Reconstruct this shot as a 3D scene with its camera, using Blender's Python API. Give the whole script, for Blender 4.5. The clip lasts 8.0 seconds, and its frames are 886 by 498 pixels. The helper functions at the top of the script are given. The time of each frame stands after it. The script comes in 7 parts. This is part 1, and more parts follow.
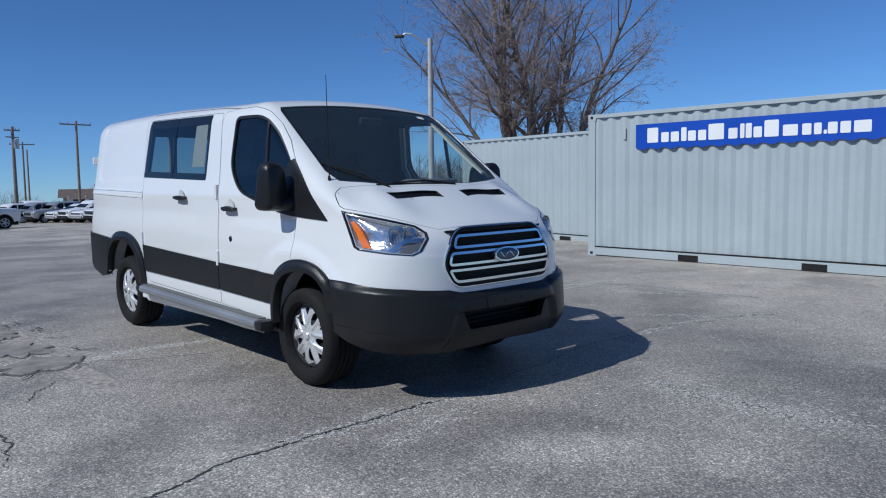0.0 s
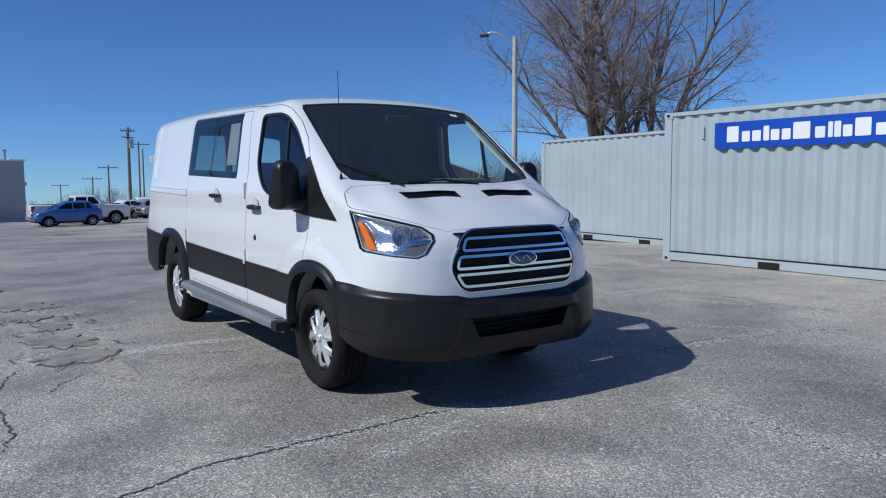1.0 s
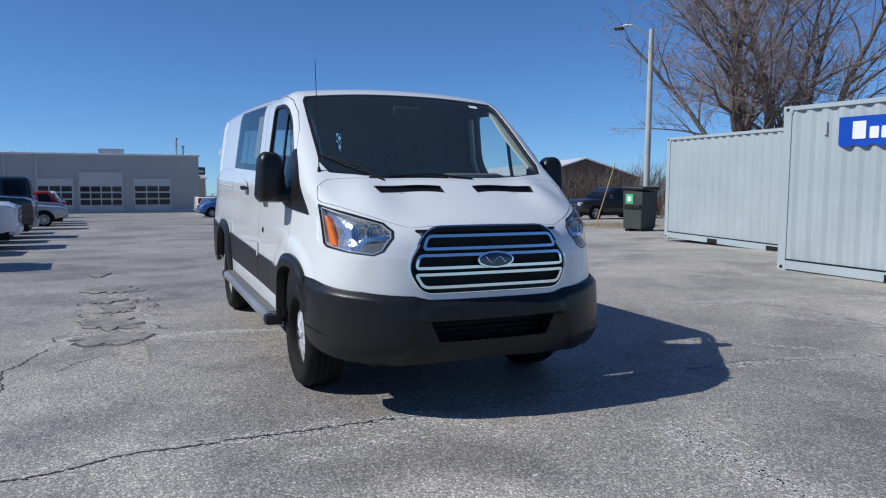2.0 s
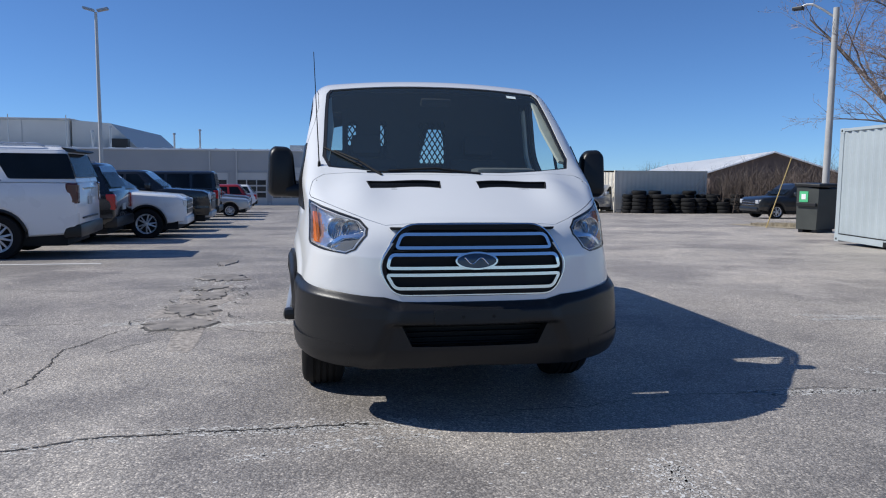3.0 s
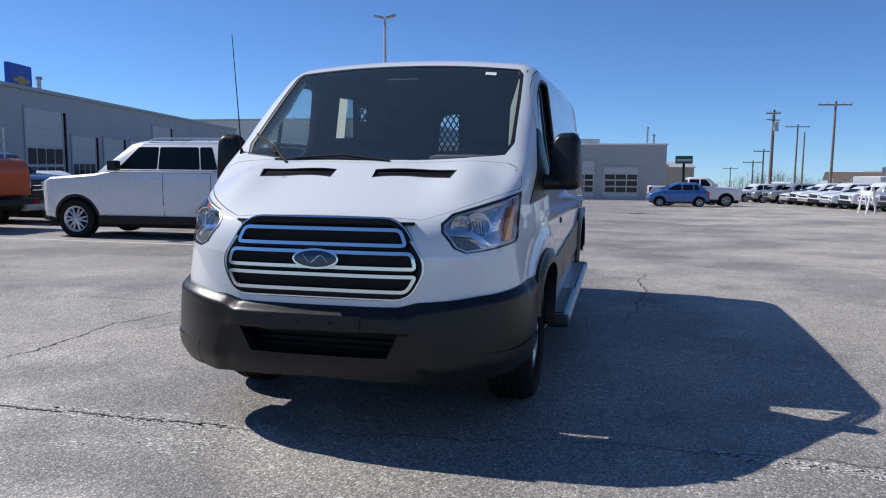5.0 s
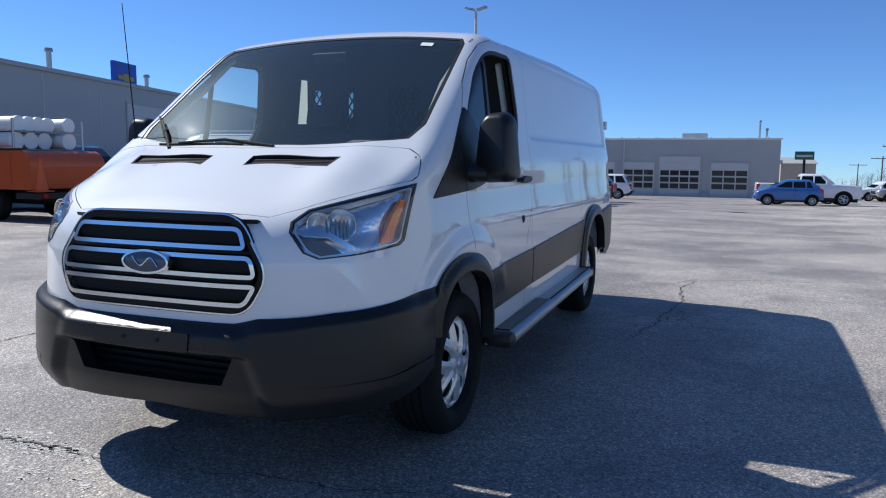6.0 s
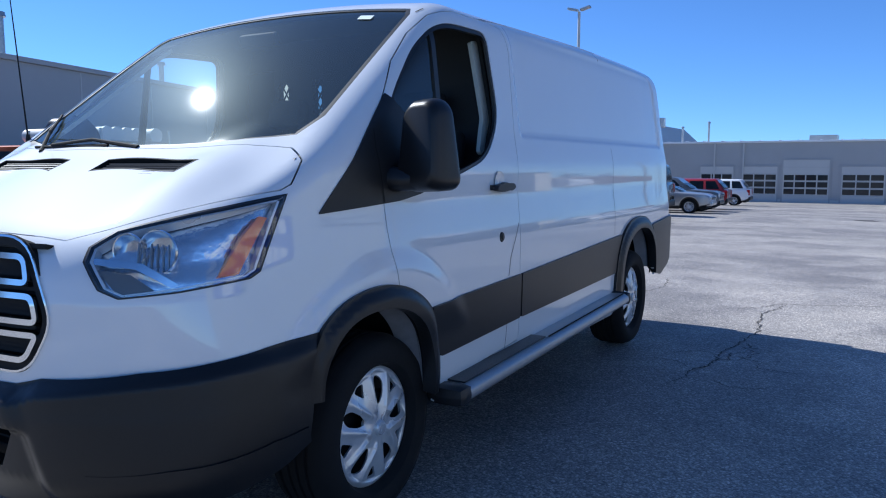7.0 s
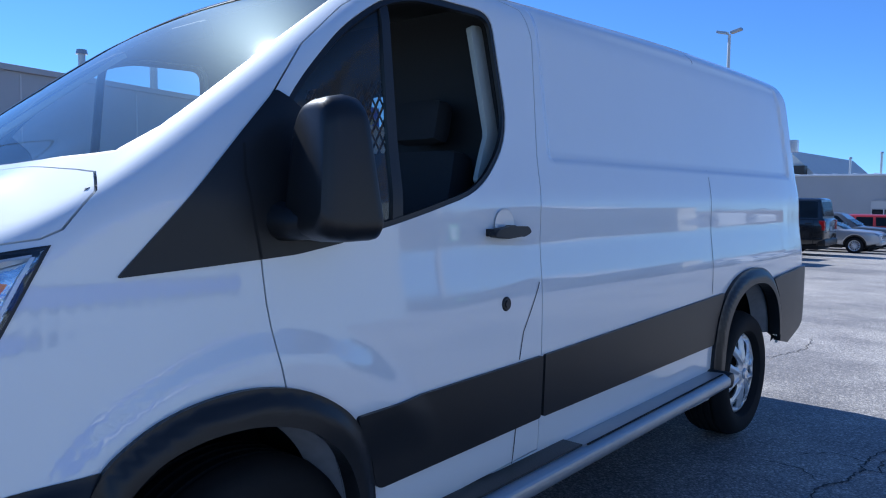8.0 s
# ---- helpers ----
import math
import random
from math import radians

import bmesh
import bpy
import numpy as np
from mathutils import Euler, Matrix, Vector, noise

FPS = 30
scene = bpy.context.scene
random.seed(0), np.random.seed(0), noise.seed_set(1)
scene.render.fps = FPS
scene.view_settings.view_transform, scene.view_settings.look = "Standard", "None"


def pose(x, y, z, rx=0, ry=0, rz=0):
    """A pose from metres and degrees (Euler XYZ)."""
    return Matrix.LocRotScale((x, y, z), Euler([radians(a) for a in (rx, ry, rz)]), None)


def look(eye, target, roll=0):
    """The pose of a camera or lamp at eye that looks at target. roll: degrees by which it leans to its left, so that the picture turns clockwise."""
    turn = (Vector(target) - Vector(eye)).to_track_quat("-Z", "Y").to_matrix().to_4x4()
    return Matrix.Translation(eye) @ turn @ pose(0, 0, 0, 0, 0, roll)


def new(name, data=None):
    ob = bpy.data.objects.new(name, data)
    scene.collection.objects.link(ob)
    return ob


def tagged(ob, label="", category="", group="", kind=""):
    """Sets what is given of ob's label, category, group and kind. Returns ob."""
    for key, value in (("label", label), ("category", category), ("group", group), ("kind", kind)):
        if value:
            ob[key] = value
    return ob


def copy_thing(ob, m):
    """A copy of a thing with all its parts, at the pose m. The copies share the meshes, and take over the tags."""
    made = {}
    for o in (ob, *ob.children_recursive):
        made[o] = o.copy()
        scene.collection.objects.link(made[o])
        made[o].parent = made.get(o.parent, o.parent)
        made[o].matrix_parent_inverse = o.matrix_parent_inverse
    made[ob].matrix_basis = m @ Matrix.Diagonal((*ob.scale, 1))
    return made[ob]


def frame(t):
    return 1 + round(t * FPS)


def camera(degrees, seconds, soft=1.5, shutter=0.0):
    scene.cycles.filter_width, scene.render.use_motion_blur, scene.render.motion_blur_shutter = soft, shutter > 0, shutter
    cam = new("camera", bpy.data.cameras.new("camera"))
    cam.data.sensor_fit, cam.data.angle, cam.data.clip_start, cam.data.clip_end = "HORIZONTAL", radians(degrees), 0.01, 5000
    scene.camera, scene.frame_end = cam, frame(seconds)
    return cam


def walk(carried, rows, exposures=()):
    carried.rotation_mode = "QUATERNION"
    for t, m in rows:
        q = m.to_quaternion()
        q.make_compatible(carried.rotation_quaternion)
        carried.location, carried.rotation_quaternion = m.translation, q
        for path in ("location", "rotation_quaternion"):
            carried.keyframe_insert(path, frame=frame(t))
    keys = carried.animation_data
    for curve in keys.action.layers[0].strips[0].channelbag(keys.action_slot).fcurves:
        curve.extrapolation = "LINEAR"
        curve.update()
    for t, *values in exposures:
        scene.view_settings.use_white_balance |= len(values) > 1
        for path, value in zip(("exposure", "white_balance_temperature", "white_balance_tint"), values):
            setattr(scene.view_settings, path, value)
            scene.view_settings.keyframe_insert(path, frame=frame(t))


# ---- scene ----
# The world's origin lies on the ground under the middle of the van's front axle; x points to its nose, y to its left.
from mathutils import geometry

cam = camera(61.0, 8.0, soft=1.1)
PATH = [
    (0, (4.509, -3.767, 1.45), (3.047, -2.414, 1.263), -0.9),
    (0.5, (4.565, -3.597, 1.433), (3.034, -2.324, 1.249), -0.7),
    (1, (4.684, -3.192, 1.438), (3.061, -2.038, 1.255), -0.5),
    (1.5, (4.9, -2.668, 1.444), (3.174, -1.675, 1.258), -0.2),
    (1.7, (4.947, -2.419, 1.408), (3.179, -1.502, 1.223), -0.0),
    (2.8, (5.075, -1.095, 1.41), (3.132, -0.667, 1.21), 0.5),
    (3, (5.068, -0.861, 1.413), (3.106, -0.53, 1.211), 0.4),
    (3.5, (5.021, -0.261, 1.395), (3.034, -0.171, 1.19), 0.2),
    (4, (4.836, 0.31, 1.391), (2.851, 0.184, 1.185), 0.1),
    (5.3, (4.157, 1.707, 1.383), (2.249, 1.155, 1.155), 0.4),
    (5.5, (3.929, 1.859, 1.34), (2.037, 1.252, 1.109), 0.4),
    (6, (3.406, 2.208, 1.351), (1.56, 1.474, 1.115), 0.5),
    (6.5, (2.85, 2.418, 1.336), (1.06, 1.557, 1.1), 0.3),
    (7, (2.253, 2.54, 1.338), (0.537, 1.535, 1.118), -0.0),
    (7.5, (1.648, 2.516, 1.332), (0.022, 1.367, 1.143), 0.1),
    (8, (1.033, 2.441, 1.352), (-0.467, 1.126, 1.212), 0.5),
]
walk(cam, [(t, look(eye, target, roll)) for t, eye, target, roll in PATH], [(0, -0.18, 5950, 10), (1.5, -0.02, 6050, 10), (3.5, 0.22, 6500, 13), (5.5, 0.34, 6450, 13), (7, 0.6, 5800, 12), (8, 0.72, 5600, 12)])

# ---- light: a clear noon sky and the sun behind the van's right side ----
SUN_TO = Vector((-0.165, -1.04, 1.0)).normalized()
world = bpy.data.worlds.new("sky")
scene.world = world
world.use_nodes = True
nodes, links = world.node_tree.nodes, world.node_tree.links
sky = nodes.new("ShaderNodeTexSky")
sky.sky_type, sky.sun_disc = "NISHITA", False
sky.sun_elevation = math.asin(SUN_TO.z)
sky.sun_rotation = math.atan2(SUN_TO.x, SUN_TO.y)
sky.air_density, sky.dust_density, sky.ozone_density = 0.7, 0.0, 6.0
# The lot leans against the horizon, so the sky leans the other way.
level = nodes.new("ShaderNodeMapping")
level.inputs["Rotation"].default_value = (0.0, radians(1.6), 0.0)
links.new(nodes.new("ShaderNodeTexCoord").outputs["Generated"], level.inputs["Vector"])
links.new(level.outputs[0], sky.inputs[0])
deep = nodes.new("ShaderNodeMix")
deep.data_type, deep.blend_type = "RGBA", "MULTIPLY"
deep.inputs[0].default_value, deep.inputs[7].default_value = 1.0, (0.74, 0.96, 1.15, 1.0)
links.new(sky.outputs[0], deep.inputs[6])
links.new(deep.outputs[2], nodes["Background"].inputs[0])
nodes["Background"].inputs[1].default_value = 0.09
sun = new("sun", bpy.data.lights.new("sun", "SUN"))
sun.data.energy, sun.data.angle, sun.data.color = 4.0, radians(0.53), (0.98, 0.97, 0.9)
sun.matrix_world = look(SUN_TO * 60, (0, 0, 0))


# ---- materials ----
def surf(name, base, rough=0.5, metal=0.0, spread=0.12, size=0.6, fine=40.0, bump=0.0, coat=0.0, second=None, spec=0.5, per_object=0.0):
    """A procedural surface: base colour varied by a broad and a fine noise, with fine relief and uneven gloss."""
    m = bpy.data.materials.new(name)
    m.use_nodes = True
    n, k = m.node_tree.nodes, m.node_tree.links
    b = n["Principled BSDF"]
    where = n.new("ShaderNodeTexCoord")
    broad, grain = n.new("ShaderNodeTexNoise"), n.new("ShaderNodeTexNoise")
    broad.inputs["Scale"].default_value, broad.inputs["Detail"].default_value = 1.0 / size, 4.0
    grain.inputs["Scale"].default_value, grain.inputs["Detail"].default_value = fine, 3.0
    for tex in (broad, grain):
        k.new(where.outputs["Object"], tex.inputs["Vector"])
    mixed = n.new("ShaderNodeMath")
    mixed.operation = "MULTIPLY_ADD"
    k.new(grain.outputs["Fac"], mixed.inputs[0])
    mixed.inputs[1].default_value = 0.35
    k.new(broad.outputs["Fac"], mixed.inputs[2])
    ramp = n.new("ShaderNodeValToRGB")
    ramp.color_ramp.elements[0].position, ramp.color_ramp.elements[1].position = 0.42, 0.92
    dark = second or [c * (1 - spread) for c in base]
    ramp.color_ramp.elements[0].color = (*dark, 1)
    ramp.color_ramp.elements[1].color = (*[min(1.0, c * (1 + 0.5 * spread)) for c in base], 1)
    k.new(mixed.outputs[0], ramp.inputs[0])
    colour = ramp.outputs[0]
    if per_object:
        info, hue = n.new("ShaderNodeObjectInfo"), n.new("ShaderNodeHueSaturation")
        span = n.new("ShaderNodeMapRange")
        span.inputs["To Min"].default_value, span.inputs["To Max"].default_value = 1 - per_object, 1 + per_object
        k.new(info.outputs["Random"], span.inputs["Value"])
        k.new(span.outputs[0], hue.inputs["Value"])
        k.new(colour, hue.inputs["Color"])
        colour = hue.outputs[0]
    k.new(colour, b.inputs["Base Color"])
    b.inputs["Metallic"].default_value = metal
    b.inputs["Specular IOR Level"].default_value = spec
    b.inputs["Coat Weight"].default_value, b.inputs["Coat Roughness"].default_value = coat, 0.03
    gloss = n.new("ShaderNodeMapRange")
    gloss.inputs["To Min"].default_value, gloss.inputs["To Max"].default_value = rough * 0.85, min(1.0, rough * 1.15)
    k.new(broad.outputs["Fac"], gloss.inputs["Value"])
    k.new(gloss.outputs[0], b.inputs["Roughness"])
    if bump:
        relief = n.new("ShaderNodeBump")
        relief.inputs["Strength"].default_value, relief.inputs["Distance"].default_value = min(1.0, bump), 0.004
        k.new(grain.outputs["Fac"], relief.inputs["Height"])
        k.new(relief.outputs[0], b.inputs["Normal"])
    return m


def glass(name, tint, rough=0.0, dust=0.0):
    """A thin pane: clear or tinted light through it, gloss by Fresnel. dust: share of a bluish film, for dust and
    painted-in sky haze.
    """
    m = bpy.data.materials.new(name)
    m.use_nodes = True
    n, k = m.node_tree.nodes, m.node_tree.links
    n.remove(n["Principled BSDF"])
    clear, shine, mix, fres = (n.new("ShaderNode" + s) for s in ("BsdfTransparent", "BsdfGlossy", "MixShader", "LayerWeight"))
    clear.inputs[0].default_value = (*tint, 1)
    shine.inputs["Roughness"].default_value = rough
    fres.inputs["Blend"].default_value = 0.5
    steep, gloss = n.new("ShaderNodeMath"), n.new("ShaderNodeMath")
    steep.operation, gloss.operation = "POWER", "MULTIPLY_ADD"
    steep.inputs[1].default_value = 5.0
    gloss.inputs[1].default_value, gloss.inputs[2].default_value = 0.88, 0.12 if dust else 0.08
    k.new(fres.outputs["Facing"], steep.inputs[0])
    k.new(steep.outputs[0], gloss.inputs[0])
    k.new(gloss.outputs[0], mix.inputs[0])
    k.new(clear.outputs[0], mix.inputs[1])
    k.new(shine.outputs[0], mix.inputs[2])
    out = mix.outputs[0]
    if dust:
        film, over = n.new("ShaderNodeBsdfDiffuse"), n.new("ShaderNodeMixShader")
        film.inputs[0].default_value = (0.36, 0.5, 0.55, 1)
        over.inputs[0].default_value = dust
        k.new(out, over.inputs[1])
        k.new(film.outputs[0], over.inputs[2])
        out = over.outputs[0]
        # a blurred, tinted part of the gloss stands in for the sun's veiling haze
        smear, both_shines = n.new("ShaderNodeBsdfGlossy"), n.new("ShaderNodeMixShader")
        smear.inputs["Roughness"].default_value, smear.inputs[0].default_value = 0.36, (0.72, 0.86, 0.84, 1)
        both_shines.inputs[0].default_value = 0.035
        k.new(shine.outputs[0], both_shines.inputs[1])
        k.new(smear.outputs[0], both_shines.inputs[2])
        k.new(both_shines.outputs[0], mix.inputs[2])
    k.new(out, n["Material Output"].inputs[0])
    return m


def asphalt():
    """Weathered lot asphalt: pale worn stones in dark binder, broad pale and dark fields, fine cracks' dust."""
    m = bpy.data.materials.new("asphalt")
    m.use_nodes = True
    n, k = m.node_tree.nodes, m.node_tree.links
    b = n["Principled BSDF"]
    where = n.new("ShaderNodeTexCoord").outputs["Object"]

    def noise_at(scale, detail=4.0, rough=0.6):
        tex = n.new("ShaderNodeTexNoise")
        tex.inputs["Scale"].default_value, tex.inputs["Detail"].default_value, tex.inputs["Roughness"].default_value = scale, detail, rough
        k.new(where, tex.inputs["Vector"])
        return tex.outputs["Fac"]

    def ramp_of(fac, stops):
        r = n.new("ShaderNodeValToRGB")
        r.color_ramp.elements[0].position, r.color_ramp.elements[1].position = stops[0][0], stops[-1][0]
        r.color_ramp.elements[0].color, r.color_ramp.elements[1].color = (*stops[0][1], 1), (*stops[-1][1], 1)
        for place, colour in stops[1:-1]:
            r.color_ramp.elements.new(place).color = (*colour, 1)
        k.new(fac, r.inputs[0])
        return r.outputs[0]

    def mix_of(kind, fac, a, c):
        x = n.new("ShaderNodeMix")
        x.data_type, x.blend_type = "RGBA", kind
        if isinstance(fac, float):
            x.inputs[0].default_value = fac
        else:
            k.new(fac, x.inputs[0])
        k.new(a, x.inputs[6])
        k.new(c, x.inputs[7])
        return x.outputs[2]

    broad = ramp_of(noise_at(0.16, 5.0), [(0.32, (0.298, 0.275, 0.252)), (0.5, (0.362, 0.332, 0.304)), (0.68, (0.44, 0.403, 0.365))])
    worn = ramp_of(noise_at(1.3, 6.0, 0.7), [(0.45, (0.86, 0.86, 0.86)), (0.62, (1.0, 1.0, 1.0)), (0.78, (1.24, 1.23, 1.21))])
    tone = mix_of("MULTIPLY", 1.0, broad, worn)
    # sealed, darker fields with fairly clear edges, and pale bands worn down to the stones
    sealed = ramp_of(noise_at(0.42, 7.0, 0.62), [(0.4, (1.12, 1.11, 1.09)), (0.5, (1.0, 1.0, 1.0)), (0.57, (0.74, 0.74, 0.755))])
    tone = mix_of("MULTIPLY", 1.0, tone, sealed)
    # a stretch before the van's nose that is paler, with a ragged edge
    off, ragged = n.new("ShaderNodeVectorMath"), n.new("ShaderNodeMath")
    off.operation, ragged.operation = "DISTANCE", "MULTIPLY_ADD"
    off.inputs[1].default_value = (2.6, -0.6, 0.0)
    k.new(where, off.inputs[0])
    k.new(noise_at(0.8, 6.0, 0.65), ragged.inputs[0])
    ragged.inputs[1].default_value = 2.6
    k.new(off.outputs["Value"], ragged.inputs[2])
    reach = n.new("ShaderNodeMapRange")
    reach.inputs["From Min"].default_value, reach.inputs["From Max"].default_value = 1.7, 3.6
    k.new(ragged.outputs[0], reach.inputs["Value"])
    tone = mix_of("MULTIPLY", 1.0, tone, ramp_of(reach.outputs[0], [(0.0, (1.26, 1.25, 1.24)), (0.5, (1.1, 1.1, 1.09)), (1.0, (1.0, 1.0, 1.0))]))
    # the open lot beside the van is paler, from a wandering edge on
    axes, edge_of, pale_lot = n.new("ShaderNodeSeparateXYZ"), n.new("ShaderNodeMath"), n.new("ShaderNodeMapRange")
    k.new(where, axes.inputs[0])
    edge_of.operation = "MULTIPLY_ADD"
    k.new(noise_at(0.3, 6.0, 0.6), edge_of.inputs[0])
    edge_of.inputs[1].default_value = 4.0
    k.new(axes.outputs["Y"], edge_of.inputs[2])
    pale_lot.inputs["From Min"].default_value, pale_lot.inputs["From Max"].default_value = 4.2, 7.5
    k.new(edge_of.outputs[0], pale_lot.inputs["Value"])
    tone = mix_of("MULTIPLY", 1.0, tone, ramp_of(pale_lot.outputs[0], [(0.0, (1.0, 1.0, 1.0)), (1.0, (1.3, 1.28, 1.24))]))
    stones = n.new("ShaderNodeTexVoronoi")
    stones.inputs["Scale"].default_value = 86.0
    k.new(where, stones.inputs["Vector"])
    apart = n.new("ShaderNodeSeparateColor")
    k.new(stones.outputs["Color"], apart.inputs[0])
    each = ramp_of(apart.outputs[0], [(0.0, (0.55, 0.55, 0.56)), (0.45, (0.92, 0.92, 0.92)), (0.8, (1.15, 1.14, 1.12)), (1.0, (1.95, 1.92, 1.85))])
    tone = mix_of("MULTIPLY", 0.8, tone, each)
    speck = ramp_of(stones.outputs["Distance"], [(0.2, (1.15, 1.15, 1.14)), (0.45, (1.0, 1.0, 1.0)), (0.75, (0.5, 0.5, 0.51))])
    tone = mix_of("MULTIPLY", 0.75, tone, speck)
    grit = ramp_of(noise_at(140.0, 3.0, 0.7), [(0.34, (0.55, 0.55, 0.55)), (0.5, (1.0, 1.0, 1.0)), (0.68, (1.6, 1.59, 1.55))])
    tone = mix_of("MULTIPLY", 0.8, tone, grit)
    flecks = ramp_of(noise_at(22.0, 5.0, 0.75), [(0.6, (1.0, 1.0, 1.0)), (0.7, (1.5, 1.48, 1.44))])
    tone = mix_of("MULTIPLY", 0.7, tone, flecks)
    k.new(tone, b.inputs["Base Color"])
    b.inputs["Roughness"].default_value = 0.62
    relief = n.new("ShaderNodeBump")
    relief.inputs["Strength"].default_value, relief.inputs["Distance"].default_value = 0.5, 0.005
    relief.invert = True
    k.new(stones.outputs["Distance"], relief.inputs["Height"])
    k.new(relief.outputs[0], b.inputs["Normal"])
    return m


M = {
    "asphalt": asphalt(),
    "crack": surf("crack", (0.06, 0.056, 0.053), 0.95, fine=60, bump=0.6),
    "paint": surf("van_white_paint", (0.74, 0.75, 0.75), 0.55, spread=0.02, size=1.5, fine=9, coat=1.0, spec=0.12),
    "cladding": surf("textured_black_plastic", (0.0125, 0.0128, 0.014), 0.36, spread=0.2, size=0.5, fine=500, bump=0.1, spec=0.36),
    "black": surf("black_plastic", (0.012, 0.012, 0.013), 0.45, spread=0.2, fine=80, bump=0.05),
    # near-black for joints, black parts, and recesses whose shade is put into the colour
    "gap": surf("gap_and_shade_black", (0.004, 0.004, 0.004), 0.8, spread=0.1),
    "rubber": surf("tyre_rubber", (0.012, 0.012, 0.0125), 0.8, spread=0.25, size=0.1, fine=60, bump=0.2, spec=0.25),
    "silver": surf("silver_painted_plastic", (0.66, 0.67, 0.68), 0.28, 0.45, spread=0.06, size=0.2),
    "chrome": surf("chrome", (0.82, 0.83, 0.84), 0.16, 1.0, spread=0.03),
    "steel": surf("galvanised_steel", (0.42, 0.43, 0.44), 0.4, 0.7, spread=0.15, fine=30),
    "interior": surf("dark_interior_trim", (0.02, 0.021, 0.023), 0.7, spread=0.2, fine=90, bump=0.15),
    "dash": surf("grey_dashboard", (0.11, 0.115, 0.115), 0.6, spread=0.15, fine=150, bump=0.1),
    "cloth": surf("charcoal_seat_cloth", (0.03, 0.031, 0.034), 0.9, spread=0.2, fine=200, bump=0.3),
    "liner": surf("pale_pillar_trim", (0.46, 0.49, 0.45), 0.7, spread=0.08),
    "glass": glass("clear_glass", (0.80, 0.86, 0.84), 0.035),
    "screen": glass("dust_and_haze_windscreen_glass", (0.86, 0.92, 0.89), 0.035, 0.042),
    "tint": glass("privacy_glass", (0.42, 0.47, 0.47), 0.02),
    "lens": glass("lamp_lens", (0.95, 0.96, 0.97)),
    "amber": surf("amber_reflector", (0.92, 0.21, 0.015), 0.2, spread=0.1, fine=60, coat=0.5),
    "red": surf("red_lens", (0.45, 0.01, 0.012), 0.15, spread=0.15, fine=50, coat=0.7),
    "container": surf("pale_grey_container_paint", (0.39, 0.44, 0.455), 0.5, spread=0.10, size=0.9, fine=18, bump=0.05),
    "banner": surf("blue_vinyl", (0.004, 0.062, 0.42), 0.45, spread=0.08),
    "white": surf("white_paint", (0.8, 0.8, 0.79), 0.5, spread=0.06),
    "bark": surf("grey_brown_bark", (0.15, 0.122, 0.108), 0.9, spread=0.35, size=0.25, fine=25, bump=0.6),
    "twig": surf("red_brown_twigs", (0.31, 0.245, 0.22), 0.9, spread=0.3, size=1.2),
    "brush": surf("bare_brush", (0.13, 0.1, 0.082), 0.95, spread=0.35, size=1.0),
    "pole": surf("weathered_pole_wood", (0.24, 0.19, 0.15), 0.9, spread=0.3, size=0.4, fine=30, bump=0.3),
    "palepole": surf("pale_weathered_pole", (0.46, 0.45, 0.43), 0.85, spread=0.2, size=0.4, fine=30, bump=0.2),
    "grey": surf("grey_metal_siding", (0.40, 0.40, 0.395), 0.55, spread=0.06, size=2.0),
    "palegrey": surf("light_grey_siding", (0.55, 0.545, 0.52), 0.55, spread=0.06, size=2.0),
    "roof": surf("white_metal_roof", (0.75, 0.76, 0.77), 0.45, spread=0.06, size=2.0),
    "pane": surf("dark_window_pane", (0.02, 0.026, 0.03), 0.08, spread=0.2, size=0.5),
    "car_white": surf("white_car_paint", (0.78, 0.79, 0.80), 0.28, spread=0.02, coat=0.6),
    "car_dark": surf("black_car_paint", (0.012, 0.013, 0.015), 0.25, spread=0.1, coat=0.7),
    "car_silver": surf("silver_car_paint", (0.42, 0.43, 0.44), 0.3, 0.5, spread=0.04, coat=0.6),
    "car_grey": surf("grey_car_paint", (0.11, 0.12, 0.13), 0.3, 0.3, spread=0.06, coat=0.6),
    "car_slate": surf("slate_car_paint", (0.017, 0.019, 0.022), 0.3, 0.2, spread=0.06, coat=0.6),
    "car_blue": surf("blue_car_paint", (0.045, 0.15, 0.42), 0.3, 0.2, spread=0.05, coat=0.6),
    "car_red": surf("red_car_paint", (0.3, 0.02, 0.02), 0.3, spread=0.05, coat=0.6),
    "orange": surf("orange_truck_paint", (0.62, 0.10, 0.015), 0.4, spread=0.12, coat=0.3),
    "cone": surf("orange_cone_rubber", (0.75, 0.13, 0.03), 0.6, spread=0.1),
    "green": surf("dark_green_sign", (0.01, 0.09, 0.06), 0.4, spread=0.1),
    "sign_green": surf("bright_green_sticker", (0.08, 0.5, 0.22), 0.5, spread=0.1),
    "wood": surf("pale_wood", (0.55, 0.40, 0.16), 0.8, spread=0.2, fine=60),
    "grass": surf("dry_grass", (0.40, 0.34, 0.24), 0.95, spread=0.35, size=0.4, fine=30, bump=0.6),
    "tan": surf("tan_siding", (0.42, 0.36, 0.28), 0.7, spread=0.1),
    "brown": surf("brown_roofing", (0.14, 0.10, 0.085), 0.85, spread=0.2),
    "paper": surf("white_paper", (0.72, 0.8, 0.78), 0.8, spread=0.05),
    "line": surf("worn_line_paint", (0.55, 0.55, 0.53), 0.8, spread=0.5, size=0.2, fine=25),
}

M["paint"].node_tree.nodes["Principled BSDF"].inputs["Coat IOR"].default_value = 1.75


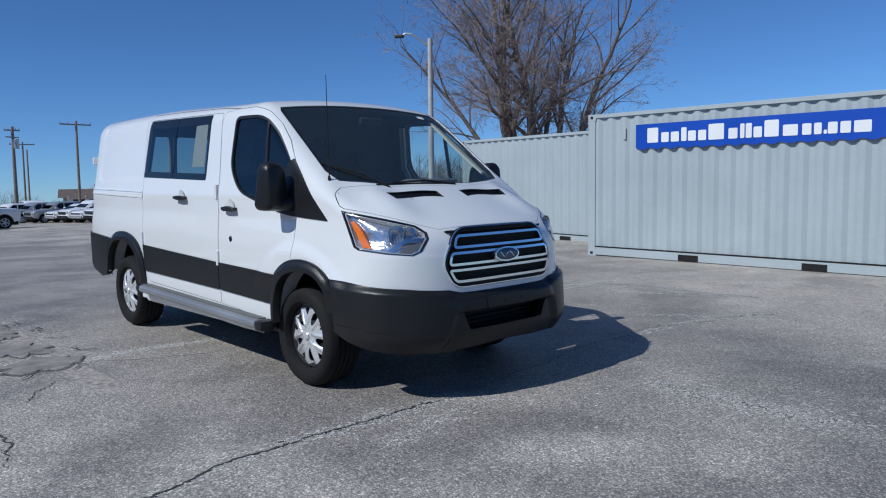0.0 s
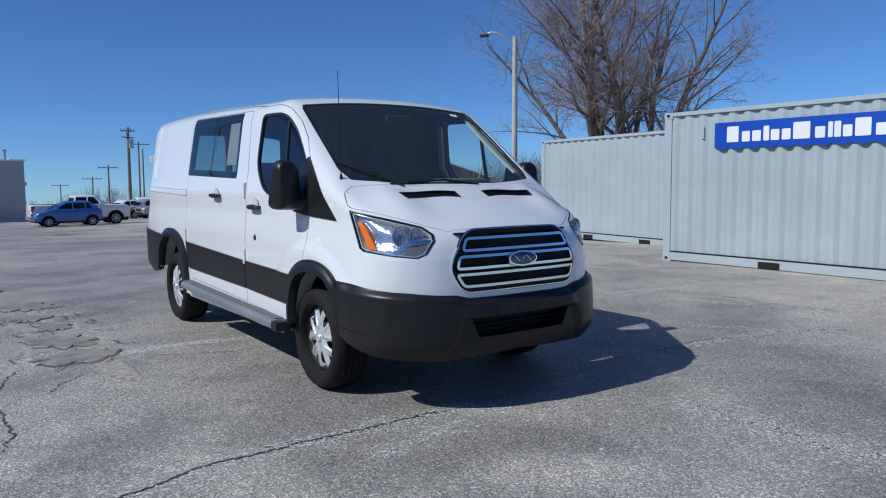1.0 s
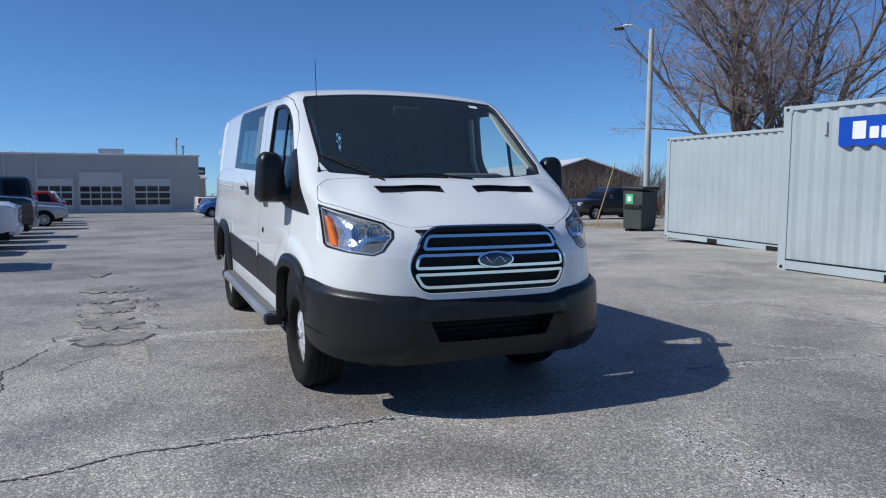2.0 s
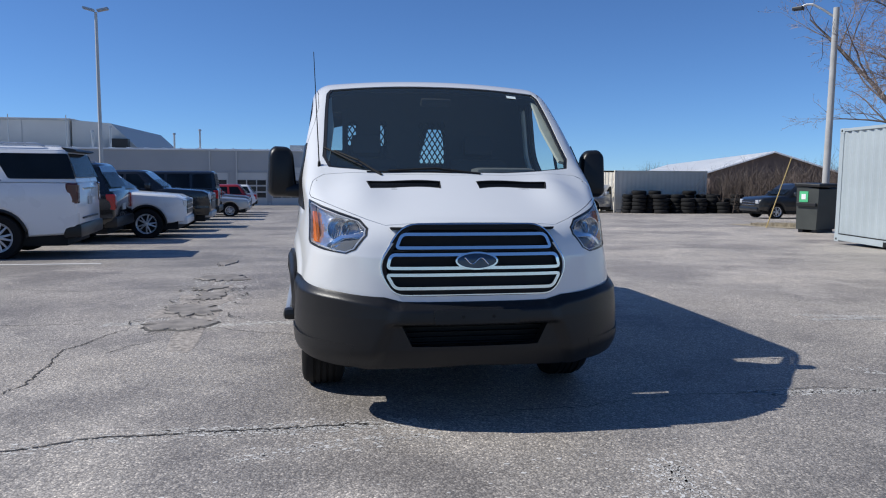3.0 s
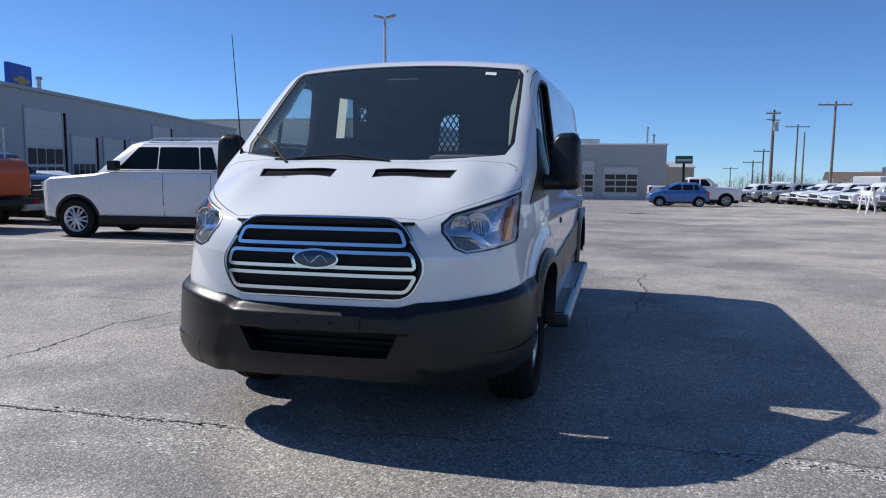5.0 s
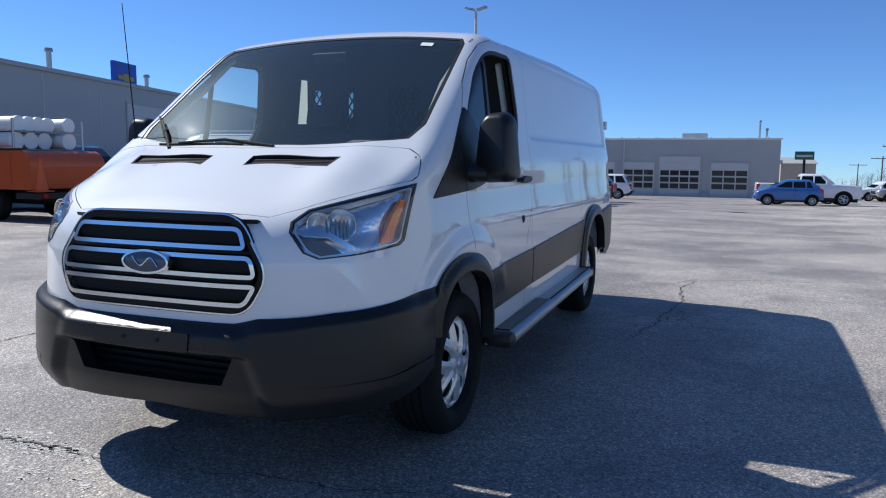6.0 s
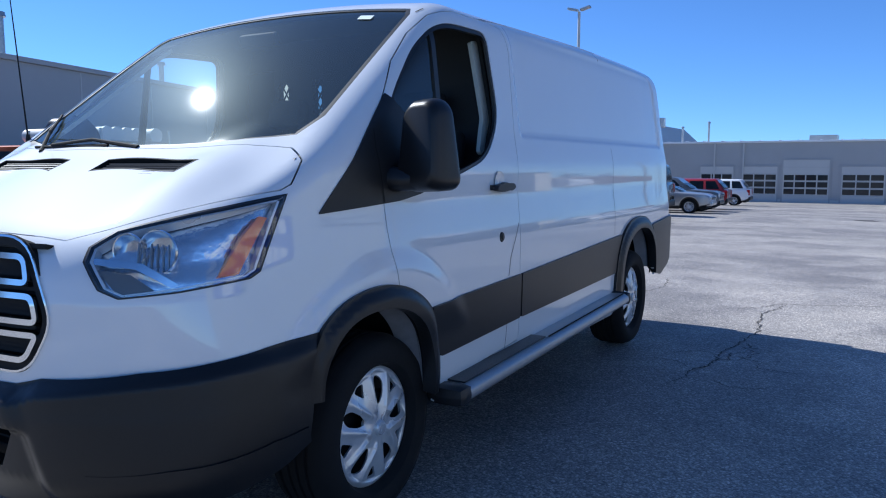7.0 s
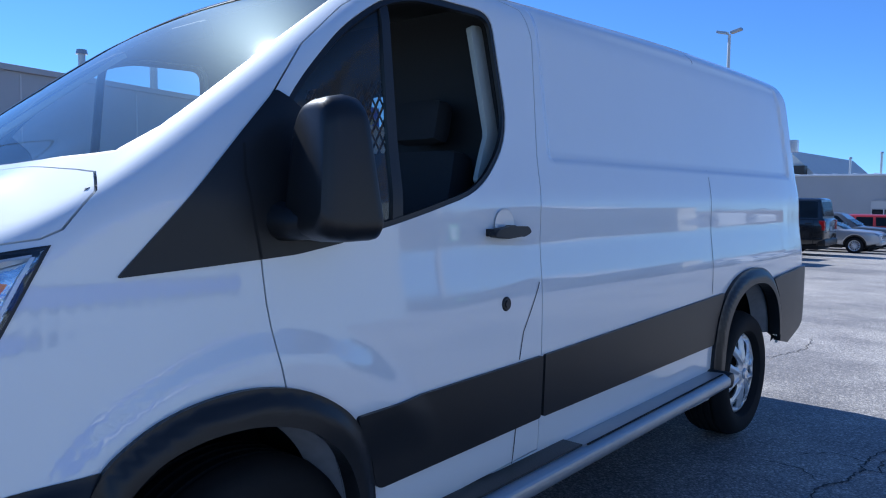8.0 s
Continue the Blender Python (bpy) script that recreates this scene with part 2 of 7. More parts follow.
# ---- building blocks ----
def link(name, me, material, parent=None, label=""):
    ob = new(name, me)
    if material is not None and not me.materials:
        me.materials.append(material)
    if parent is not None:
        ob.parent = parent
    return tagged(ob, label)


def part(name, bm, material, parent=None, label="", smooth=False):
    """A bmesh as one mesh object under a thing or under a part."""
    me = bpy.data.meshes.new(name)
    bm.normal_update()
    bm.to_mesh(me)
    bm.free()
    if smooth:
        me.polygons.foreach_set("use_smooth", [True] * len(me.polygons))
        me.set_sharp_from_angle(angle=radians(38))
    return link(name, me, material, parent, label)


def thing(name, label, category, group="", kind="", at=None):
    ob = new(name)
    ob.empty_display_size = 0.2
    if at is not None:
        ob.matrix_world = at
    return tagged(ob, label, category, group, kind)


def box(bm, x0, x1, y0, y1, z0, z1, bevel=0.0, m=None):
    made = bmesh.ops.create_cube(bm, size=1.0)["verts"]
    for v in made:
        v.co = Vector(((x0 + x1) / 2 + v.co.x * (x1 - x0), (y0 + y1) / 2 + v.co.y * (y1 - y0), (z0 + z1) / 2 + v.co.z * (z1 - z0)))
    if bevel:
        edges = list({e for v in made for e in v.link_edges})
        made = bmesh.ops.bevel(bm, geom=edges, offset=bevel, segments=2, profile=0.6, affect="EDGES")["verts"]
    if m is not None:
        bmesh.ops.transform(bm, matrix=m, verts=list({v for v in made}))
    return bm


def boxed(*a, **k):
    return box(bmesh.new(), *a, **k)


def rod(bm, p, q, r0, r1=None, n=10, caps=True):
    """A straight, tapered round bar from p to q."""
    p, q = Vector(p), Vector(q)
    r1 = r0 if r1 is None else r1
    turn = (q - p).to_track_quat("Z", "Y").to_matrix()
    rings = []
    for c, r in ((p, r0), (q, r1)):
        rings.append([bm.verts.new(c + turn @ Vector((r * math.cos(2 * math.pi * i / n), r * math.sin(2 * math.pi * i / n), 0))) for i in range(n)])
    for i in range(n):
        bm.faces.new((rings[0][i], rings[0][(i + 1) % n], rings[1][(i + 1) % n], rings[1][i]))
    if caps:
        bm.faces.new(rings[0][::-1])
        bm.faces.new(rings[1])
    return bm


def tube(bm, points, r, n=8):
    """A round bar bent through points; r is one radius or one for each point."""
    pts = [Vector(p) for p in points]
    radii = r if isinstance(r, (list, tuple)) else [r] * len(pts)
    rings = []
    for i, p in enumerate(pts):
        way = (pts[min(i + 1, len(pts) - 1)] - pts[max(i - 1, 0)]).normalized()
        side = way.cross(Vector((0.13, 0.21, 0.97))).normalized()
        up = side.cross(way)
        rings.append([bm.verts.new(p + radii[i] * (math.cos(2 * math.pi * j / n) * side + math.sin(2 * math.pi * j / n) * up)) for j in range(n)])
    for a, b in zip(rings, rings[1:]):
        for j in range(n):
            bm.faces.new((a[j], a[(j + 1) % n], b[(j + 1) % n], b[j]))
    bm.faces.new(rings[0][::-1])
    bm.faces.new(rings[-1])
    return bm


def prism(bm, outline, y0, y1, m=None):
    """An outline in x and z, pushed through from y0 to y1."""
    a = [bm.verts.new((x, y0, z)) for x, z in outline]
    b = [bm.verts.new((x, y1, z)) for x, z in outline]
    bm.faces.new(a)
    bm.faces.new(b[::-1])
    for i in range(len(a)):
        j = (i + 1) % len(a)
        bm.faces.new((a[j], a[i], b[i], b[j]))
    bmesh.ops.recalc_face_normals(bm, faces=bm.faces)
    if m is not None:
        bmesh.ops.transform(bm, matrix=m, verts=a + b)
    return bm


def lathe(bm, profile, n=40, m=None):
    """A profile of (radius, y) turned about the y axis."""
    rings = []
    for r, y in profile:
        rings.append([bm.verts.new((r * math.cos(2 * math.pi * i / n), y, r * math.sin(2 * math.pi * i / n))) for i in range(n)])
    for a, b in zip(rings, rings[1:]):
        for i in range(n):
            bm.faces.new((a[i], a[(i + 1) % n], b[(i + 1) % n], b[i]))
    bmesh.ops.recalc_face_normals(bm, faces=bm.faces)
    if m is not None:
        bmesh.ops.transform(bm, matrix=m, verts=[v for ring in rings for v in ring])
    return bm


def rounded(points, r, steps=5):
    """A closed outline with its corners rounded; r is one radius or one for each corner."""
    out = []
    count = len(points)
    for i, p in enumerate(points):
        p, a, b = Vector(p), Vector(points[i - 1]), Vector(points[(i + 1) % count])
        want = r[i] if isinstance(r, (list, tuple)) else r
        if not want:
            out.append(tuple(p))
            continue
        d = min(want, 0.45 * (a - p).length, 0.45 * (b - p).length)
        s, e = p + (a - p).normalized() * d, p + (b - p).normalized() * d
        out += [tuple((1 - t) ** 2 * s + 2 * t * (1 - t) * p + t * t * e) for t in [j / steps for j in range(steps + 1)]]
    return out


def ground_z(x, y=0.0):
    """The lot is level round the van and falls gently towards its far end."""
    d = -4.5 - x
    if d <= -3:
        return 0.0
    return -0.028 * (d if d > 3 else (d + 3) ** 2 / 12)

# ---- the lot ----
def sheet(name, xs, ys, z_at, material, label, category, kind="structure"):
    me = bpy.data.meshes.new(name)
    verts = [(x, y, z_at(x, y)) for x in xs for y in ys]
    w = len(ys)
    faces = [(i * w + j, (i + 1) * w + j, (i + 1) * w + j + 1, i * w + j + 1) for i in range(len(xs) - 1) for j in range(w - 1)]
    me.from_pydata(verts, [], faces)
    me.polygons.foreach_set("use_smooth", [True] * len(faces))
    return tagged(link(name, me, material), label, category, kind=kind)


xs = [-2500, -1200, -600, -300, -160] + [-110 + 4 * i for i in range(24)] + [-14 + i for i in range(17)] + [4 + 4 * i for i in range(8)] + [60, 120, 400, 2500]
ys = [-2500, -900, -300, -120, -60] + [-40 + 4 * i for i in range(21)] + [60, 120, 300, 900, 2500]
ground = sheet("ground", xs, ys, lambda x, y: ground_z(x, y), M["asphalt"], "weathered grey asphalt parking lot with cracks and pale worn stones", "ground")


# ---- the van: one smooth skin, from which every panel is trimmed ----
def smax(a, b, k):
    """A rounded maximum: k is about the corner's reach in metres."""
    h = np.maximum(k - np.abs(a - b), 0) / k
    return np.maximum(a, b) + h * h * k * 0.25


def smin(a, b, k):
    return -smax(-a, -b, k)


# Half the body's width by height: slopes of the flank, softened and summed up.
ZT = np.arange(0.1, 2.6, 0.01)
SLOPES = np.interp(ZT, [0.3, 0.45, 0.5, 0.9, 1.0, 1.06, 1.19, 1.21, 1.34, 1.37, 1.48, 1.52, 2.4], [0.25, 0.12, 0.03, 0.0, -0.02, -0.13, -0.13, -0.015, -0.015, -0.2, -0.2, -0.13, -0.15])
KERNEL = np.exp(-0.5 * (np.arange(-8, 9) / 2.2) ** 2)
SLOPES = np.convolve(np.pad(SLOPES, 8, mode="edge"), KERNEL / KERNEL.sum(), mode="valid")
HALF = np.cumsum(SLOPES) * 0.01
HALF += 1.0 - HALF[90]


def soft_step(a, b, x):
    t = np.clip((x - a) / (b - a), 0, 1)
    return t * t * (3 - 2 * t)


def half_width(x, z, right=None):
    """The flank's distance from the middle, with the blind windows pressed into it."""
    y = np.interp(z, ZT, HALF)
    ahead = np.maximum(x + 0.25, 0)
    y = y - 0.1 * ahead**2 * soft_step(0.55, 1.1, z) - 0.045 * ahead**2
    # the wing swells out over the front wheel and ends in a soft crease
    reach = np.hypot(x, z - 0.37)
    y = y + 0.016 * soft_step(0.68, 0.575, reach) * soft_step(0.62, 0.8, z)
    behind = np.maximum(-3.6 - x, 0)
    y = y - 0.06 * behind**2
    if right is not None:
        rear = soft_step(-3.985, -3.955, x - 0.35 * np.maximum(z - 1.62, 0) * 0.5)
        front = soft_step(-1.235, -1.265, x) * (~right) + soft_step(-2.755, -2.785, x) * right
        tall = soft_step(1.478, 1.502, z) * soft_step(2.04, 2.012, z)
        y = y - 0.014 * rear * front * tall
    return y


def roof_line(x, y):
    """Bonnet, windscreen and roof as one height above the ground."""
    bonnet = 1.134 + 0.47 * (0.985 - x) - 0.13 * y * y + (0.03 + 0.009 * soft_step(0.38, 0.52, x)) * np.exp(-(((np.abs(y) - 0.62) / 0.15) ** 2)) * soft_step(0.95, 0.6, x)
    screen = 1.392 + 0.705 * (0.42 - x) - (0.11 - 0.03 * soft_step(0.2, -0.4, x)) * y * y
    back = soft_step(-0.6, -2.8, x)
    roof = 2.100 + 0.110 * back - 0.008 * soft_step(-3.2, -4.3, x) - (0.066 + 0.105 * back) * y * y
    return smin(smax(bonnet, screen, 0.03), roof, 0.11)


def nose(y, z):
    front = np.interp(z, [0.2, 0.34, 0.45, 0.62, 0.75, 0.95, 1.13, 1.3], [0.94, 1.03, 1.06, 1.065, 1.055, 1.04, 0.995, 0.9])
    return front - 0.48 * np.abs(y) ** 4


def inside(x, y, z):
    """Below nought within the van's skin."""
    side = np.abs(y) - half_width(x, z, y < 0)
    f = smax(z - roof_line(x, y), side, 0.135 - 0.055 * soft_step(0.0, 0.4, x))
    f = smax(f, x - nose(y, z), 0.1)
    f = smax(f, -4.36 - 0.10 * np.maximum(z - 1.0, 0) * -1.0 - x, 0.22)
    return smax(f, 0.29 - z, 0.06)


CAP, REACH = 0.1, 0.75  # where the stations begin to fan out towards the nose


def axis_z(x):
    return np.interp(x, [-1.2, CAP], [1.05, 0.92])


def uv_of(p):
    """From a place on or near the skin to its station and angle."""
    x, y, z = np.asarray(p, float).T
    zc = axis_z(np.minimum(x, CAP))
    return np.stack([np.where(x <= CAP, x, CAP + REACH * np.arctan2(x - CAP, np.hypot(y, z - zc))), np.arctan2(y, z - zc)], -1)


def skin(uv, lift=0.0):
    """From stations and angles to places on the skin and its normals there."""
    u, v = np.asarray(uv, float).T
    turn = np.clip(u - CAP, 0, None) / REACH
    x0 = np.minimum(u, CAP)
    start = np.stack([x0, 0 * u, axis_z(x0)], -1)
    way = np.stack([np.sin(turn), np.cos(turn) * np.sin(v), np.cos(turn) * np.cos(v)], -1)
    lo, hi = np.zeros(len(u)), np.full(len(u), 2.6)
    for _ in range(34):
        mid = (lo + hi) / 2
        within = inside(*(start + mid[:, None] * way).T) < 0
        lo, hi = np.where(within, mid, lo), np.where(within, hi, mid)
    place = start + lo[:, None] * way
    e = 0.004
    grad = np.stack([inside(*(place + e * a).T) - inside(*(place - e * a).T) for a in np.eye(3)], -1)
    normal = grad / np.linalg.norm(grad, axis=1, keepdims=True)
    return place + lift * normal, normal


def within_loop(loop, q):
    """Which of the points q lie inside a closed loop."""
    x, y = q.T
    hit = np.zeros(len(q), bool)
    for (x0, y0), (x1, y1) in zip(loop, np.roll(loop, -1, 0)):
        cross = (y0 > y) != (y1 > y)
        with np.errstate(divide="ignore", invalid="ignore"):
            hit ^= cross & (x < (x1 - x0) * (y - y0) / (y1 - y0) + x0)
    return hit


def dense(loop, step=0.03):
    loop = np.asarray(loop, float)
    out = []
    for a, b in zip(loop, np.roll(loop, -1, 0)):
        n = max(1, int(np.ceil(np.linalg.norm(b - a) / step)))
        out += [a + (b - a) * i / n for i in range(n)]
    return np.array(out)


def grown(loop, d):
    """The loop moved outwards by d (inwards where d is below nought)."""
    loop = np.asarray(loop, float)
    ahead, back = np.roll(loop, -1, 0) - loop, loop - np.roll(loop, 1, 0)
    ahead /= np.linalg.norm(ahead, axis=1, keepdims=True) + 1e-9
    back /= np.linalg.norm(back, axis=1, keepdims=True) + 1e-9
    way = ahead + back
    way /= np.linalg.norm(way, axis=1, keepdims=True) + 1e-9
    area = np.sum(loop[:, 0] * np.roll(loop[:, 1], -1) - np.roll(loop[:, 0], -1) * loop[:, 1])
    out = np.stack([way[:, 1], -way[:, 0]], -1) * (1 if area > 0 else -1)
    return loop + d * out


def flank(points, sign, step=0.03):
    """A loop in x and z on one flank, as stations and angles."""
    p = dense(points, step)
    return uv_of(np.stack([p[:, 0], sign * half_width(p[:, 0], p[:, 1]), p[:, 1]], -1))


def spots(points, step=0.03, under=False):
    """A loop through places near the skin, as stations and angles."""
    uv = uv_of(dense(points, step))
    if under:
        uv[:, 1] = np.where(uv[:, 1] > 0, uv[:, 1] - math.pi, uv[:, 1] + math.pi)
    return uv


def mirrored(loop):
    return np.asarray(loop)[::-1] * (1, -1)


GRID_U = np.concatenate([np.arange(-4.42, CAP, 0.026), CAP + REACH * np.radians(np.arange(0.5, 89.5, 2.0))])
GRID_V = np.radians(np.arange(-180, 180.1, 1.1))
GRID = np.array([(u, v) for u in GRID_U for v in GRID_V])


def sheet_of(name, loops, holes, grid, to_place, gap, material, parent, thick, label="", seam=False):
    """Trims a grid of flat points to loops and holes and carries it over into space."""
    edges, coords = [], []
    for loop in [*loops, *holes]:
        base = len(coords)
        coords += [tuple(p) for p in loop]
        edges += [(base + i, base + (i + 1) % len(loop)) for i in range(len(loop))]
    rim = np.array(coords)
    lo, hi = rim.min(0), rim.max(0)
    grid = grid[np.all((grid > lo) & (grid < hi), 1)]
    grid = grid[np.any([within_loop(loop, grid) for loop in loops], 0)]
    for hole in holes:
        grid = grid[~within_loop(hole, grid)]
    near = np.full(len(grid), 9.0)
    for i in range(0, len(rim), 50):
        some = rim[i : i + 50]
        close = np.all((grid > some.min(0) - gap) & (grid < some.max(0) + gap), 1)
        if close.any():
            near[close] = np.minimum(near[close], np.linalg.norm(grid[close][:, None] - some[None], axis=2).min(1))
    grid = grid[near > gap * 0.45]
    flat, _, tris, *_ = geometry.delaunay_2d_cdt([Vector(p) for p in coords] + [Vector(p) for p in grid], edges, [], 0, 1e-6)
    flat = np.array([tuple(p) for p in flat])
    tris = np.array([t for t in tris if len(t) == 3])
    mid = flat[tris].mean(1)
    keep = np.any([within_loop(loop, mid) for loop in loops], 0)
    for hole in holes:
        keep &= ~within_loop(hole, mid)
    tris = tris[keep]
    used, inverse = np.unique(tris, return_inverse=True)
    tris, flat = inverse.reshape(-1, 3), flat[used]
    place, normal = to_place(flat)
    a, b, c = (place[tris[:, i]] for i in range(3))
    wrong = (np.cross(b - a, c - a) * normal[tris[:, 0]]).sum(1) < 0
    tris[wrong] = tris[wrong][:, ::-1]
    verts, norms, faces = list(place), list(normal), [tuple(t) for t in tris]
    if thick:
        count = {(t[i], t[(i + 1) % 3]) for t in faces for i in range(3)}
        for i, j in [e for e in count if (e[1], e[0]) not in count]:
            if seam and abs(abs(flat[i][1]) - math.pi) < 1e-3 and abs(abs(flat[j][1]) - math.pi) < 1e-3:
                continue
            p, q, n = place[i], place[j], (normal[i] + normal[j]) / 2
            out = np.cross(q - p, n)
            out = out / (np.linalg.norm(out) + 1e-9)
            base = len(verts)
            verts += [p, q, q - thick * normal[j], p - thick * normal[i]]
            norms += [out] * 4
            faces.append((base + 1, base, base + 3, base + 2))
    me = bpy.data.meshes.new(name)
    me.from_pydata([tuple(p) for p in verts], [], faces)
    me.polygons.foreach_set("use_smooth", [True] * len(faces))
    me.normals_split_custom_set_from_vertices([tuple(p) for p in norms])
    return link(name, me, material, parent, label)


def panel(name, loops, holes, material, parent, lift=0.0, thick=0.015, label="", seam=False, fine=0.0, under=False, lean=None):
    """A piece of the skin inside the loops and outside the holes, lifted off it. under: angles are counted from below."""
    grid = GRID
    if fine:
        lo, hi = np.concatenate(loops).min(0), np.concatenate(loops).max(0)
        grid = np.array([(u, v) for u in np.arange(lo[0], hi[0], fine) for v in np.arange(lo[1], hi[1], fine)])

    def to_place(flat):
        place, normal = skin(flat + (0, math.pi) if under else flat)
        if lean is not None:
            normal = normal + np.stack([lean(place) * normal[:, 2], 0 * place[:, 0], 0 * place[:, 0]], -1)
            normal /= np.linalg.norm(normal, axis=1, keepdims=True)
        up = lift(place) if callable(lift) else np.full(len(place), lift)
        return place + up[:, None] * normal, normal

    def with_relief(flat):
        """The same, with normals that follow a lift which changes from place to place."""
        place, normal = to_place(flat)
        e = 0.004
        a = to_place(flat + (e, 0))[0] - to_place(flat - (e, 0))[0]
        b = to_place(flat + (0, e))[0] - to_place(flat - (0, e))[0]
        true = np.cross(a, b)
        true /= np.linalg.norm(true, axis=1, keepdims=True) + 1e-12
        true *= np.where((true * normal).sum(1) < 0, -1.0, 1.0)[:, None]
        return place, true

    return sheet_of(name, loops, holes, grid, with_relief if callable(lift) else to_place, fine or 0.03, material, parent, thick, label, seam)


def front(name, loops, holes, material, parent, lift=0.0, thick=0.015, label="", step=0.03):
    """A piece of the nose, its loops in y and z."""
    lo, hi = np.concatenate(loops).min(0), np.concatenate(loops).max(0)
    grid = np.array([(u, v) for u in np.arange(lo[0], hi[0], step) for v in np.arange(lo[1], hi[1], step)])

    def to_place(flat):
        y, z = flat.T
        normal = np.stack([np.ones(len(y)), nose(y, z) - nose(y + 0.01, z), nose(y, z) - nose(y, z + 0.01)], -1) * (1, 100, 100)
        normal /= np.linalg.norm(normal, axis=1, keepdims=True)
        return np.stack([nose(y, z) + lift, y, z], -1), normal

    return sheet_of(name, loops, holes, grid, to_place, step, material, parent, thick, label)


def ribbon(name, line, width, material, parent, lift=0.0015, closed=False):
    """A thin strip laid along a line of stations and angles, such as a joint between two sheets."""
    line = np.asarray(line, float)
    way = np.gradient(line, axis=0)
    way /= np.linalg.norm(way, axis=1, keepdims=True) + 1e-9
    out = np.stack([way[:, 1], -way[:, 0]], -1) * width / 2
    loop = np.concatenate([line + out, (line - out)[::-1]])
    return panel(name, [loop], [], material, parent, lift, 0.0)


# ---- outlines on the skin ----
L, R = 1, -1


# The arches' trim bands, from the front edge over the top to the rear: outer and inner lines in x and z.
ARCH_OUT = {
    0.0: [(0.46, 0.58), (0.45, 0.69), (0.40, 0.79), (0.35, 0.835), (0.26, 0.885), (0.15, 0.911), (0.04, 0.915), (-0.07, 0.893), (-0.16, 0.85), (-0.24, 0.788), (-0.298, 0.70), (-0.325, 0.6), (-0.335, 0.5), (-0.335, 0.43)],
    -3.3: [(-2.66, 0.46), (-2.668, 0.6), (-2.70, 0.74), (-2.78, 0.85), (-2.9, 0.925), (-3.04, 0.965), (-3.2, 0.977), (-3.36, 0.963), (-3.5, 0.905), (-3.6, 0.81), (-3.655, 0.70), (-3.68, 0.55)],
}
ARCH_IN = {
    0.0: [(0.405, 0.58), (0.395, 0.66), (0.36, 0.735), (0.30, 0.79), (0.22, 0.822), (0.13, 0.835), (0.03, 0.83), (-0.08, 0.797), (-0.17, 0.737), (-0.225, 0.665), (-0.255, 0.58), (-0.265, 0.5), (-0.265, 0.43)],
    -3.3: [(-2.755, 0.46), (-2.765, 0.6), (-2.79, 0.70), (-2.86, 0.79), (-2.96, 0.85), (-3.08, 0.885), (-3.2, 0.893), (-3.34, 0.88), (-3.46, 0.83), (-3.55, 0.745), (-3.595, 0.64), (-3.61, 0.55)],
}


def smoothed(line, times=2):
    """An open line with its corners cut off, again and again."""
    pts = np.asarray(line, float)
    for _ in range(times):
        cut = np.stack([0.75 * pts[:-1] + 0.25 * pts[1:], 0.25 * pts[:-1] + 0.75 * pts[1:]], 1).reshape(-1, 2)
        pts = np.concatenate([pts[:1], cut, pts[-1:]])
    return pts


def wheel_hole(x, sign):
    line = smoothed(ARCH_IN[x])
    mid = np.array((x, 0.45))
    line = mid + (line - mid) * 1.03
    ahead = (0.47, 0.5) if x == 0 else (-2.74, 0.4)
    behind = (-0.335, 0.42) if x == 0 else (-3.70, 0.52)
    return flank([(ahead[0], 0.05), ahead, *map(tuple, line), behind, (behind[0], 0.05)], sign)


DOOR = [(-0.045, 0.86), (-0.02, 0.98), (-0.005, 1.1), (0.0, 1.214), (0.02, 1.319), (0.031, 1.397), (0.022, 1.482), (-0.055, 1.58), (-0.2, 1.78), (-0.36, 1.93), (-0.52, 2.02), (-0.72, 2.055), (-1.06, 2.06), (-1.17, 2.03), (-1.2, 1.9), (-1.165, 1.5), (-1.135, 1.0), (-1.13, 0.47), (-0.302, 0.42), (-0.3, 0.56), (-0.275, 0.69), (-0.215, 0.785), (-0.13, 0.85), (-0.075, 0.868)]
DOOR_WINDOW = rounded([(0.06, 1.30), (-0.11, 1.60), (-0.33, 1.83), (-0.48, 1.925), (-0.6, 1.955), (-0.97, 1.965), (-1.01, 1.55), (-0.83, 1.37), (-0.5, 1.285), (-0.25, 1.235)], [0.02, 0.2, 0.2, 0.1, 0.1, 0.07, 0.12, 0.2, 0.2, 0.05])
SAIL = rounded([(0.325, 1.178), (-0.085, 1.615), (-0.2, 1.52), (-0.3, 1.24), (-0.1, 1.208)], [0.01, 0.01, 0.02, 0.06, 0.02])
SLIDER = rounded([(-1.205, 2.03), (-1.17, 1.5), (-1.14, 1.0), (-1.135, 0.47), (-2.62, 0.52), (-2.68, 0.62), (-2.7, 0.8), (-2.73, 1.5), (-2.72, 2.06)], [0.05, 0, 0, 0.03, 0.05, 0.05, 0.05, 0, 0.05])
SLIDER_GLASS = rounded([(-1.385, 2.02), (-1.41, 1.46), (-2.735, 1.50), (-2.665, 2.05)], 0.03)
HOOD = [(0.425, 0.0, 1.39), (0.40, 0.3, 1.39), (0.36, 0.55, 1.395), (0.315, 0.74, 1.40), (0.306, 0.812, 1.399), (0.335, 0.88, 1.357), (0.412, 0.9, 1.278), (0.455, 0.897, 1.262), (0.6, 0.83, 1.24), (0.75, 0.735, 1.205), (0.88, 0.6, 1.155), (0.95, 0.5, 1.125), (0.99, 0.41, 1.14), (1.0, 0.2, 1.145), (1.0, 0.0, 1.145)]
HOOD = [*HOOD, *[(x, -y, z) for x, y, z in HOOD[-2:0:-1]]]
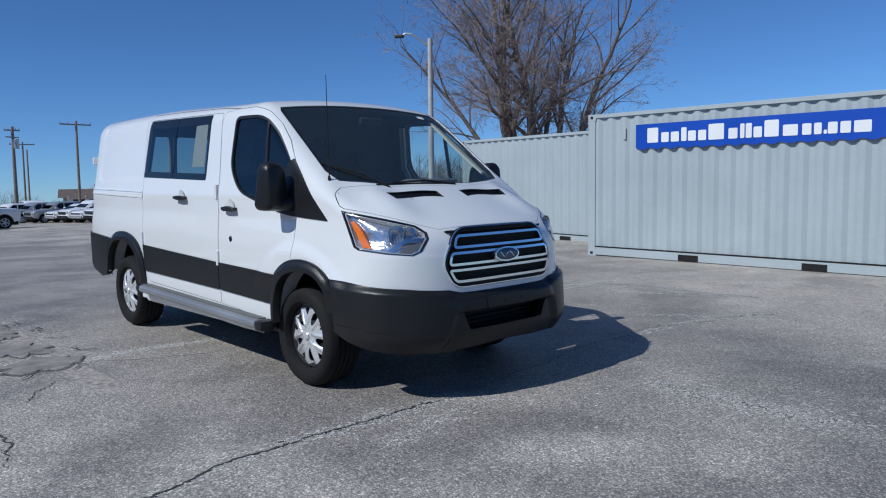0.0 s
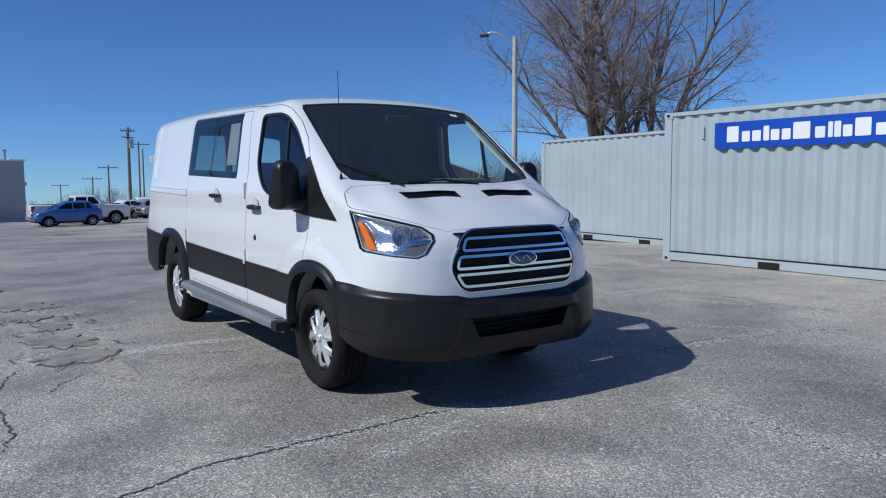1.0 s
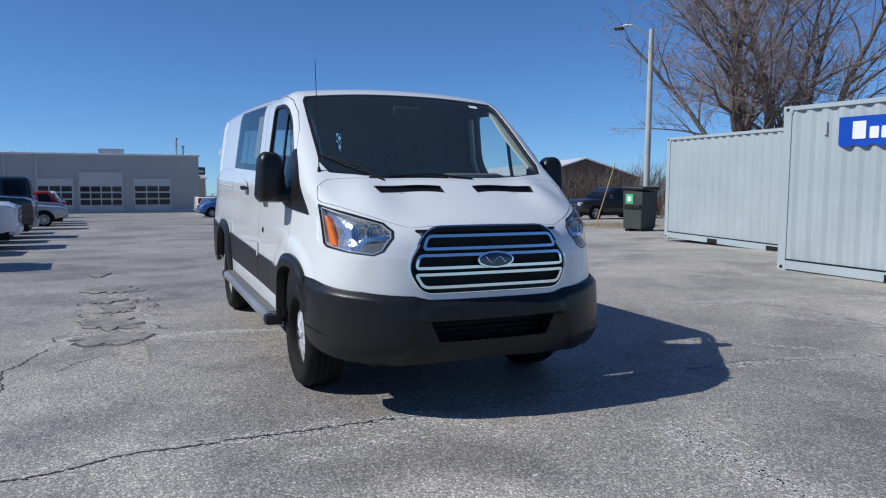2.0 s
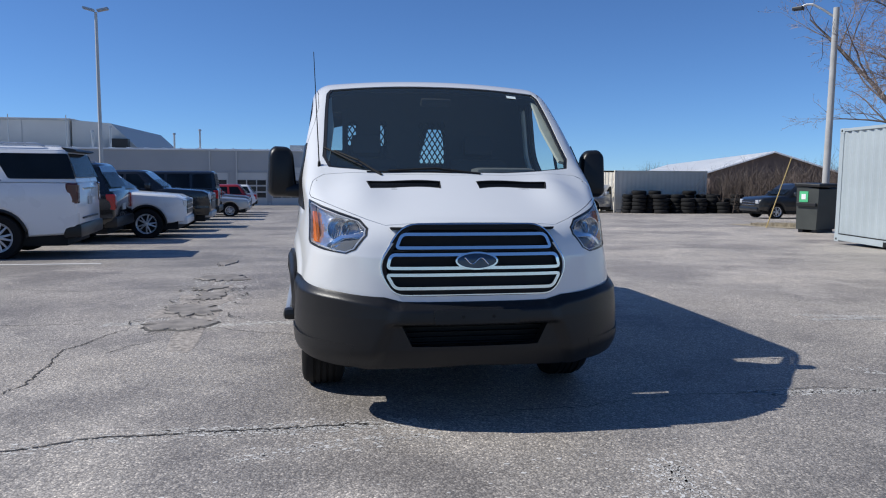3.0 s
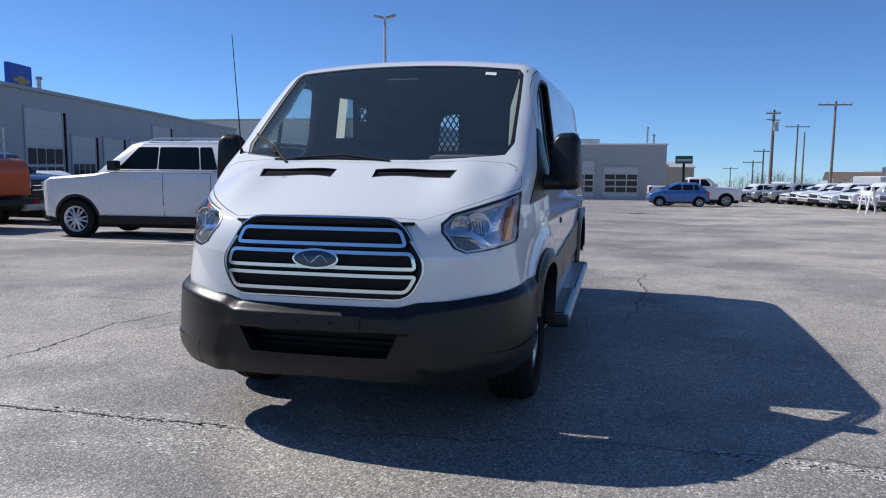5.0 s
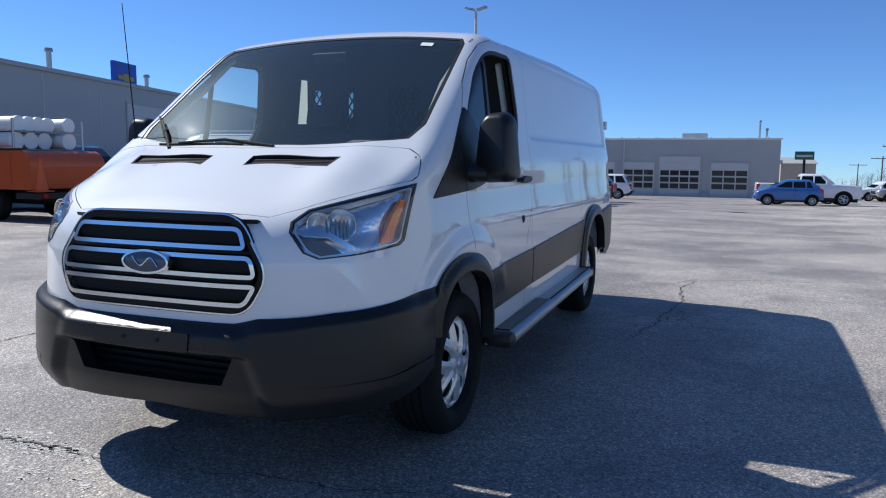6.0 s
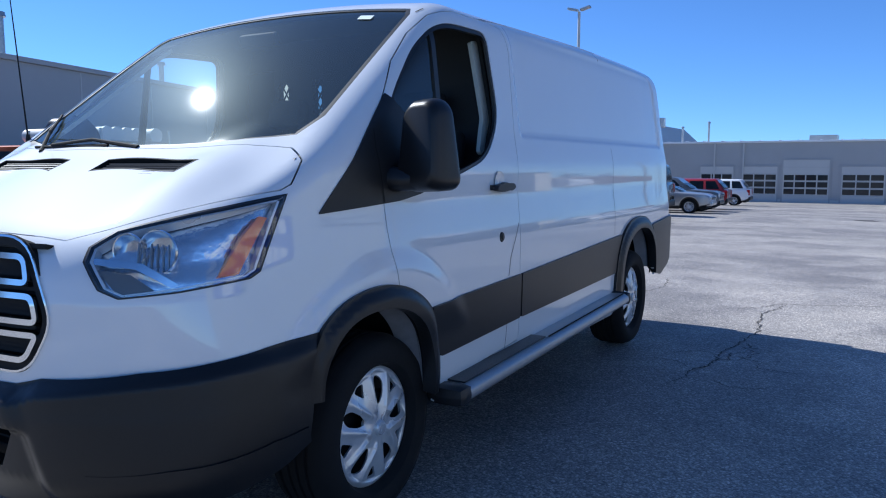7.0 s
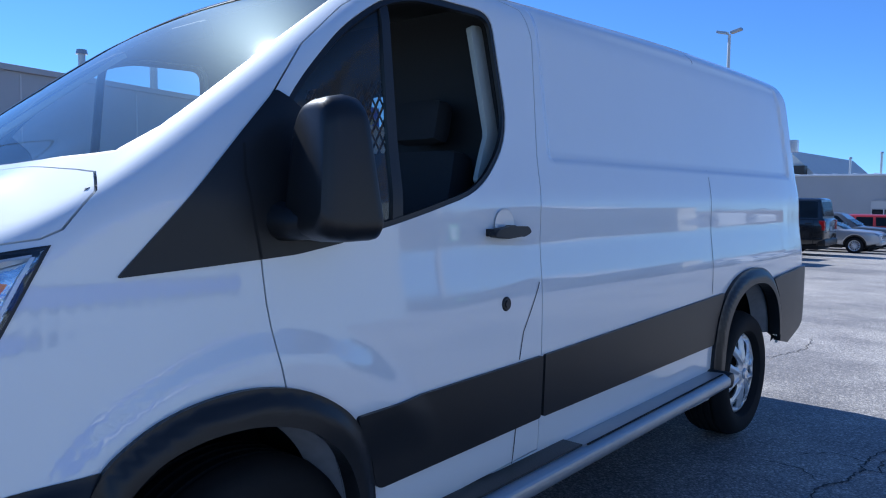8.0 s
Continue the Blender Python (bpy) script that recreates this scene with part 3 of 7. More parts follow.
SCREEN = [(0.405, 0.0, 1.40), (0.38, 0.3, 1.40), (0.33, 0.55, 1.405), (0.245, 0.76, 1.43), (0.14, 0.80, 1.50), (-0.475, 0.777, 1.965), (-0.525, 0.75, 2.0), (-0.522, 0.4, 2.03), (-0.515, 0.0, 2.04)]
SCREEN = [*SCREEN, *[(x, -y, z) for x, y, z in SCREEN[-2:0:-1]]]
LAMP = [(0.445, 0.925, 1.258), (0.62, 0.82, 1.215), (0.75, 0.73, 1.185), (0.85, 0.62, 1.15), (0.895, 0.565, 1.10), (0.91, 0.565, 1.06), (0.9, 0.615, 0.985), (0.88, 0.67, 0.962), (0.78, 0.80, 0.975), (0.62, 0.925, 1.0), (0.585, 0.94, 1.02)]
GRILLE = rounded([(0.4, 1.135), (-0.4, 1.135), (-0.54, 0.905), (-0.455, 0.745), (0.455, 0.745), (0.54, 0.905)], [0.09, 0.09, 0.07, 0.07, 0.07, 0.07])
GRILLE3 = [(1.03, y, z) for y, z in GRILLE]
BUMPER = [(1.1, 0.0, 0.70), (1.08, 0.42, 0.705), (1.03, 0.50, 0.735), (0.86, 0.72, 0.765), (0.6, 0.96, 0.785), (0.44, 1.0, 0.795), (0.385, 1.0, 0.80), (0.44, 1.0, 0.60), (0.47, 1.0, 0.45), (0.6, 0.98, 0.40), (0.8, 0.83, 0.36), (0.95, 0.68, 0.338), (1.03, 0.4, 0.335), (1.06, 0.0, 0.335)]


def both(points):
    return [*points, *[(x, -y, z) for x, y, z in points[-2:0:-1]]]


van = thing("cargo_van", "white low-roof cargo van with black plastic cladding parked on asphalt", "van")
lamp_l, screen_loop, hood_loop = spots(LAMP, 0.02), spots(SCREEN), spots(HOOD, 0.02)
grille_edge = spots(GRILLE3, 0.02)
grille_edge = grille_edge[np.argsort(grille_edge[:, 1])]
edge_end = float(np.interp(math.pi, grille_edge[:, 1], grille_edge[:, 0]))
DOMAIN = np.array([(-4.40, -math.pi), (edge_end, -math.pi), *[tuple(p) for p in grille_edge if abs(p[1]) < 3.13], (edge_end, math.pi), (-4.40, math.pi)])
DOMAIN = dense(DOMAIN, 0.03)
behind_bumper = [*[(x, y, z - 0.03) for x, y, z in BUMPER[:8]], (0.45, 1.0, 0.3), (0.42, 0.95, 0.2), (0.55, 0.8, 0.12), (0.6, 0.4, 0.1)]
bumper_half = spots([*behind_bumper, (0.6, 0.0, 0.1)], 0.03)
bumper_half[:, 1] = np.minimum(bumper_half[:, 1], math.pi)
floor_hole = dense([(-4.30, 2.22), (0.42, 2.22), (0.62, 2.45), (0.62, math.pi), (-4.30, math.pi)], 0.05)
wheel_holes = [wheel_hole(0.0, L), wheel_hole(0.0, R), wheel_hole(-3.3, L), wheel_hole(-3.3, R)]
glass_r, glass_d = flank(SLIDER_GLASS, R), flank(DOOR_WINDOW, L)
tops = [screen_loop, hood_loop]
tail_low = [flank([(-3.69, 0.05), (-3.69, 0.48), (-4.2, 0.6), (-4.385, 0.6), (-4.385, 0.05)], s) for s in (L, R)]
sill_low = [flank([(-0.3, 0.05), (-0.3, 0.37), (-0.6, 0.37), (-0.6, 0.05)], s) for s in (L, R)]
rear_pane = spots([(-4.36 + 0.1 * (z - 1), y, z) for y, z in ((-0.76, 1.49), (0.76, 1.49), (0.71, 1.99), (-0.71, 1.99))], 0.03)
body = panel("body", [DOMAIN], [*wheel_holes, flank(DOOR, L), flank(DOOR, R), flank(SLIDER, R), rear_pane, *tail_low, *sill_low, lamp_l, mirrored(lamp_l), *tops, bumper_half, mirrored(bumper_half), floor_hole, mirrored(floor_hole)], M["paint"], van, seam=True)
front_low = dense([(0.2, 1.75), (0.5, 1.75), (0.5, 3.16), (0.2, 3.16)], 0.08)
panel("inner_trim", [DOMAIN], [*wheel_holes, *tail_low, front_low, mirrored(front_low), grown(flank(DOOR_WINDOW, L), 0.012), grown(flank(DOOR_WINDOW, R), 0.012), grown(glass_r, -0.05), rear_pane, screen_loop, lamp_l, mirrored(lamp_l), floor_hole, mirrored(floor_hole), dense([(0.43, -3.16), (1.3, -3.16), (1.3, 3.16), (0.43, 3.16)], 0.1)], M["interior"], van, lift=-0.04, thick=0.0, label="dark inner trim")
GAP = -0.0045
lower_front = [(1.1, 0.43, 0.57), (1.1, -0.43, 0.57), (1.1, -0.37, 0.445), (1.1, 0.37, 0.445)]

# doors, their windows, handles and locks
for sign in (L, R):
    s = sign
    door = panel("door", [grown(flank(DOOR, sign), GAP)], [flank(DOOR_WINDOW, sign)], M["paint"], van)
    # the driver's main pane is wound down, so that only its quarter pane shows
    pane_line = rounded([(0.06, 1.30), (-0.11, 1.60), (-0.33, 1.83), (-0.485, 1.925), (-0.455, 1.28), (-0.25, 1.235)], [0.02, 0.2, 0.2, 0, 0, 0.05]) if sign == L else DOOR_WINDOW
    panel("window", [grown(flank(pane_line, sign), -0.004)], [], M["glass"], door, lift=-0.016, thick=0.0).visible_shadow = False
    panel("window_seal", [grown(flank(DOOR_WINDOW, sign), 0.002)], [grown(flank(DOOR_WINDOW, sign), -0.014)], M["black"], door, lift=-0.004, thick=0.014, label="black rubber window seal")
    bar = rounded([(-0.47, 1.94), (-0.5, 1.94), (-0.475, 1.27), (-0.435, 1.27)], 0.004)
    panel("window_bar", [flank(bar, sign)], [], M["black"], door, lift=-0.008, thick=0.012, fine=0.02)
    panel("sail_panel", [flank(SAIL, sign)], [], M["cladding"], door, lift=0.006, thick=0.02, label="black plastic mirror base panel")
    seam_line = np.array([(0.024, 1.47), (0.031, 1.397), (0.026, 1.36), (0.02, 1.319), (0.01, 1.265), (0.0, 1.205)])
    ribbon("panel_joint", uv_of(np.stack([seam_line[:, 0], s * half_width(seam_line[:, 0], seam_line[:, 1]), seam_line[:, 1]], -1)), 0.006, M["gap"], door, lift=0.0075)
    y = half_width(np.array([-0.93]), np.array([1.24]))[0]
    bm = bmesh.new()
    outline = rounded([(-0.83, 1.225), (-0.845, 1.25), (-0.93, 1.262), (-1.02, 1.255), (-1.035, 1.235), (-1.0, 1.222), (-0.9, 1.218)], 0.012, 3)
    prism(bm, outline, s * (y + 0.018), s * (y + 0.046))
    for x in (-0.86, -1.015):
        box(bm, x - 0.018, x + 0.018, min(s * (y - 0.01), s * (y + 0.03)), max(s * (y - 0.01), s * (y + 0.03)), 1.226, 1.25, 0.004)
    bmesh.ops.bevel(bm, geom=[e for e in bm.edges if e.calc_length() < 0.05], offset=0.003, segments=1, affect="EDGES")
    part("handle", bm, M["black"], door, "black plastic door handle")
    bm = bmesh.new()
    lathe(bm, [(0.0, 0.0), (0.045, 0.002), (0.052, 0.006), (0.047, 0.003), (0.0, 0.001)], 28, pose(-0.93, s * (y + 0.002), 1.262, 0, 0, 0 if s > 0 else 180))
    part("handle_cup", bm, M["paint"], door, smooth=True)
    y = half_width(np.array([-0.93]), np.array([1.005]))[0]
    bm = bmesh.new()
    lathe(bm, [(0.0, 0.008), (0.012, 0.008), (0.013, 0.004), (0.02, 0.004), (0.024, 0.0), (0.024, -0.01)], 24, pose(-0.925, s * (y + 0.001), 1.005, 0, 0, 0 if s > 0 else 180))
    part("lock", bm, M["black"], door, smooth=True)
    clad = rounded([(-0.252, 0.781), (-1.128, 0.806), (-1.122, 0.588), (-0.338, 0.56), (-0.318, 0.66)], [0.02, 0.012, 0.012, 0.03, 0.1])
    panel("door_cladding", [flank(clad, sign)], [], M["cladding"], door, lift=0.012, thick=0.02, label="black plastic cladding strip")

# the sliding door on the right and the blind side on the left
slider = panel("sliding_door", [grown(flank(SLIDER, R), GAP)], [grown(glass_r, -0.004)], M["paint"], van)
panel("window", [grown(flank(rounded([(-1.385, 2.02), (-1.41, 1.46), (-2.075, 1.48), (-2.045, 2.035)], 0.03), R), -0.002)], [], M["tint"], slider, lift=0.003, thick=0.008, label="dark tinted glass").visible_shadow = False
panel("window", [grown(flank(rounded([(-2.05, 2.035), (-2.08, 1.48), (-2.735, 1.50), (-2.665, 2.05)], 0.03), R), -0.002)], [], M["tint"], slider, lift=0.003, thick=0.008, label="dark tinted glass").visible_shadow = False
panel("window_frame", [grown(glass_r, 0.006)], [grown(glass_r, -0.055)], M["black"], slider, lift=-0.006, thick=0.02)
y = half_width(np.array([-1.83]), np.array([1.3]))[0]
bm = bmesh.new()
prism(bm, rounded([(-1.72, 1.305), (-1.735, 1.33), (-1.83, 1.338), (-1.92, 1.332), (-1.93, 1.312), (-1.83, 1.298)], 0.012, 3), -(y + 0.018), -(y + 0.046))
box(bm, -1.78, -1.74, -(y + 0.03), -(y - 0.01), 1.306, 1.33, 0.004)
box(bm, -1.91, -1.87, -(y + 0.03), -(y - 0.01), 1.306, 1.33, 0.004)
part("handle", bm, M["black"], slider, "black plastic door handle")
bm = bmesh.new()
lathe(bm, [(0.0, 0.0), (0.045, 0.002), (0.052, 0.006), (0.047, 0.003), (0.0, 0.001)], 28, pose(-1.83, -(y + 0.002), 1.335, 0, 0, 180))
part("handle_cup", bm, M["paint"], slider, smooth=True)
clad = rounded([(-1.142, 0.806), (-2.69, 0.866), (-2.655, 0.62), (-1.138, 0.588)], 0.012)
panel("door_cladding", [flank(clad, R)], [], M["cladding"], slider, lift=0.012, thick=0.02, label="black plastic cladding strip")
clad = rounded([(-1.142, 0.806), (-2.78, 0.872), (-2.70, 0.74), (-2.66, 0.62), (-1.138, 0.588)], 0.012)
panel("side_cladding", [flank(clad, L)], [], M["cladding"], body, lift=0.012, thick=0.02, label="black plastic cladding strip")
rail = rounded([(-2.72, 1.375), (-4.17, 1.405), (-4.17, 1.345), (-2.72, 1.31)], 0.012)
panel("door_rail", [flank(rail, R)], [grown(flank(rail, R), -0.012)], M["paint"], body, lift=0.006, thick=0.02)
panel("door_rail_slot", [grown(flank(rail, R), -0.011)], [], M["paint"], body, lift=-0.004, thick=0.0)
for line, sign in (([(-2.66, 1.49), (-2.65, 1.2), (-2.64, 0.88)], L), ([(-2.62, 2.11), (-2.66, 2.04)], L), ([(-1.12, 1.06), (-1.02, 0.9), (-1.0, 0.81)], L), ([(-0.99, 0.58), (-0.975, 0.46)], L)):
    pts = np.array([np.array(a) + (np.array(b) - np.array(a)) * t for a, b in zip(line, line[1:]) for t in np.linspace(0, 1, 8)])
    pts = pts[np.r_[True, np.linalg.norm(np.diff(pts, axis=0), axis=1) > 1e-6]]
    ribbon("panel_joint", uv_of(np.stack([pts[:, 0], sign * half_width(pts[:, 0], pts[:, 1], np.full(len(pts), sign < 0)), pts[:, 1]], -1)), 0.004, M["gap"], body)
for x, z in ((-1.185, 1.37), (-1.145, 0.84), (-2.70, 0.93)):
    yh = half_width(np.array([x]), np.array([z]))[0]
    part("hinge", box(bmesh.new(), x - 0.018, x + 0.018, -yh - 0.016, -yh + 0.02, z - 0.06, z + 0.06, 0.006), M["paint"], body)

for s in (L, R):
    seam_line = [(-0.98, s * 0.84, 2.03), (-1.4, s * 0.815, 2.06), (-2.0, s * 0.805, 2.075), (-2.75, s * 0.80, 2.085)]
    seam_line = [tuple(Vector(a).lerp(Vector(b), t)) for a, b in zip(seam_line, seam_line[1:]) for t in np.linspace(0, 0.95, 8)]
    ribbon("roof_joint", uv_of(seam_line), 0.004, M["gap"], body)

M["arch"] = surf("grey_arch_metal", (0.2, 0.2, 0.21), 0.6, spread=0.25, size=0.2)
# arch flares, bumpers and the rear end
for x in (0.0, -3.3):
    out_line, in_line = smoothed(ARCH_OUT[x]), smoothed(ARCH_IN[x])
    for sign in (L, R):
        loop = [*map(tuple, out_line), *map(tuple, in_line[::-1])]

        # a band that swells out towards the wheel
        def swell(p, rim=np.concatenate([a + (b - a) * np.linspace(0, 1, 9)[:, None] for a, b in zip(out_line, out_line[1:])])):
            near = np.min(np.hypot(p[:, 0][:, None] - rim[None, :, 0], p[:, 2][:, None] - rim[None, :, 1]), 1)
            return 0.017 + 0.022 * soft_step(-0.004, 0.05, near)

        panel("wheel_arch_trim", [flank(loop, sign, 0.02)], [], M["cladding"], body, lift=swell, thick=0.06, label="black plastic wheel arch trim", fine=0.02)
        # the shade inside the arch is put into the wheel house's near-black colour
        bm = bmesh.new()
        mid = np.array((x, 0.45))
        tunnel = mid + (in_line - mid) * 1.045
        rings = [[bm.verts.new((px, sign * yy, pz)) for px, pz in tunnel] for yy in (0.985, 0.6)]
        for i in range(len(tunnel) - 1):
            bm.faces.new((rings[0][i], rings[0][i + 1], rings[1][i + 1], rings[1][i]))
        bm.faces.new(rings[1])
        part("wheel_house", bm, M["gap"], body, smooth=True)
        bm = bmesh.new()
        rear_half = [p for p in tunnel if p[0] < x + 0.02 and p[1] > 0.44]
        edge_in, edge_out = [], []
        for k, (px, pz) in enumerate(rear_half):
            f = 1 - 0.16 * math.sin(math.pi * min(1.0, (k + 1) / len(rear_half)) * 0.75)
            edge_in.append(bm.verts.new((x + (px - x) * f, sign * 0.885, 0.45 + (pz - 0.45) * f)))
            edge_out.append(bm.verts.new((px, sign * 0.962, pz)))
        for i in range(len(rear_half) - 1):
            bm.faces.new((edge_in[i], edge_in[i + 1], edge_out[i + 1], edge_out[i]))
        part("arch_lip", bm, M["arch"], body, "grey inner arch lip", smooth=True)


def bumper_lift(p):
    """The bumper's relief: a shelf below the paint, full corners, a middle that is set back round the intake, a tucked chin."""
    x, y, z = p[:, 0], np.abs(p[:, 1]), p[:, 2]
    below = np.interp(y, [0.0, 0.42, 0.5, 0.72, 0.96, 1.0], [0.70, 0.705, 0.735, 0.765, 0.785, 0.80]) - z
    corner = soft_step(0.42, 0.5, y + 0.35 * (z - 0.6))
    middle = 0.052 * soft_step(-0.01, 0.045, below) - 0.034 * soft_step(0.605, 0.575, z)
    outer = (0.016 + 0.024 * soft_step(0.5, 0.85, x)) * soft_step(-0.005, 0.055, below) + 0.006 * soft_step(0.66, 0.5, z)
    return 0.004 + (corner * outer + (1 - corner) * middle) * (0.35 + 0.65 * soft_step(0.32, 0.44, z))


panel("front_bumper", [spots(both(BUMPER), 0.02, under=True)], [spots(lower_front, 0.02, under=True)], M["cladding"], van, lift=bumper_lift, thick=0.06, under=True, fine=0.013)
for s in (L, R):
    lip = [(1.0, s * 0.66, 0.470), (0.85, s * 0.82, 0.483), (0.62, s * 0.985, 0.497), (0.48, s * 1.0, 0.503), (0.47, s * 1.0, 0.452), (0.6, s * 0.98, 0.402), (0.8, s * 0.83, 0.362), (0.93, s * 0.69, 0.342)]
    panel("bumper_lip", [spots(lip, 0.02, under=True)], [], M["cladding"], van, lift=lambda p: bumper_lift(p) + 0.0012 + 0.007 * soft_step(0.96, 0.76, p[:, 0]), thick=0.02, under=True, fine=0.02)
mount = rounded([(0.24, 0.672), (-0.24, 0.672), (-0.235, 0.597), (0.235, 0.597)], 0.01, 3)
front("plate_mount", [dense(mount, 0.03)], [], M["cladding"], van, lift=0.063, thick=0.012)
for y in (-0.08, 0.09):
    part("bumper_bolt_hole", lathe(bmesh.new(), [(0.0, 0.002), (0.009, 0.002), (0.009, -0.01)], 12, pose(1.128, y, 0.636, 0, 0, -90)), M["gap"], van)
intake_ob = part("intake", boxed(0.86, 0.93, -0.6, 0.6, 0.40, 0.64), M["gap"], van)
for i in range(5):
    part("intake_bar", boxed(0.93, 0.965, -0.46, 0.46, 0.455 + 0.03 * i, 0.462 + 0.03 * i), M["gap"], intake_ob)
REAR = [(-3.53, 0.885), (-3.61, 0.80), (-3.665, 0.70), (-3.69, 0.5), (-3.84, 0.47), (-4.1, 0.53), (-4.29, 0.62), (-4.33, 0.925), (-4.05, 0.921), (-3.6, 0.896)]
for s in (L, R):
    part_loop = flank(REAR, s)
    panel("rear_bumper_end", [part_loop], [], M["cladding"], van, lift=0.02, thick=0.04, label="black plastic rear bumper end")
bm = boxed(-4.40, -4.24, -0.78, 0.78, 0.5, 0.74, 0.03)
part("rear_bumper", bm, M["cladding"], van)


def rear_plate(flat):
    y, z = flat.T
    x = -4.345 + 0.09 * np.maximum(z - 1.0, 0)
    return np.stack([x, y, z], -1), np.tile((-1.0, 0.0, 0.0), (len(y), 1))


for s in (L, R):
    outline = [(s * 0.006, 0.72), (s * 0.86, 0.72), (s * 0.87, 1.3), (s * 0.80, 1.9), (s * 0.74, 2.05), (s * 0.006, 2.08)]
    pane = rounded([(s * 0.04, 1.50), (s * 0.75, 1.50), (s * 0.70, 1.97), (s * 0.04, 1.985)], 0.05)
    door = sheet_of("rear_door", [dense(outline)], [dense(pane)], np.array([(s * a, b) for a in np.arange(0.03, 0.9, 0.1) for b in np.arange(0.75, 2.05, 0.1)]), rear_plate, 0.03, M["paint"], van, 0.05)
    sheet_of("window", [dense(pane)], [], np.array([(s * a, b) for a in np.arange(0.13, 0.7, 0.1) for b in np.arange(1.55, 1.95, 0.1)]), rear_plate, 0.03, M["glass"], door, 0.0)
    part("tail_lamp", boxed(-4.36, -4.24, min(s * 0.80, s * 0.885), max(s * 0.80, s * 0.885), 1.05, 1.45, 0.02), M["red"], van, "red tail lamp")
    part("rear_hinge", boxed(-4.25, -4.2, min(s * 0.84, s * 0.915), max(s * 0.84, s * 0.915), 1.66, 1.74, 0.01), M["paint"], van)

# bonnet with its two air slots
slots = {}
for s in (L, R):
    slots[s] = [(0.588, s * 0.118, 0), (0.574, s * 0.542, 0), (0.486, s * 0.562, 0), (0.5, s * 0.112, 0)]
    slots[s] = dense(uv_of([(x, y, float(roof_line(np.array([x]), np.array([y]))[0])) for x, y, _ in slots[s]]), 0.02)
hood = panel("hood", [grown(hood_loop, GAP)], [slots[L], slots[R]], M["paint"], van, thick=0.03)
for s in (L, R):
    vent = panel("vent", [grown(slots[s], 0.0)], [grown(slots[s], -0.008)], M["gap"], hood, lift=0.001, thick=0.03, fine=0.02)
    panel("vent_tray", [slots[s]], [], M["gap"], vent, lift=-0.03, thick=0.0)
    # fine slats along the slot, a few webs across it
    def above(x, y, up):
        return (x, y, float(roof_line(np.array([x]), np.array([y]))[0]) + up)

    for t in np.linspace(0.1, 0.9, 6):
        part("vent_slat", tube(bmesh.new(), [above(0.5 + 0.088 * t, s * 0.125, -0.013), above(0.486 + 0.088 * t, s * 0.548, -0.013)], 0.0032, 5), M["black"], vent)
    for t in (0.25, 0.5, 0.75):
        y = s * (0.12 + 0.43 * t)
        part("vent_web", tube(bmesh.new(), [above(0.5 - 0.013 * t, y, -0.016), above(0.587 - 0.013 * t, y, -0.016)], 0.004, 5), M["black"], vent)
screen = panel("windscreen", [grown(screen_loop, 0.012)], [], M["screen"], van, lift=-0.008, thick=0.0, lean=lambda p: 0.185 + 0.25 * p[:, 0])
screen.visible_shadow = False
panel("screen_border", [grown(screen_loop, 0.004)], [grown(screen_loop, -0.015)], M["black"], van, lift=-0.004, thick=0.01, label="black windscreen border")
part("cowl", tube(bmesh.new(), [(0.225, -0.8, 1.40), (0.33, -0.55, 1.385), (0.40, -0.2, 1.378), (0.40, 0.2, 1.378), (0.33, 0.55, 1.385), (0.225, 0.8, 1.40)], 0.018, 8), M["black"], van)
stick = spots([(-0.46, 0.62, 2.0), (-0.43, 0.62, 1.98), (-0.43, 0.55, 1.99), (-0.46, 0.55, 2.01)], 0.02)
panel("windscreen_sticker", [stick], [], M["paper"], van, lift=-0.003, thick=0.0, fine=0.03)
ribbon("roof_joint", spots([(-0.5, 0.8, 1.99), (-0.6, 0.81, 2.03), (-0.62, 0.81, 2.04)], 0.02)[:4], 0.004, M["gap"], body)


# grille: black field, three chrome rings, oval badge
def bar_loop(y0, y1, z0, z1, r):
    return dense(rounded([(y1, z1), (-y1, z1), (-y0, z0), (y0, z0)], r, 6), 0.03)


grille = front("grille", [dense(GRILLE, 0.03)], [], M["gap"], van, lift=-0.05, thick=0.0)
edge = dense(GRILLE, 0.03)
front("grille_surround", [grown(edge, 0.002)], [grown(edge, -0.03)], M["gap"], grille, lift=-0.002, thick=0.05)
front("chrome_trim", [grown(edge, 0.001)], [grown(edge, -0.005)], M["chrome"], grille, lift=0.006, thick=0.012, label="thin chrome outline")
for y0, y1, z0, z1 in ((0.447, 0.41, 0.996, 1.086), (0.495, 0.472, 0.886, 0.976), (0.45, 0.5, 0.776, 0.866)):
    outer = bar_loop(y0, y1, z0, z1, 0.035)
    front("chrome_ring", [outer], [grown(outer, -0.017)], M["chrome"], grille, lift=0.012, thick=0.03, label="chrome grille ring")
    front("grille_web", [grown(outer, -0.02)], [], M["gap"], grille, lift=-0.02, thick=0.0)
    for z in np.arange(z0 + 0.03, z1 - 0.02, 0.012):
        front("grille_slat", [dense([(0.42, z), (-0.42, z), (-0.42, z + 0.003), (0.42, z + 0.003)], 0.05)], [], M["gap"], grille, lift=-0.012, thick=0.0)
for z0, z1 in ((1.1, 1.114), (0.981, 0.991), (0.871, 0.881), (0.757, 0.77)):
    front("grille_bar", [dense(rounded([(0.47, z1), (-0.47, z1), (-0.46, z0), (0.46, z0)], 0.008), 0.03)], [], M["gap"], grille, lift=-0.006, thick=0.03)
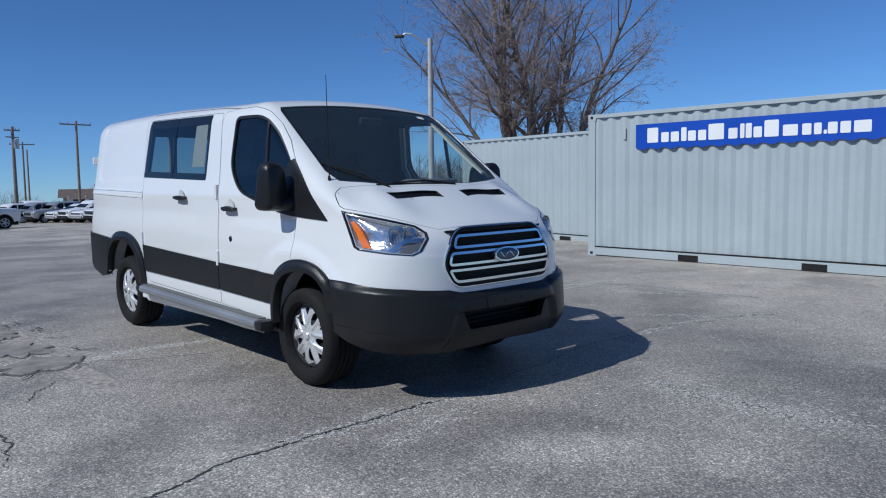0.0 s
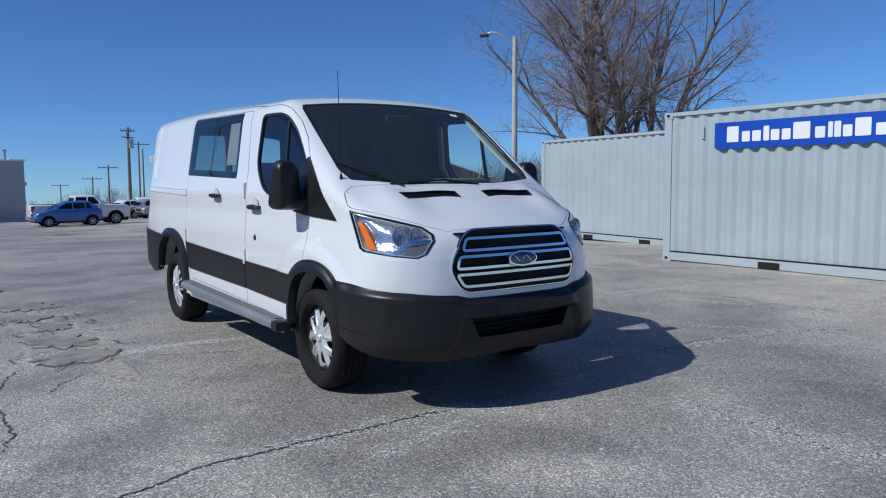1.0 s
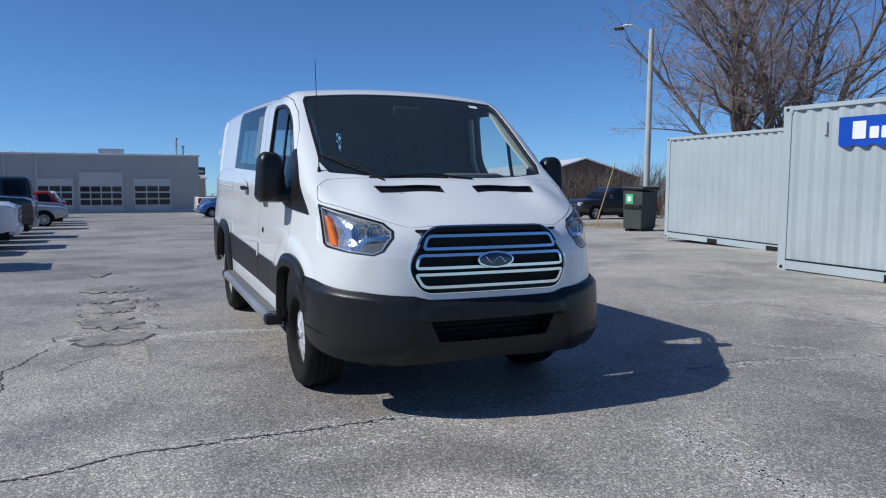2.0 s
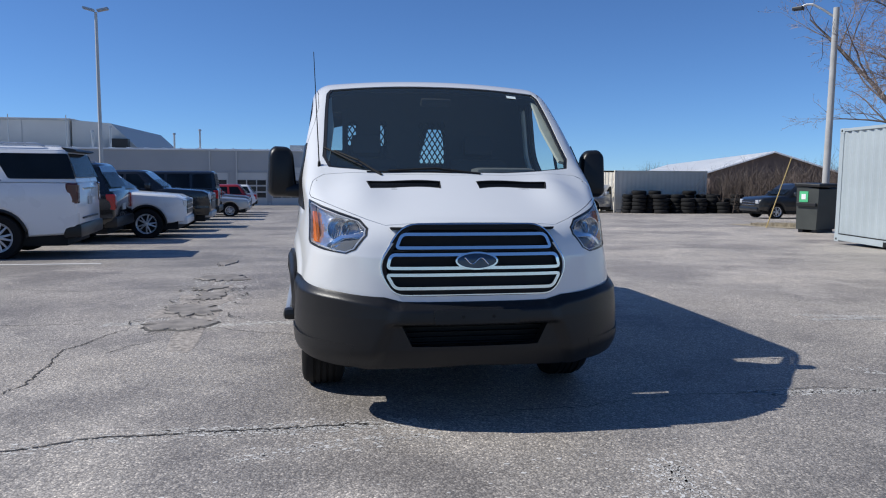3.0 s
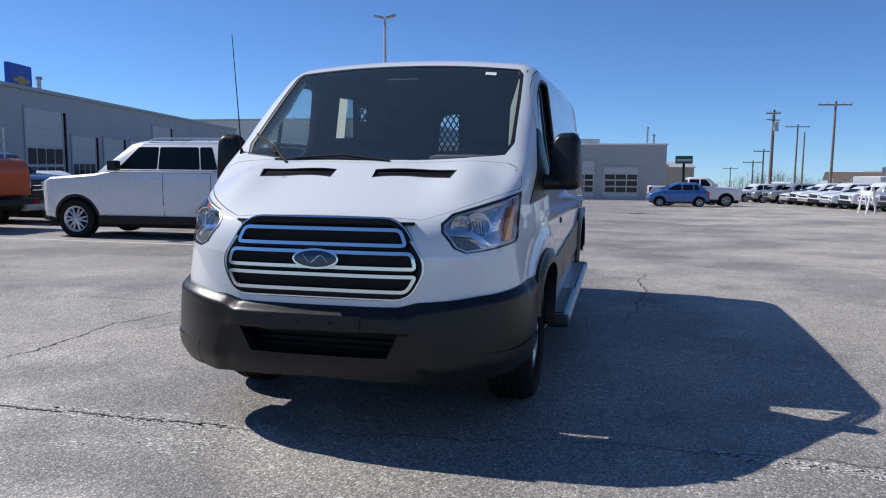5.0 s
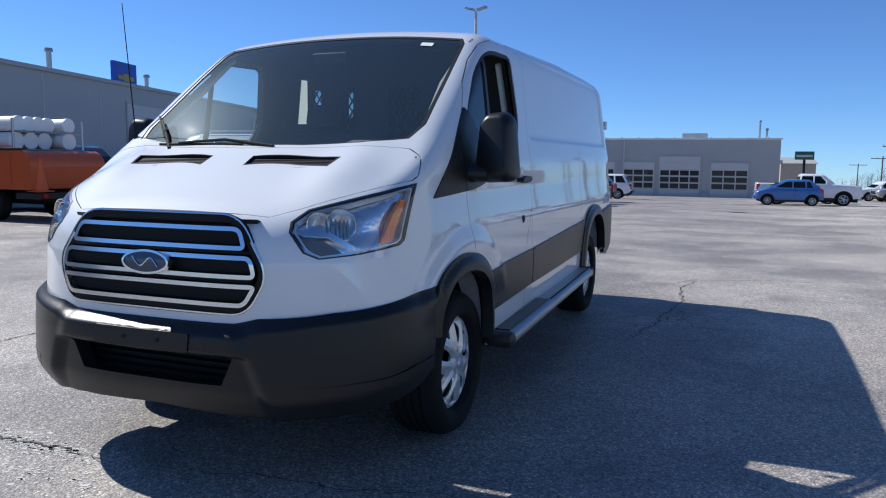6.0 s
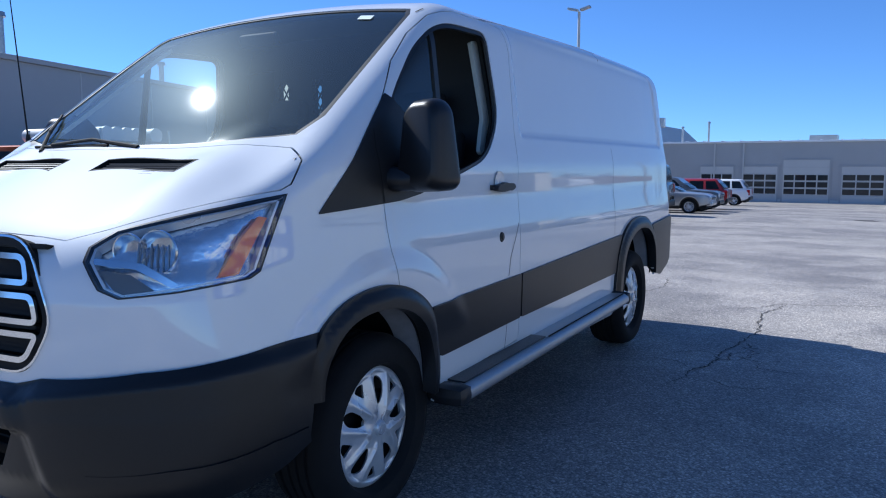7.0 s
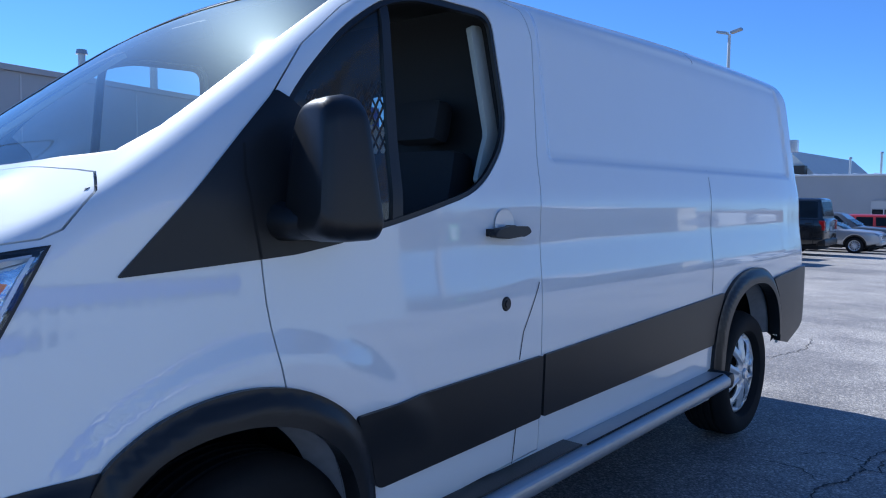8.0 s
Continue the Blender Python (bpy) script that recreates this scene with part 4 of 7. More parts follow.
oval = np.array([(0.118 * math.cos(a), 0.936 + 0.049 * math.sin(a)) for a in np.linspace(0, 2 * math.pi, 49)[:-1]])
badge = front("badge", [oval], [grown(oval, -0.009)], M["chrome"], grille, lift=0.04, thick=0.05, label="chrome oval badge rim", step=0.02)
M["badge"] = surf("dark_blue_enamel", (0.012, 0.03, 0.07), 0.2, spread=0.1, coat=0.6)
front("badge_field", [grown(oval, -0.008)], [], M["badge"], badge, lift=0.036, thick=0.0, step=0.02)
wave = [(y, 0.936 + 0.018 * math.sin(60 * y) - 0.08 * y) for y in np.linspace(-0.066, 0.066, 40)]
part("badge_stroke", tube(bmesh.new(), [(float(nose(np.array([y]), np.array([z]))[0]) + 0.038, y, z) for y, z in wave], 0.0032, 6), M["chrome"], badge, "silver wavy stroke")

# painted corners between the bonnet and the grille
corner = spots([(0.99, 0.34, 1.145), (0.93, 0.50, 1.135), (0.9, 0.56, 1.10), (0.95, 0.52, 1.04), (1.0, 0.455, 1.075), (1.0, 0.42, 1.12)], 0.02)
for loop in (corner, mirrored(corner)):
    panel("nose_corner", [loop], [], M["paint"], body, lift=-0.004, thick=0.0, fine=0.02)

# headlamps
M["bowl"] = surf("satin_reflector", (0.76, 0.78, 0.8), 0.14, 0.85, spread=0.2, size=0.05, fine=28, bump=1.0)
for s in (L, R):
    flip = (lambda loop: loop) if s == L else mirrored
    lamp = panel("headlamp", [flip(lamp_l)], [flip(grown(lamp_l, -0.007))], M["black"], van, lift=0.002, thick=0.07, fine=0.03)
    panel("lamp_trim", [flip(grown(lamp_l, -0.012))], [flip(grown(lamp_l, -0.018))], M["silver"], lamp, lift=-0.006, thick=0.03, fine=0.03, label="bright trim line")
    bowl = M["bowl"]
    panel("lamp_bowl", [flip(lamp_l)], [], bowl, lamp, lift=lambda p: -0.04 + 0.02 * soft_step(1.07, 1.0, p[:, 2]), thick=0.0, fine=0.02)
    lens = panel("lens", [flip(grown(lamp_l, -0.005))], [], M["lens"], lamp, lift=0.004, thick=0.0, fine=0.02)
    lens.visible_shadow = False
    amber = spots([(0.635, 0.89, 1.016), (0.515, 0.9, 1.18), (0.545, 0.895, 1.188), (0.60, 0.88, 1.13), (0.70, 0.868, 1.012)], 0.02)
    panel("amber_reflector", [flip(amber)], [], M["amber"], lamp, lift=-0.012, thick=0.02, fine=0.02)
    for y, z, r in ((0.655, 1.085, 0.05), (0.765, 1.095, 0.06)):
        place = skin(uv_of([(0.85, s * y, z)]))[0][0]
        bm = bmesh.new()
        lathe(bm, [(0.012, -0.05), (r * 0.55, -0.045), (r * 0.85, -0.02), (r, 0.01), (r * 1.06, 0.012), (r * 1.08, 0.004)], 28, Matrix.Translation((place[0] - 0.035, place[1] - s * 0.012, place[2])) @ Euler((0, 0, radians(-90 + s * 14))).to_matrix().to_4x4())
        part("reflector", bm, M["chrome"], lamp, "chrome reflector bowl", smooth=True)
        bm = bmesh.new()
        bmesh.ops.create_uvsphere(bm, u_segments=14, v_segments=8, radius=0.014, matrix=Matrix.Translation((place[0] - 0.04, place[1] - s * 0.01, place[2])))
        part("bulb", bm, M["lens"], lamp, smooth=True)
    for k in range(6):
        q = [skin(uv_of([(0.85, s * (0.70 + 0.026 * k), z)]), -0.026)[0][0] for z in (1.055, 1.135)]
        part("flute", tube(bmesh.new(), [tuple(p) for p in q], 0.0035, 5), M["steel"], lamp)
    low = spots([(0.9, 0.60, 1.045), (0.87, 0.70, 1.03), (0.83, 0.75, 0.985), (0.885, 0.665, 0.975)], 0.02)
    panel("signal_lens", [flip(low)], [], M["dash"], lamp, lift=-0.012, thick=0.02, fine=0.02, label="smoked turn signal lens")
    fin = spots([(0.915, 0.578, 1.06), (0.86, 0.71, 1.045), (0.80, 0.785, 0.99), (0.79, 0.80, 1.0), (0.85, 0.725, 1.062), (0.912, 0.582, 1.078)], 0.02)
    panel("trim_fin", [flip(fin)], [], M["chrome"], lamp, lift=-0.008, thick=0.02, fine=0.02)

# mirrors
for s in (L, R):
    yb = 0.96
    shell = rounded([(0.0, 0.02), (0.03, 0.30), (0.075, 0.345), (0.2, 0.35), (0.245, 0.31), (0.26, 0.03), (0.22, 0.0), (0.05, -0.005)], 0.03, 4)
    shell = [(a * 0.75, b * 0.965) for a, b in shell]
    slim = lambda depth, b: depth * (1 - 0.2 * b / 0.34) if depth > 0 else depth + 0.05 * max(b, 0.0) / 0.34  # thinner towards the top
    bm = bmesh.new()
    rings = []
    for depth, scale in ((0.1, 0.78), (0.09, 0.88), (0.065, 0.955), (0.02, 1.0), (-0.05, 0.99), (-0.066, 0.975), (-0.072, 0.94)):
        rings.append([bm.verts.new((slim(depth, b), s * (0.098 + (a - 0.098) * scale), 0.17 + (b - 0.17) * scale)) for a, b in shell])
    for a, b in zip(rings, rings[1:]):
        for i in range(len(a)):
            bm.faces.new((a[i], a[(i + 1) % len(a)], b[(i + 1) % len(b)], b[i]))
    bm.faces.new(rings[0])
    bm.faces.new(rings[-1][::-1])
    bmesh.ops.recalc_face_normals(bm, faces=bm.faces)
    bmesh.ops.transform(bm, matrix=pose(-0.145, s * (yb + 0.03), 1.245, 0, 0, s * -6), verts=bm.verts)
    mirror = part("door_mirror", bm, M["cladding"], van, "black plastic door mirror", smooth=True)
    bm = bmesh.new()
    prism(bm, [(0.89 * a, b) for a, b in rounded([(0.025, 0.03), (0.042, 0.29), (0.067, 0.315), (0.168, 0.32), (0.185, 0.29), (0.193, 0.04)], 0.03, 4)], -0.0785, -0.074)
    for v in bm.verts:
        v.co.y += 0.05 * v.co.z / 0.34
    bmesh.ops.transform(bm, matrix=pose(-0.145, s * (yb + 0.03), 1.245, 0, 0, s * -6) @ Matrix(((0, 1, 0, 0), (s, 0, 0, 0), (0, 0, 1, 0), (0, 0, 0, 1))), verts=bm.verts)
    part("mirror_glass", bm, M["chrome"], mirror)
    bm = bmesh.new()
    tube(bm, [(-0.06, s * 0.90, 1.30), (-0.06, s * 0.96, 1.29), (-0.07, s * 1.03, 1.285), (-0.08, s * 1.07, 1.29)], [0.055, 0.05, 0.04, 0.04], 12)
    part("mirror_arm", bm, M["cladding"], mirror, smooth=True)


# wheels
def cover_relief(r, a):
    """Dished disc with a raised rim and five double spokes: ridges stand up beside every large opening."""
    off = (a + math.pi / 5) % (2 * math.pi / 5) - math.pi / 5
    reach = soft_step(0.03, 0.08, r) * soft_step(0.208, 0.185, r)
    edge = 0.16 + 0.02 / np.maximum(r, 0.05)
    ridge = np.exp(-(((np.abs(off + 0.0) - edge) / 0.09) ** 2))
    trough = np.exp(-((off / 0.14) ** 2)) + 0.7 * np.exp(-(((np.abs(off) - math.pi / 5) / 0.12) ** 2)) * soft_step(0.11, 0.16, r)
    rim = 0.006 * soft_step(0.19, 0.2, r) * soft_step(0.217, 0.209, r)
    return 0.036 * (1 - (r / 0.217) ** 2) + (0.011 * ridge - 0.009 * trough) * reach + rim


def cover_map(flat):
    r, a = np.hypot(*flat.T), np.arctan2(flat[:, 1], flat[:, 0])
    h = lambda p: cover_relief(np.hypot(p[:, 0], p[:, 1]), np.arctan2(p[:, 1], p[:, 0]))
    e = 0.002
    normal = np.stack([h(flat - (e, 0)) - h(flat + (e, 0)), np.full(len(flat), 2 * e), h(flat - (0, e)) - h(flat + (0, e))], -1)
    normal /= np.linalg.norm(normal, axis=1, keepdims=True)
    return np.stack([flat[:, 0], h(flat), flat[:, 1]], -1), normal


def polar(r, a):
    return (r * math.cos(radians(a)), r * math.sin(radians(a)))


cover_holes = []
for i in range(5):
    a = 72 * i
    cover_holes.append(dense(rounded([polar(0.084, a + 4), polar(0.12, a + 10.5), polar(0.165, a + 9.5), polar(0.182, a + 4), polar(0.182, a - 4), polar(0.165, a - 9.5), polar(0.12, a - 10.5), polar(0.084, a - 4)], 0.012, 3), 0.012))
    cover_holes.append(dense(rounded([polar(0.137, a + 36), polar(0.185, a + 44.5), polar(0.188, a + 36), polar(0.185, a + 27.5)], 0.008, 3), 0.012))
disc = np.array([polar(0.217, 5 * i) for i in range(72)])
cover_grid = np.array([polar(r, a) for r in np.arange(0.008, 0.214, 0.0075) for a in np.arange(0, 360, 3.6 if r > 0.08 else 12)])


def van_wheel():
    wheel = part("wheel", lathe(bmesh.new(), [(0.0, -0.11), (0.19, -0.11), (0.216, -0.03), (0.18, -0.065), (0.0, -0.065)], 32), M["gap"], None, smooth=True)
    outside = [(0.227, -0.04), (0.231, -0.012), (0.247, 0.014), (0.29, 0.028), (0.325, 0.018), (0.343, -0.005), (0.352, -0.03)]
    tread = []
    for a, b in ((-0.045, -0.062), (-0.088, -0.103), (-0.127, -0.142), (-0.168, -0.185)):
        tread += [(0.356, a + 0.004), (0.356, a), (0.347, a - 0.002), (0.347, b + 0.002), (0.356, b), (0.356, b - 0.004)]
    inside_wall = [(0.352, -0.2), (0.343, -0.225), (0.29, -0.25), (0.215, -0.235)]
    part("tyre", lathe(bmesh.new(), [*outside, *tread, *inside_wall], 64), M["rubber"], wheel, "black rubber tyre", smooth=True)
    cover = sheet_of("wheel_cover", [disc], cover_holes, cover_grid, cover_map, 0.006, M["silver"], wheel, 0.012, "silver wheel cover with dark openings")
    cover.location = (0, -0.004, 0)
    part("wheel_cap", lathe(bmesh.new(), [(0.0, 0.046), (0.024, 0.044), (0.03, 0.038), (0.031, 0.025)], 24), M["silver"], wheel, smooth=True)
    return wheel


first_wheel = van_wheel()
for x, s in ((0.0, L), (0.0, R), (-3.3, L), (-3.3, R)):
    m = pose(x, s * 0.935, 0.355, 0, 25 * (x - s), 0 if s > 0 else 180)
    w = first_wheel if (x, s) == (0.0, L) else copy_thing(first_wheel, m)
    w.matrix_basis = m
    w.parent = van
    # the covers sit deeper in the front wheels
    for piece in w.children:
        if piece.name.startswith(("wheel_cover", "wheel_cap")):
            piece.location.y -= 0.024 if x == 0 else 0.0
        if piece.name.startswith("wheel_cover"):
            piece.scale = (1.06, 1.0, 1.06)

# running boards, aerial, wipers, underside
for s in (L, R):
    n = 0.06 / 2.3
    lean = Matrix.Translation((-1.5, 1.03 if s > 0 else -1.012, 0.43)) @ Euler((0, math.atan(n), 0)).to_matrix().to_4x4()
    bm = bmesh.new()
    section = rounded([(-0.085, -0.03), (-0.085, 0.03), (0.05, 0.035), (0.08, 0.02), (0.085, -0.02), (0.06, -0.04), (-0.06, -0.04)], 0.015, 3)
    a = [bm.verts.new((-1.13, s * p, q)) for p, q in section]
    b = [bm.verts.new((1.08, s * p, q)) for p, q in section]
    for i in range(len(a)):
        bm.faces.new((a[i], a[(i + 1) % len(a)], b[(i + 1) % len(b)], b[i]))
    bm.faces.new(a)
    bm.faces.new(b)
    bmesh.ops.recalc_face_normals(bm, faces=bm.faces)
    bmesh.ops.transform(bm, matrix=lean, verts=bm.verts)
    board = part("running_board", bm, M["steel"], van, "grey metal running board")
    pads = ((0.2, 1.07),) if s > 0 else ((-1.1, 1.06),)
    for a, b in pads:
        part("step_pad", box(bmesh.new(), min(a, b), max(a, b), -0.045 if s > 0 else -0.045, 0.045, 0.034, 0.041, 0.003, lean), M["cladding"] if s > 0 else M["dash"], board, "ribbed black step pad")
    for y0 in (-0.055, 0.048):
        part("groove", box(bmesh.new(), -1.1, 0.18 if s > 0 else -1.09, y0, y0 + 0.008, 0.0345, 0.0375, 0.0, lean), M["gap"], board)
    for x0, x1 in ((1.06, 1.17), (-1.2, -1.11)):
        part("end_cap", box(bmesh.new(), x0, x1, -0.09, 0.085, -0.045, 0.038, 0.035, lean), M["black"], board, "black plastic end cap", smooth=True)
    for x in (-0.6, -1.5, -2.4):
        part("bracket", boxed(x - 0.03, x + 0.03, min(s * 0.8, s * 1.0), max(s * 0.8, s * 1.0), 0.40, 0.44), M["gap"], board)
    part("sill", boxed(-2.85, -0.53, min(s * 0.9, s * 0.975), max(s * 0.9, s * 0.975), 0.34, 0.47, 0.01), M["paint"], body)
# underside parts in near-black: the shade below the van is in their colour
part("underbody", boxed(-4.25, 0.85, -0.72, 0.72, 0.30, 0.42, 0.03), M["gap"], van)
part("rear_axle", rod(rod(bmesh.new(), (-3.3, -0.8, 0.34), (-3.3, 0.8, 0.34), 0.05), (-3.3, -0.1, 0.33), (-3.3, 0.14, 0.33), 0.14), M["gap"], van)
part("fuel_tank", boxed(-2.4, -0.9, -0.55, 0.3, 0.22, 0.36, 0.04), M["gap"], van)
part("aerial", tube(tube(bmesh.new(), [(0.22, -0.84, 1.44), (0.255, -0.868, 2.15)], [0.004, 0.0022], 6), [(0.219, -0.839, 1.415), (0.221, -0.841, 1.48)], [0.017, 0.008], 8), M["gap"], van, "thin black aerial")
for y0, y1, xr, tip in ((-0.46, -0.74, 0.40, 0.13), (0.16, -0.42, 0.41, 0.375)):
    over = lambda x, y, up: (x, y, float(roof_line(np.array([x]), np.array([y]))[0]) + up)
    bm = tube(bmesh.new(), [over(xr, y0, 0.0), over((xr + tip) / 2, (y0 + y1) / 2, 0.022), over(tip, y1, 0.012)], [0.009, 0.007, 0.006], 8)
    wiper = part("wiper", bm, M["gap"], van, "black wiper arm and blade")
    p, q = (((0.30, -0.575), (0.07, -0.81)) if y0 < 0 else ((0.405, -0.02), (0.365, -0.55)))
    part("wiper_blade", tube(bmesh.new(), [over(*p, 0.004), over(*q, 0.004)], 0.006, 6), M["gap"], wiper)

# inside: bulkhead with wire window, seats, dashboard, steering wheel
meshes = []
for low_y, high_y in ((-0.61, -0.52), (-0.345, -0.275), (-0.02, 0.21)):
    wires = bmesh.new()
    meshes.append(wires)
    for i in range(-8, 30):
        for k in (1, -1):
            # wires cross the opening at a slant and end at its edges
            y0 = (low_y if k > 0 else high_y) + k * (0.045 * i - 0.2)
            t0 = max(0.0, ((low_y if k > 0 else high_y) - y0) * k / 0.62)
            t1 = min(0.36, ((high_y if k > 0 else low_y) - y0) * k / 0.62)
            if t1 - t0 > 0.02:
                tube(wires, [(-1.18, y0 + k * 0.62 * t, 1.47 + t) for t in (t0, t1)], 0.0055, 4)
bulk_holes = [dense(rounded([(y0, z0), (y1, z0), (y1, z1), (y0 + cut, z1)], 0.012), 0.04) for y0, y1, z0, z1, cut in ((-0.60, -0.535, 1.63, 1.82, 0.0), (-0.335, -0.285, 1.63, 1.80, 0.0), (-0.02, 0.2, 1.49, 1.77, 0.08), (-0.85, -0.645, 1.59, 1.90, 0.0))]
wall_line = dense([(-0.92, 0.5), (0.92, 0.5), (0.95, 1.2), (0.83, 2.0), (0.5, 2.06), (-0.5, 2.06), (-0.83, 2.0), (-0.95, 1.2)], 0.1)
bulkhead = sheet_of("bulkhead", [wall_line], bulk_holes, np.array([(a, b) for a in np.arange(-0.9, 0.9, 0.15) for b in np.arange(0.55, 2.0, 0.15)]), lambda f: (np.stack([np.full(len(f), -1.19), f[:, 0], f[:, 1]], -1), np.tile((1.0, 0, 0), (len(f), 1))), 0.05, M["interior"], van, 0.03, "dark steel bulkhead with wire mesh windows")
for wires in meshes:
    part("wire_mesh", wires, M["black"], bulkhead)
for s in (L, R):
    y = s * 0.46
    bm = boxed(-0.98, -0.46, y - 0.26, y + 0.26, 0.80, 0.96, 0.05)
    seat = part("seat", bm, M["cloth"], van, "charcoal cloth front seat", smooth=True)
    part("seat_back", box(bmesh.new(), -0.07, 0.07, -0.25, 0.25, 0.0, 0.60, 0.06, pose(-0.95, y, 0.93, 0, -12, 0)), M["cloth"], seat, smooth=True)
    part("headrest", box(bmesh.new(), -0.05, 0.05, -0.12, 0.12, 0.63, 0.80, 0.045, pose(-0.95, y, 0.93, 0, -12, 0)), M["cloth"], seat, smooth=True)
    part("seat_base", boxed(-0.94, -0.5, y - 0.2, y + 0.2, 0.45, 0.82, 0.02), M["interior"], seat)
part("cab_floor", boxed(-1.2, 0.5, -0.9, 0.9, 0.44, 0.47), M["interior"], van)
part("load_floor", boxed(-4.3, -1.23, -0.9, 0.9, 0.6, 0.63), M["interior"], van)
bm = bmesh.new()
deck = [(0.36, 1.365), (0.15, 1.385), (-0.1, 1.37), (-0.28, 1.335), (-0.34, 1.25), (-0.3, 1.05), (-0.2, 0.9), (0.36, 0.9)]
prism(bm, rounded(deck, 0.03, 3), -0.86, 0.86)
dash = part("dashboard", bm, M["dash"], van, "grey moulded dashboard")
part("instrument_hood", box(bmesh.new(), -0.36, -0.08, 0.24, 0.68, 1.30, 1.45, 0.05), M["dash"], dash, smooth=True)
part("papers", box(bmesh.new(), -0.13, 0.12, -0.55, 0.5, 0.0, 0.004, 0.0, pose(0.15, -0.05, 1.394, 0, 3, 0)), M["paper"], dash)
bm = bmesh.new()
ring = [(0.2 * math.cos(2 * math.pi * i / 28), 0.2 * math.sin(2 * math.pi * i / 28), 0) for i in range(29)]
tube(bm, ring, 0.016, 8)
for a in (0, 180, 270):
    tube(bm, [(0, 0, -0.01), (0.19 * math.cos(radians(a)), 0.19 * math.sin(radians(a)), 0)], 0.016, 6)
rod(bm, (0, 0, -0.03), (0, 0, 0.02), 0.06, 0.05, 16)
bmesh.ops.transform(bm, matrix=pose(-0.42, 0.46, 1.27, 0, -60, 0), verts=bm.verts)
part("steering_wheel", bm, M["black"], van, smooth=True)
bm = boxed(-0.04, 0.0, -0.11, 0.11, -0.03, 0.03, 0.015, m=pose(-0.38, 0.0, 1.91, 0, 20, 0))
part("inside_mirror", bm, M["gap"], van, smooth=True)
for s in (L, R):
    pillar = [(0.12, s * 0.84, 1.45), (-0.13, s * 0.82, 1.66), (-0.42, s * 0.80, 1.9), (-0.5, s * 0.73, 1.965), (-0.2, s * 0.71, 1.745), (0.12, s * 0.725, 1.49)]
    panel("pillar_trim", [spots(pillar, 0.03)], [], M["liner"], van, lift=-0.046, thick=0.02, fine=0.05, label="pale plastic pillar trim")
    # inner door trim: paler on the left door than on the right
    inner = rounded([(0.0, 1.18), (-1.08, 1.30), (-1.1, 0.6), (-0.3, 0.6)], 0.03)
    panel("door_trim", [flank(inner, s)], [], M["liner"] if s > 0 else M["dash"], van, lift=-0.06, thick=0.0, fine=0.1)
post_trim = rounded([(-0.945, 1.94), (-1.005, 1.95), (-1.045, 1.56), (-0.93, 1.40), (-0.9, 1.42), (-0.985, 1.57)], 0.02)
panel("pillar_trim", [flank(post_trim, L)], [], M["liner"], van, lift=-0.07, thick=0.02, fine=0.05, label="pale plastic pillar trim")
M["sheet"] = surf("thin_white_paper", (0.85, 0.9, 0.88), 0.8, spread=0.04)
nodes, links = M["sheet"].node_tree.nodes, M["sheet"].node_tree.links
through_it, blend = nodes.new("ShaderNodeBsdfTranslucent"), nodes.new("ShaderNodeMixShader")
through_it.inputs[0].default_value, blend.inputs[0].default_value = (0.85, 0.92, 0.9, 1), 0.4
links.new(nodes["Principled BSDF"].outputs[0], blend.inputs[1])
links.new(through_it.outputs[0], blend.inputs[2])
links.new(blend.outputs[0], nodes["Material Output"].inputs[0])
leaflet = flank(rounded([(-1.47, 1.93), (-1.49, 1.58), (-1.72, 1.58), (-1.69, 1.93)], 0.005), R)
panel("price_sheet", [leaflet], [], M["sheet"], van, lift=-0.01, thick=0.0, fine=0.1, label="white price sheet behind the window")


# ---- shipping containers ----
def corrugated(length, z0, z1, period=0.278, depth=0.036):
    """A wall sheet along x, pressed into upright ribs."""
    xs, x = [], 0.0
    while x < length - period * 0.5:
        for f, d in ((0.0, 0.0), (0.25, 0.0), (0.5, depth), (0.75, depth)):
            xs.append((min(x + f * period, length), d))
        x += period
    xs.append((length, 0.0))
    bm = bmesh.new()
    low = [bm.verts.new((x, d, z0)) for x, d in xs]
    high = [bm.verts.new((x, d, z1)) for x, d in xs]
    for i in range(len(xs) - 1):
        bm.faces.new((low[i], low[i + 1], high[i + 1], high[i]))
    return bm


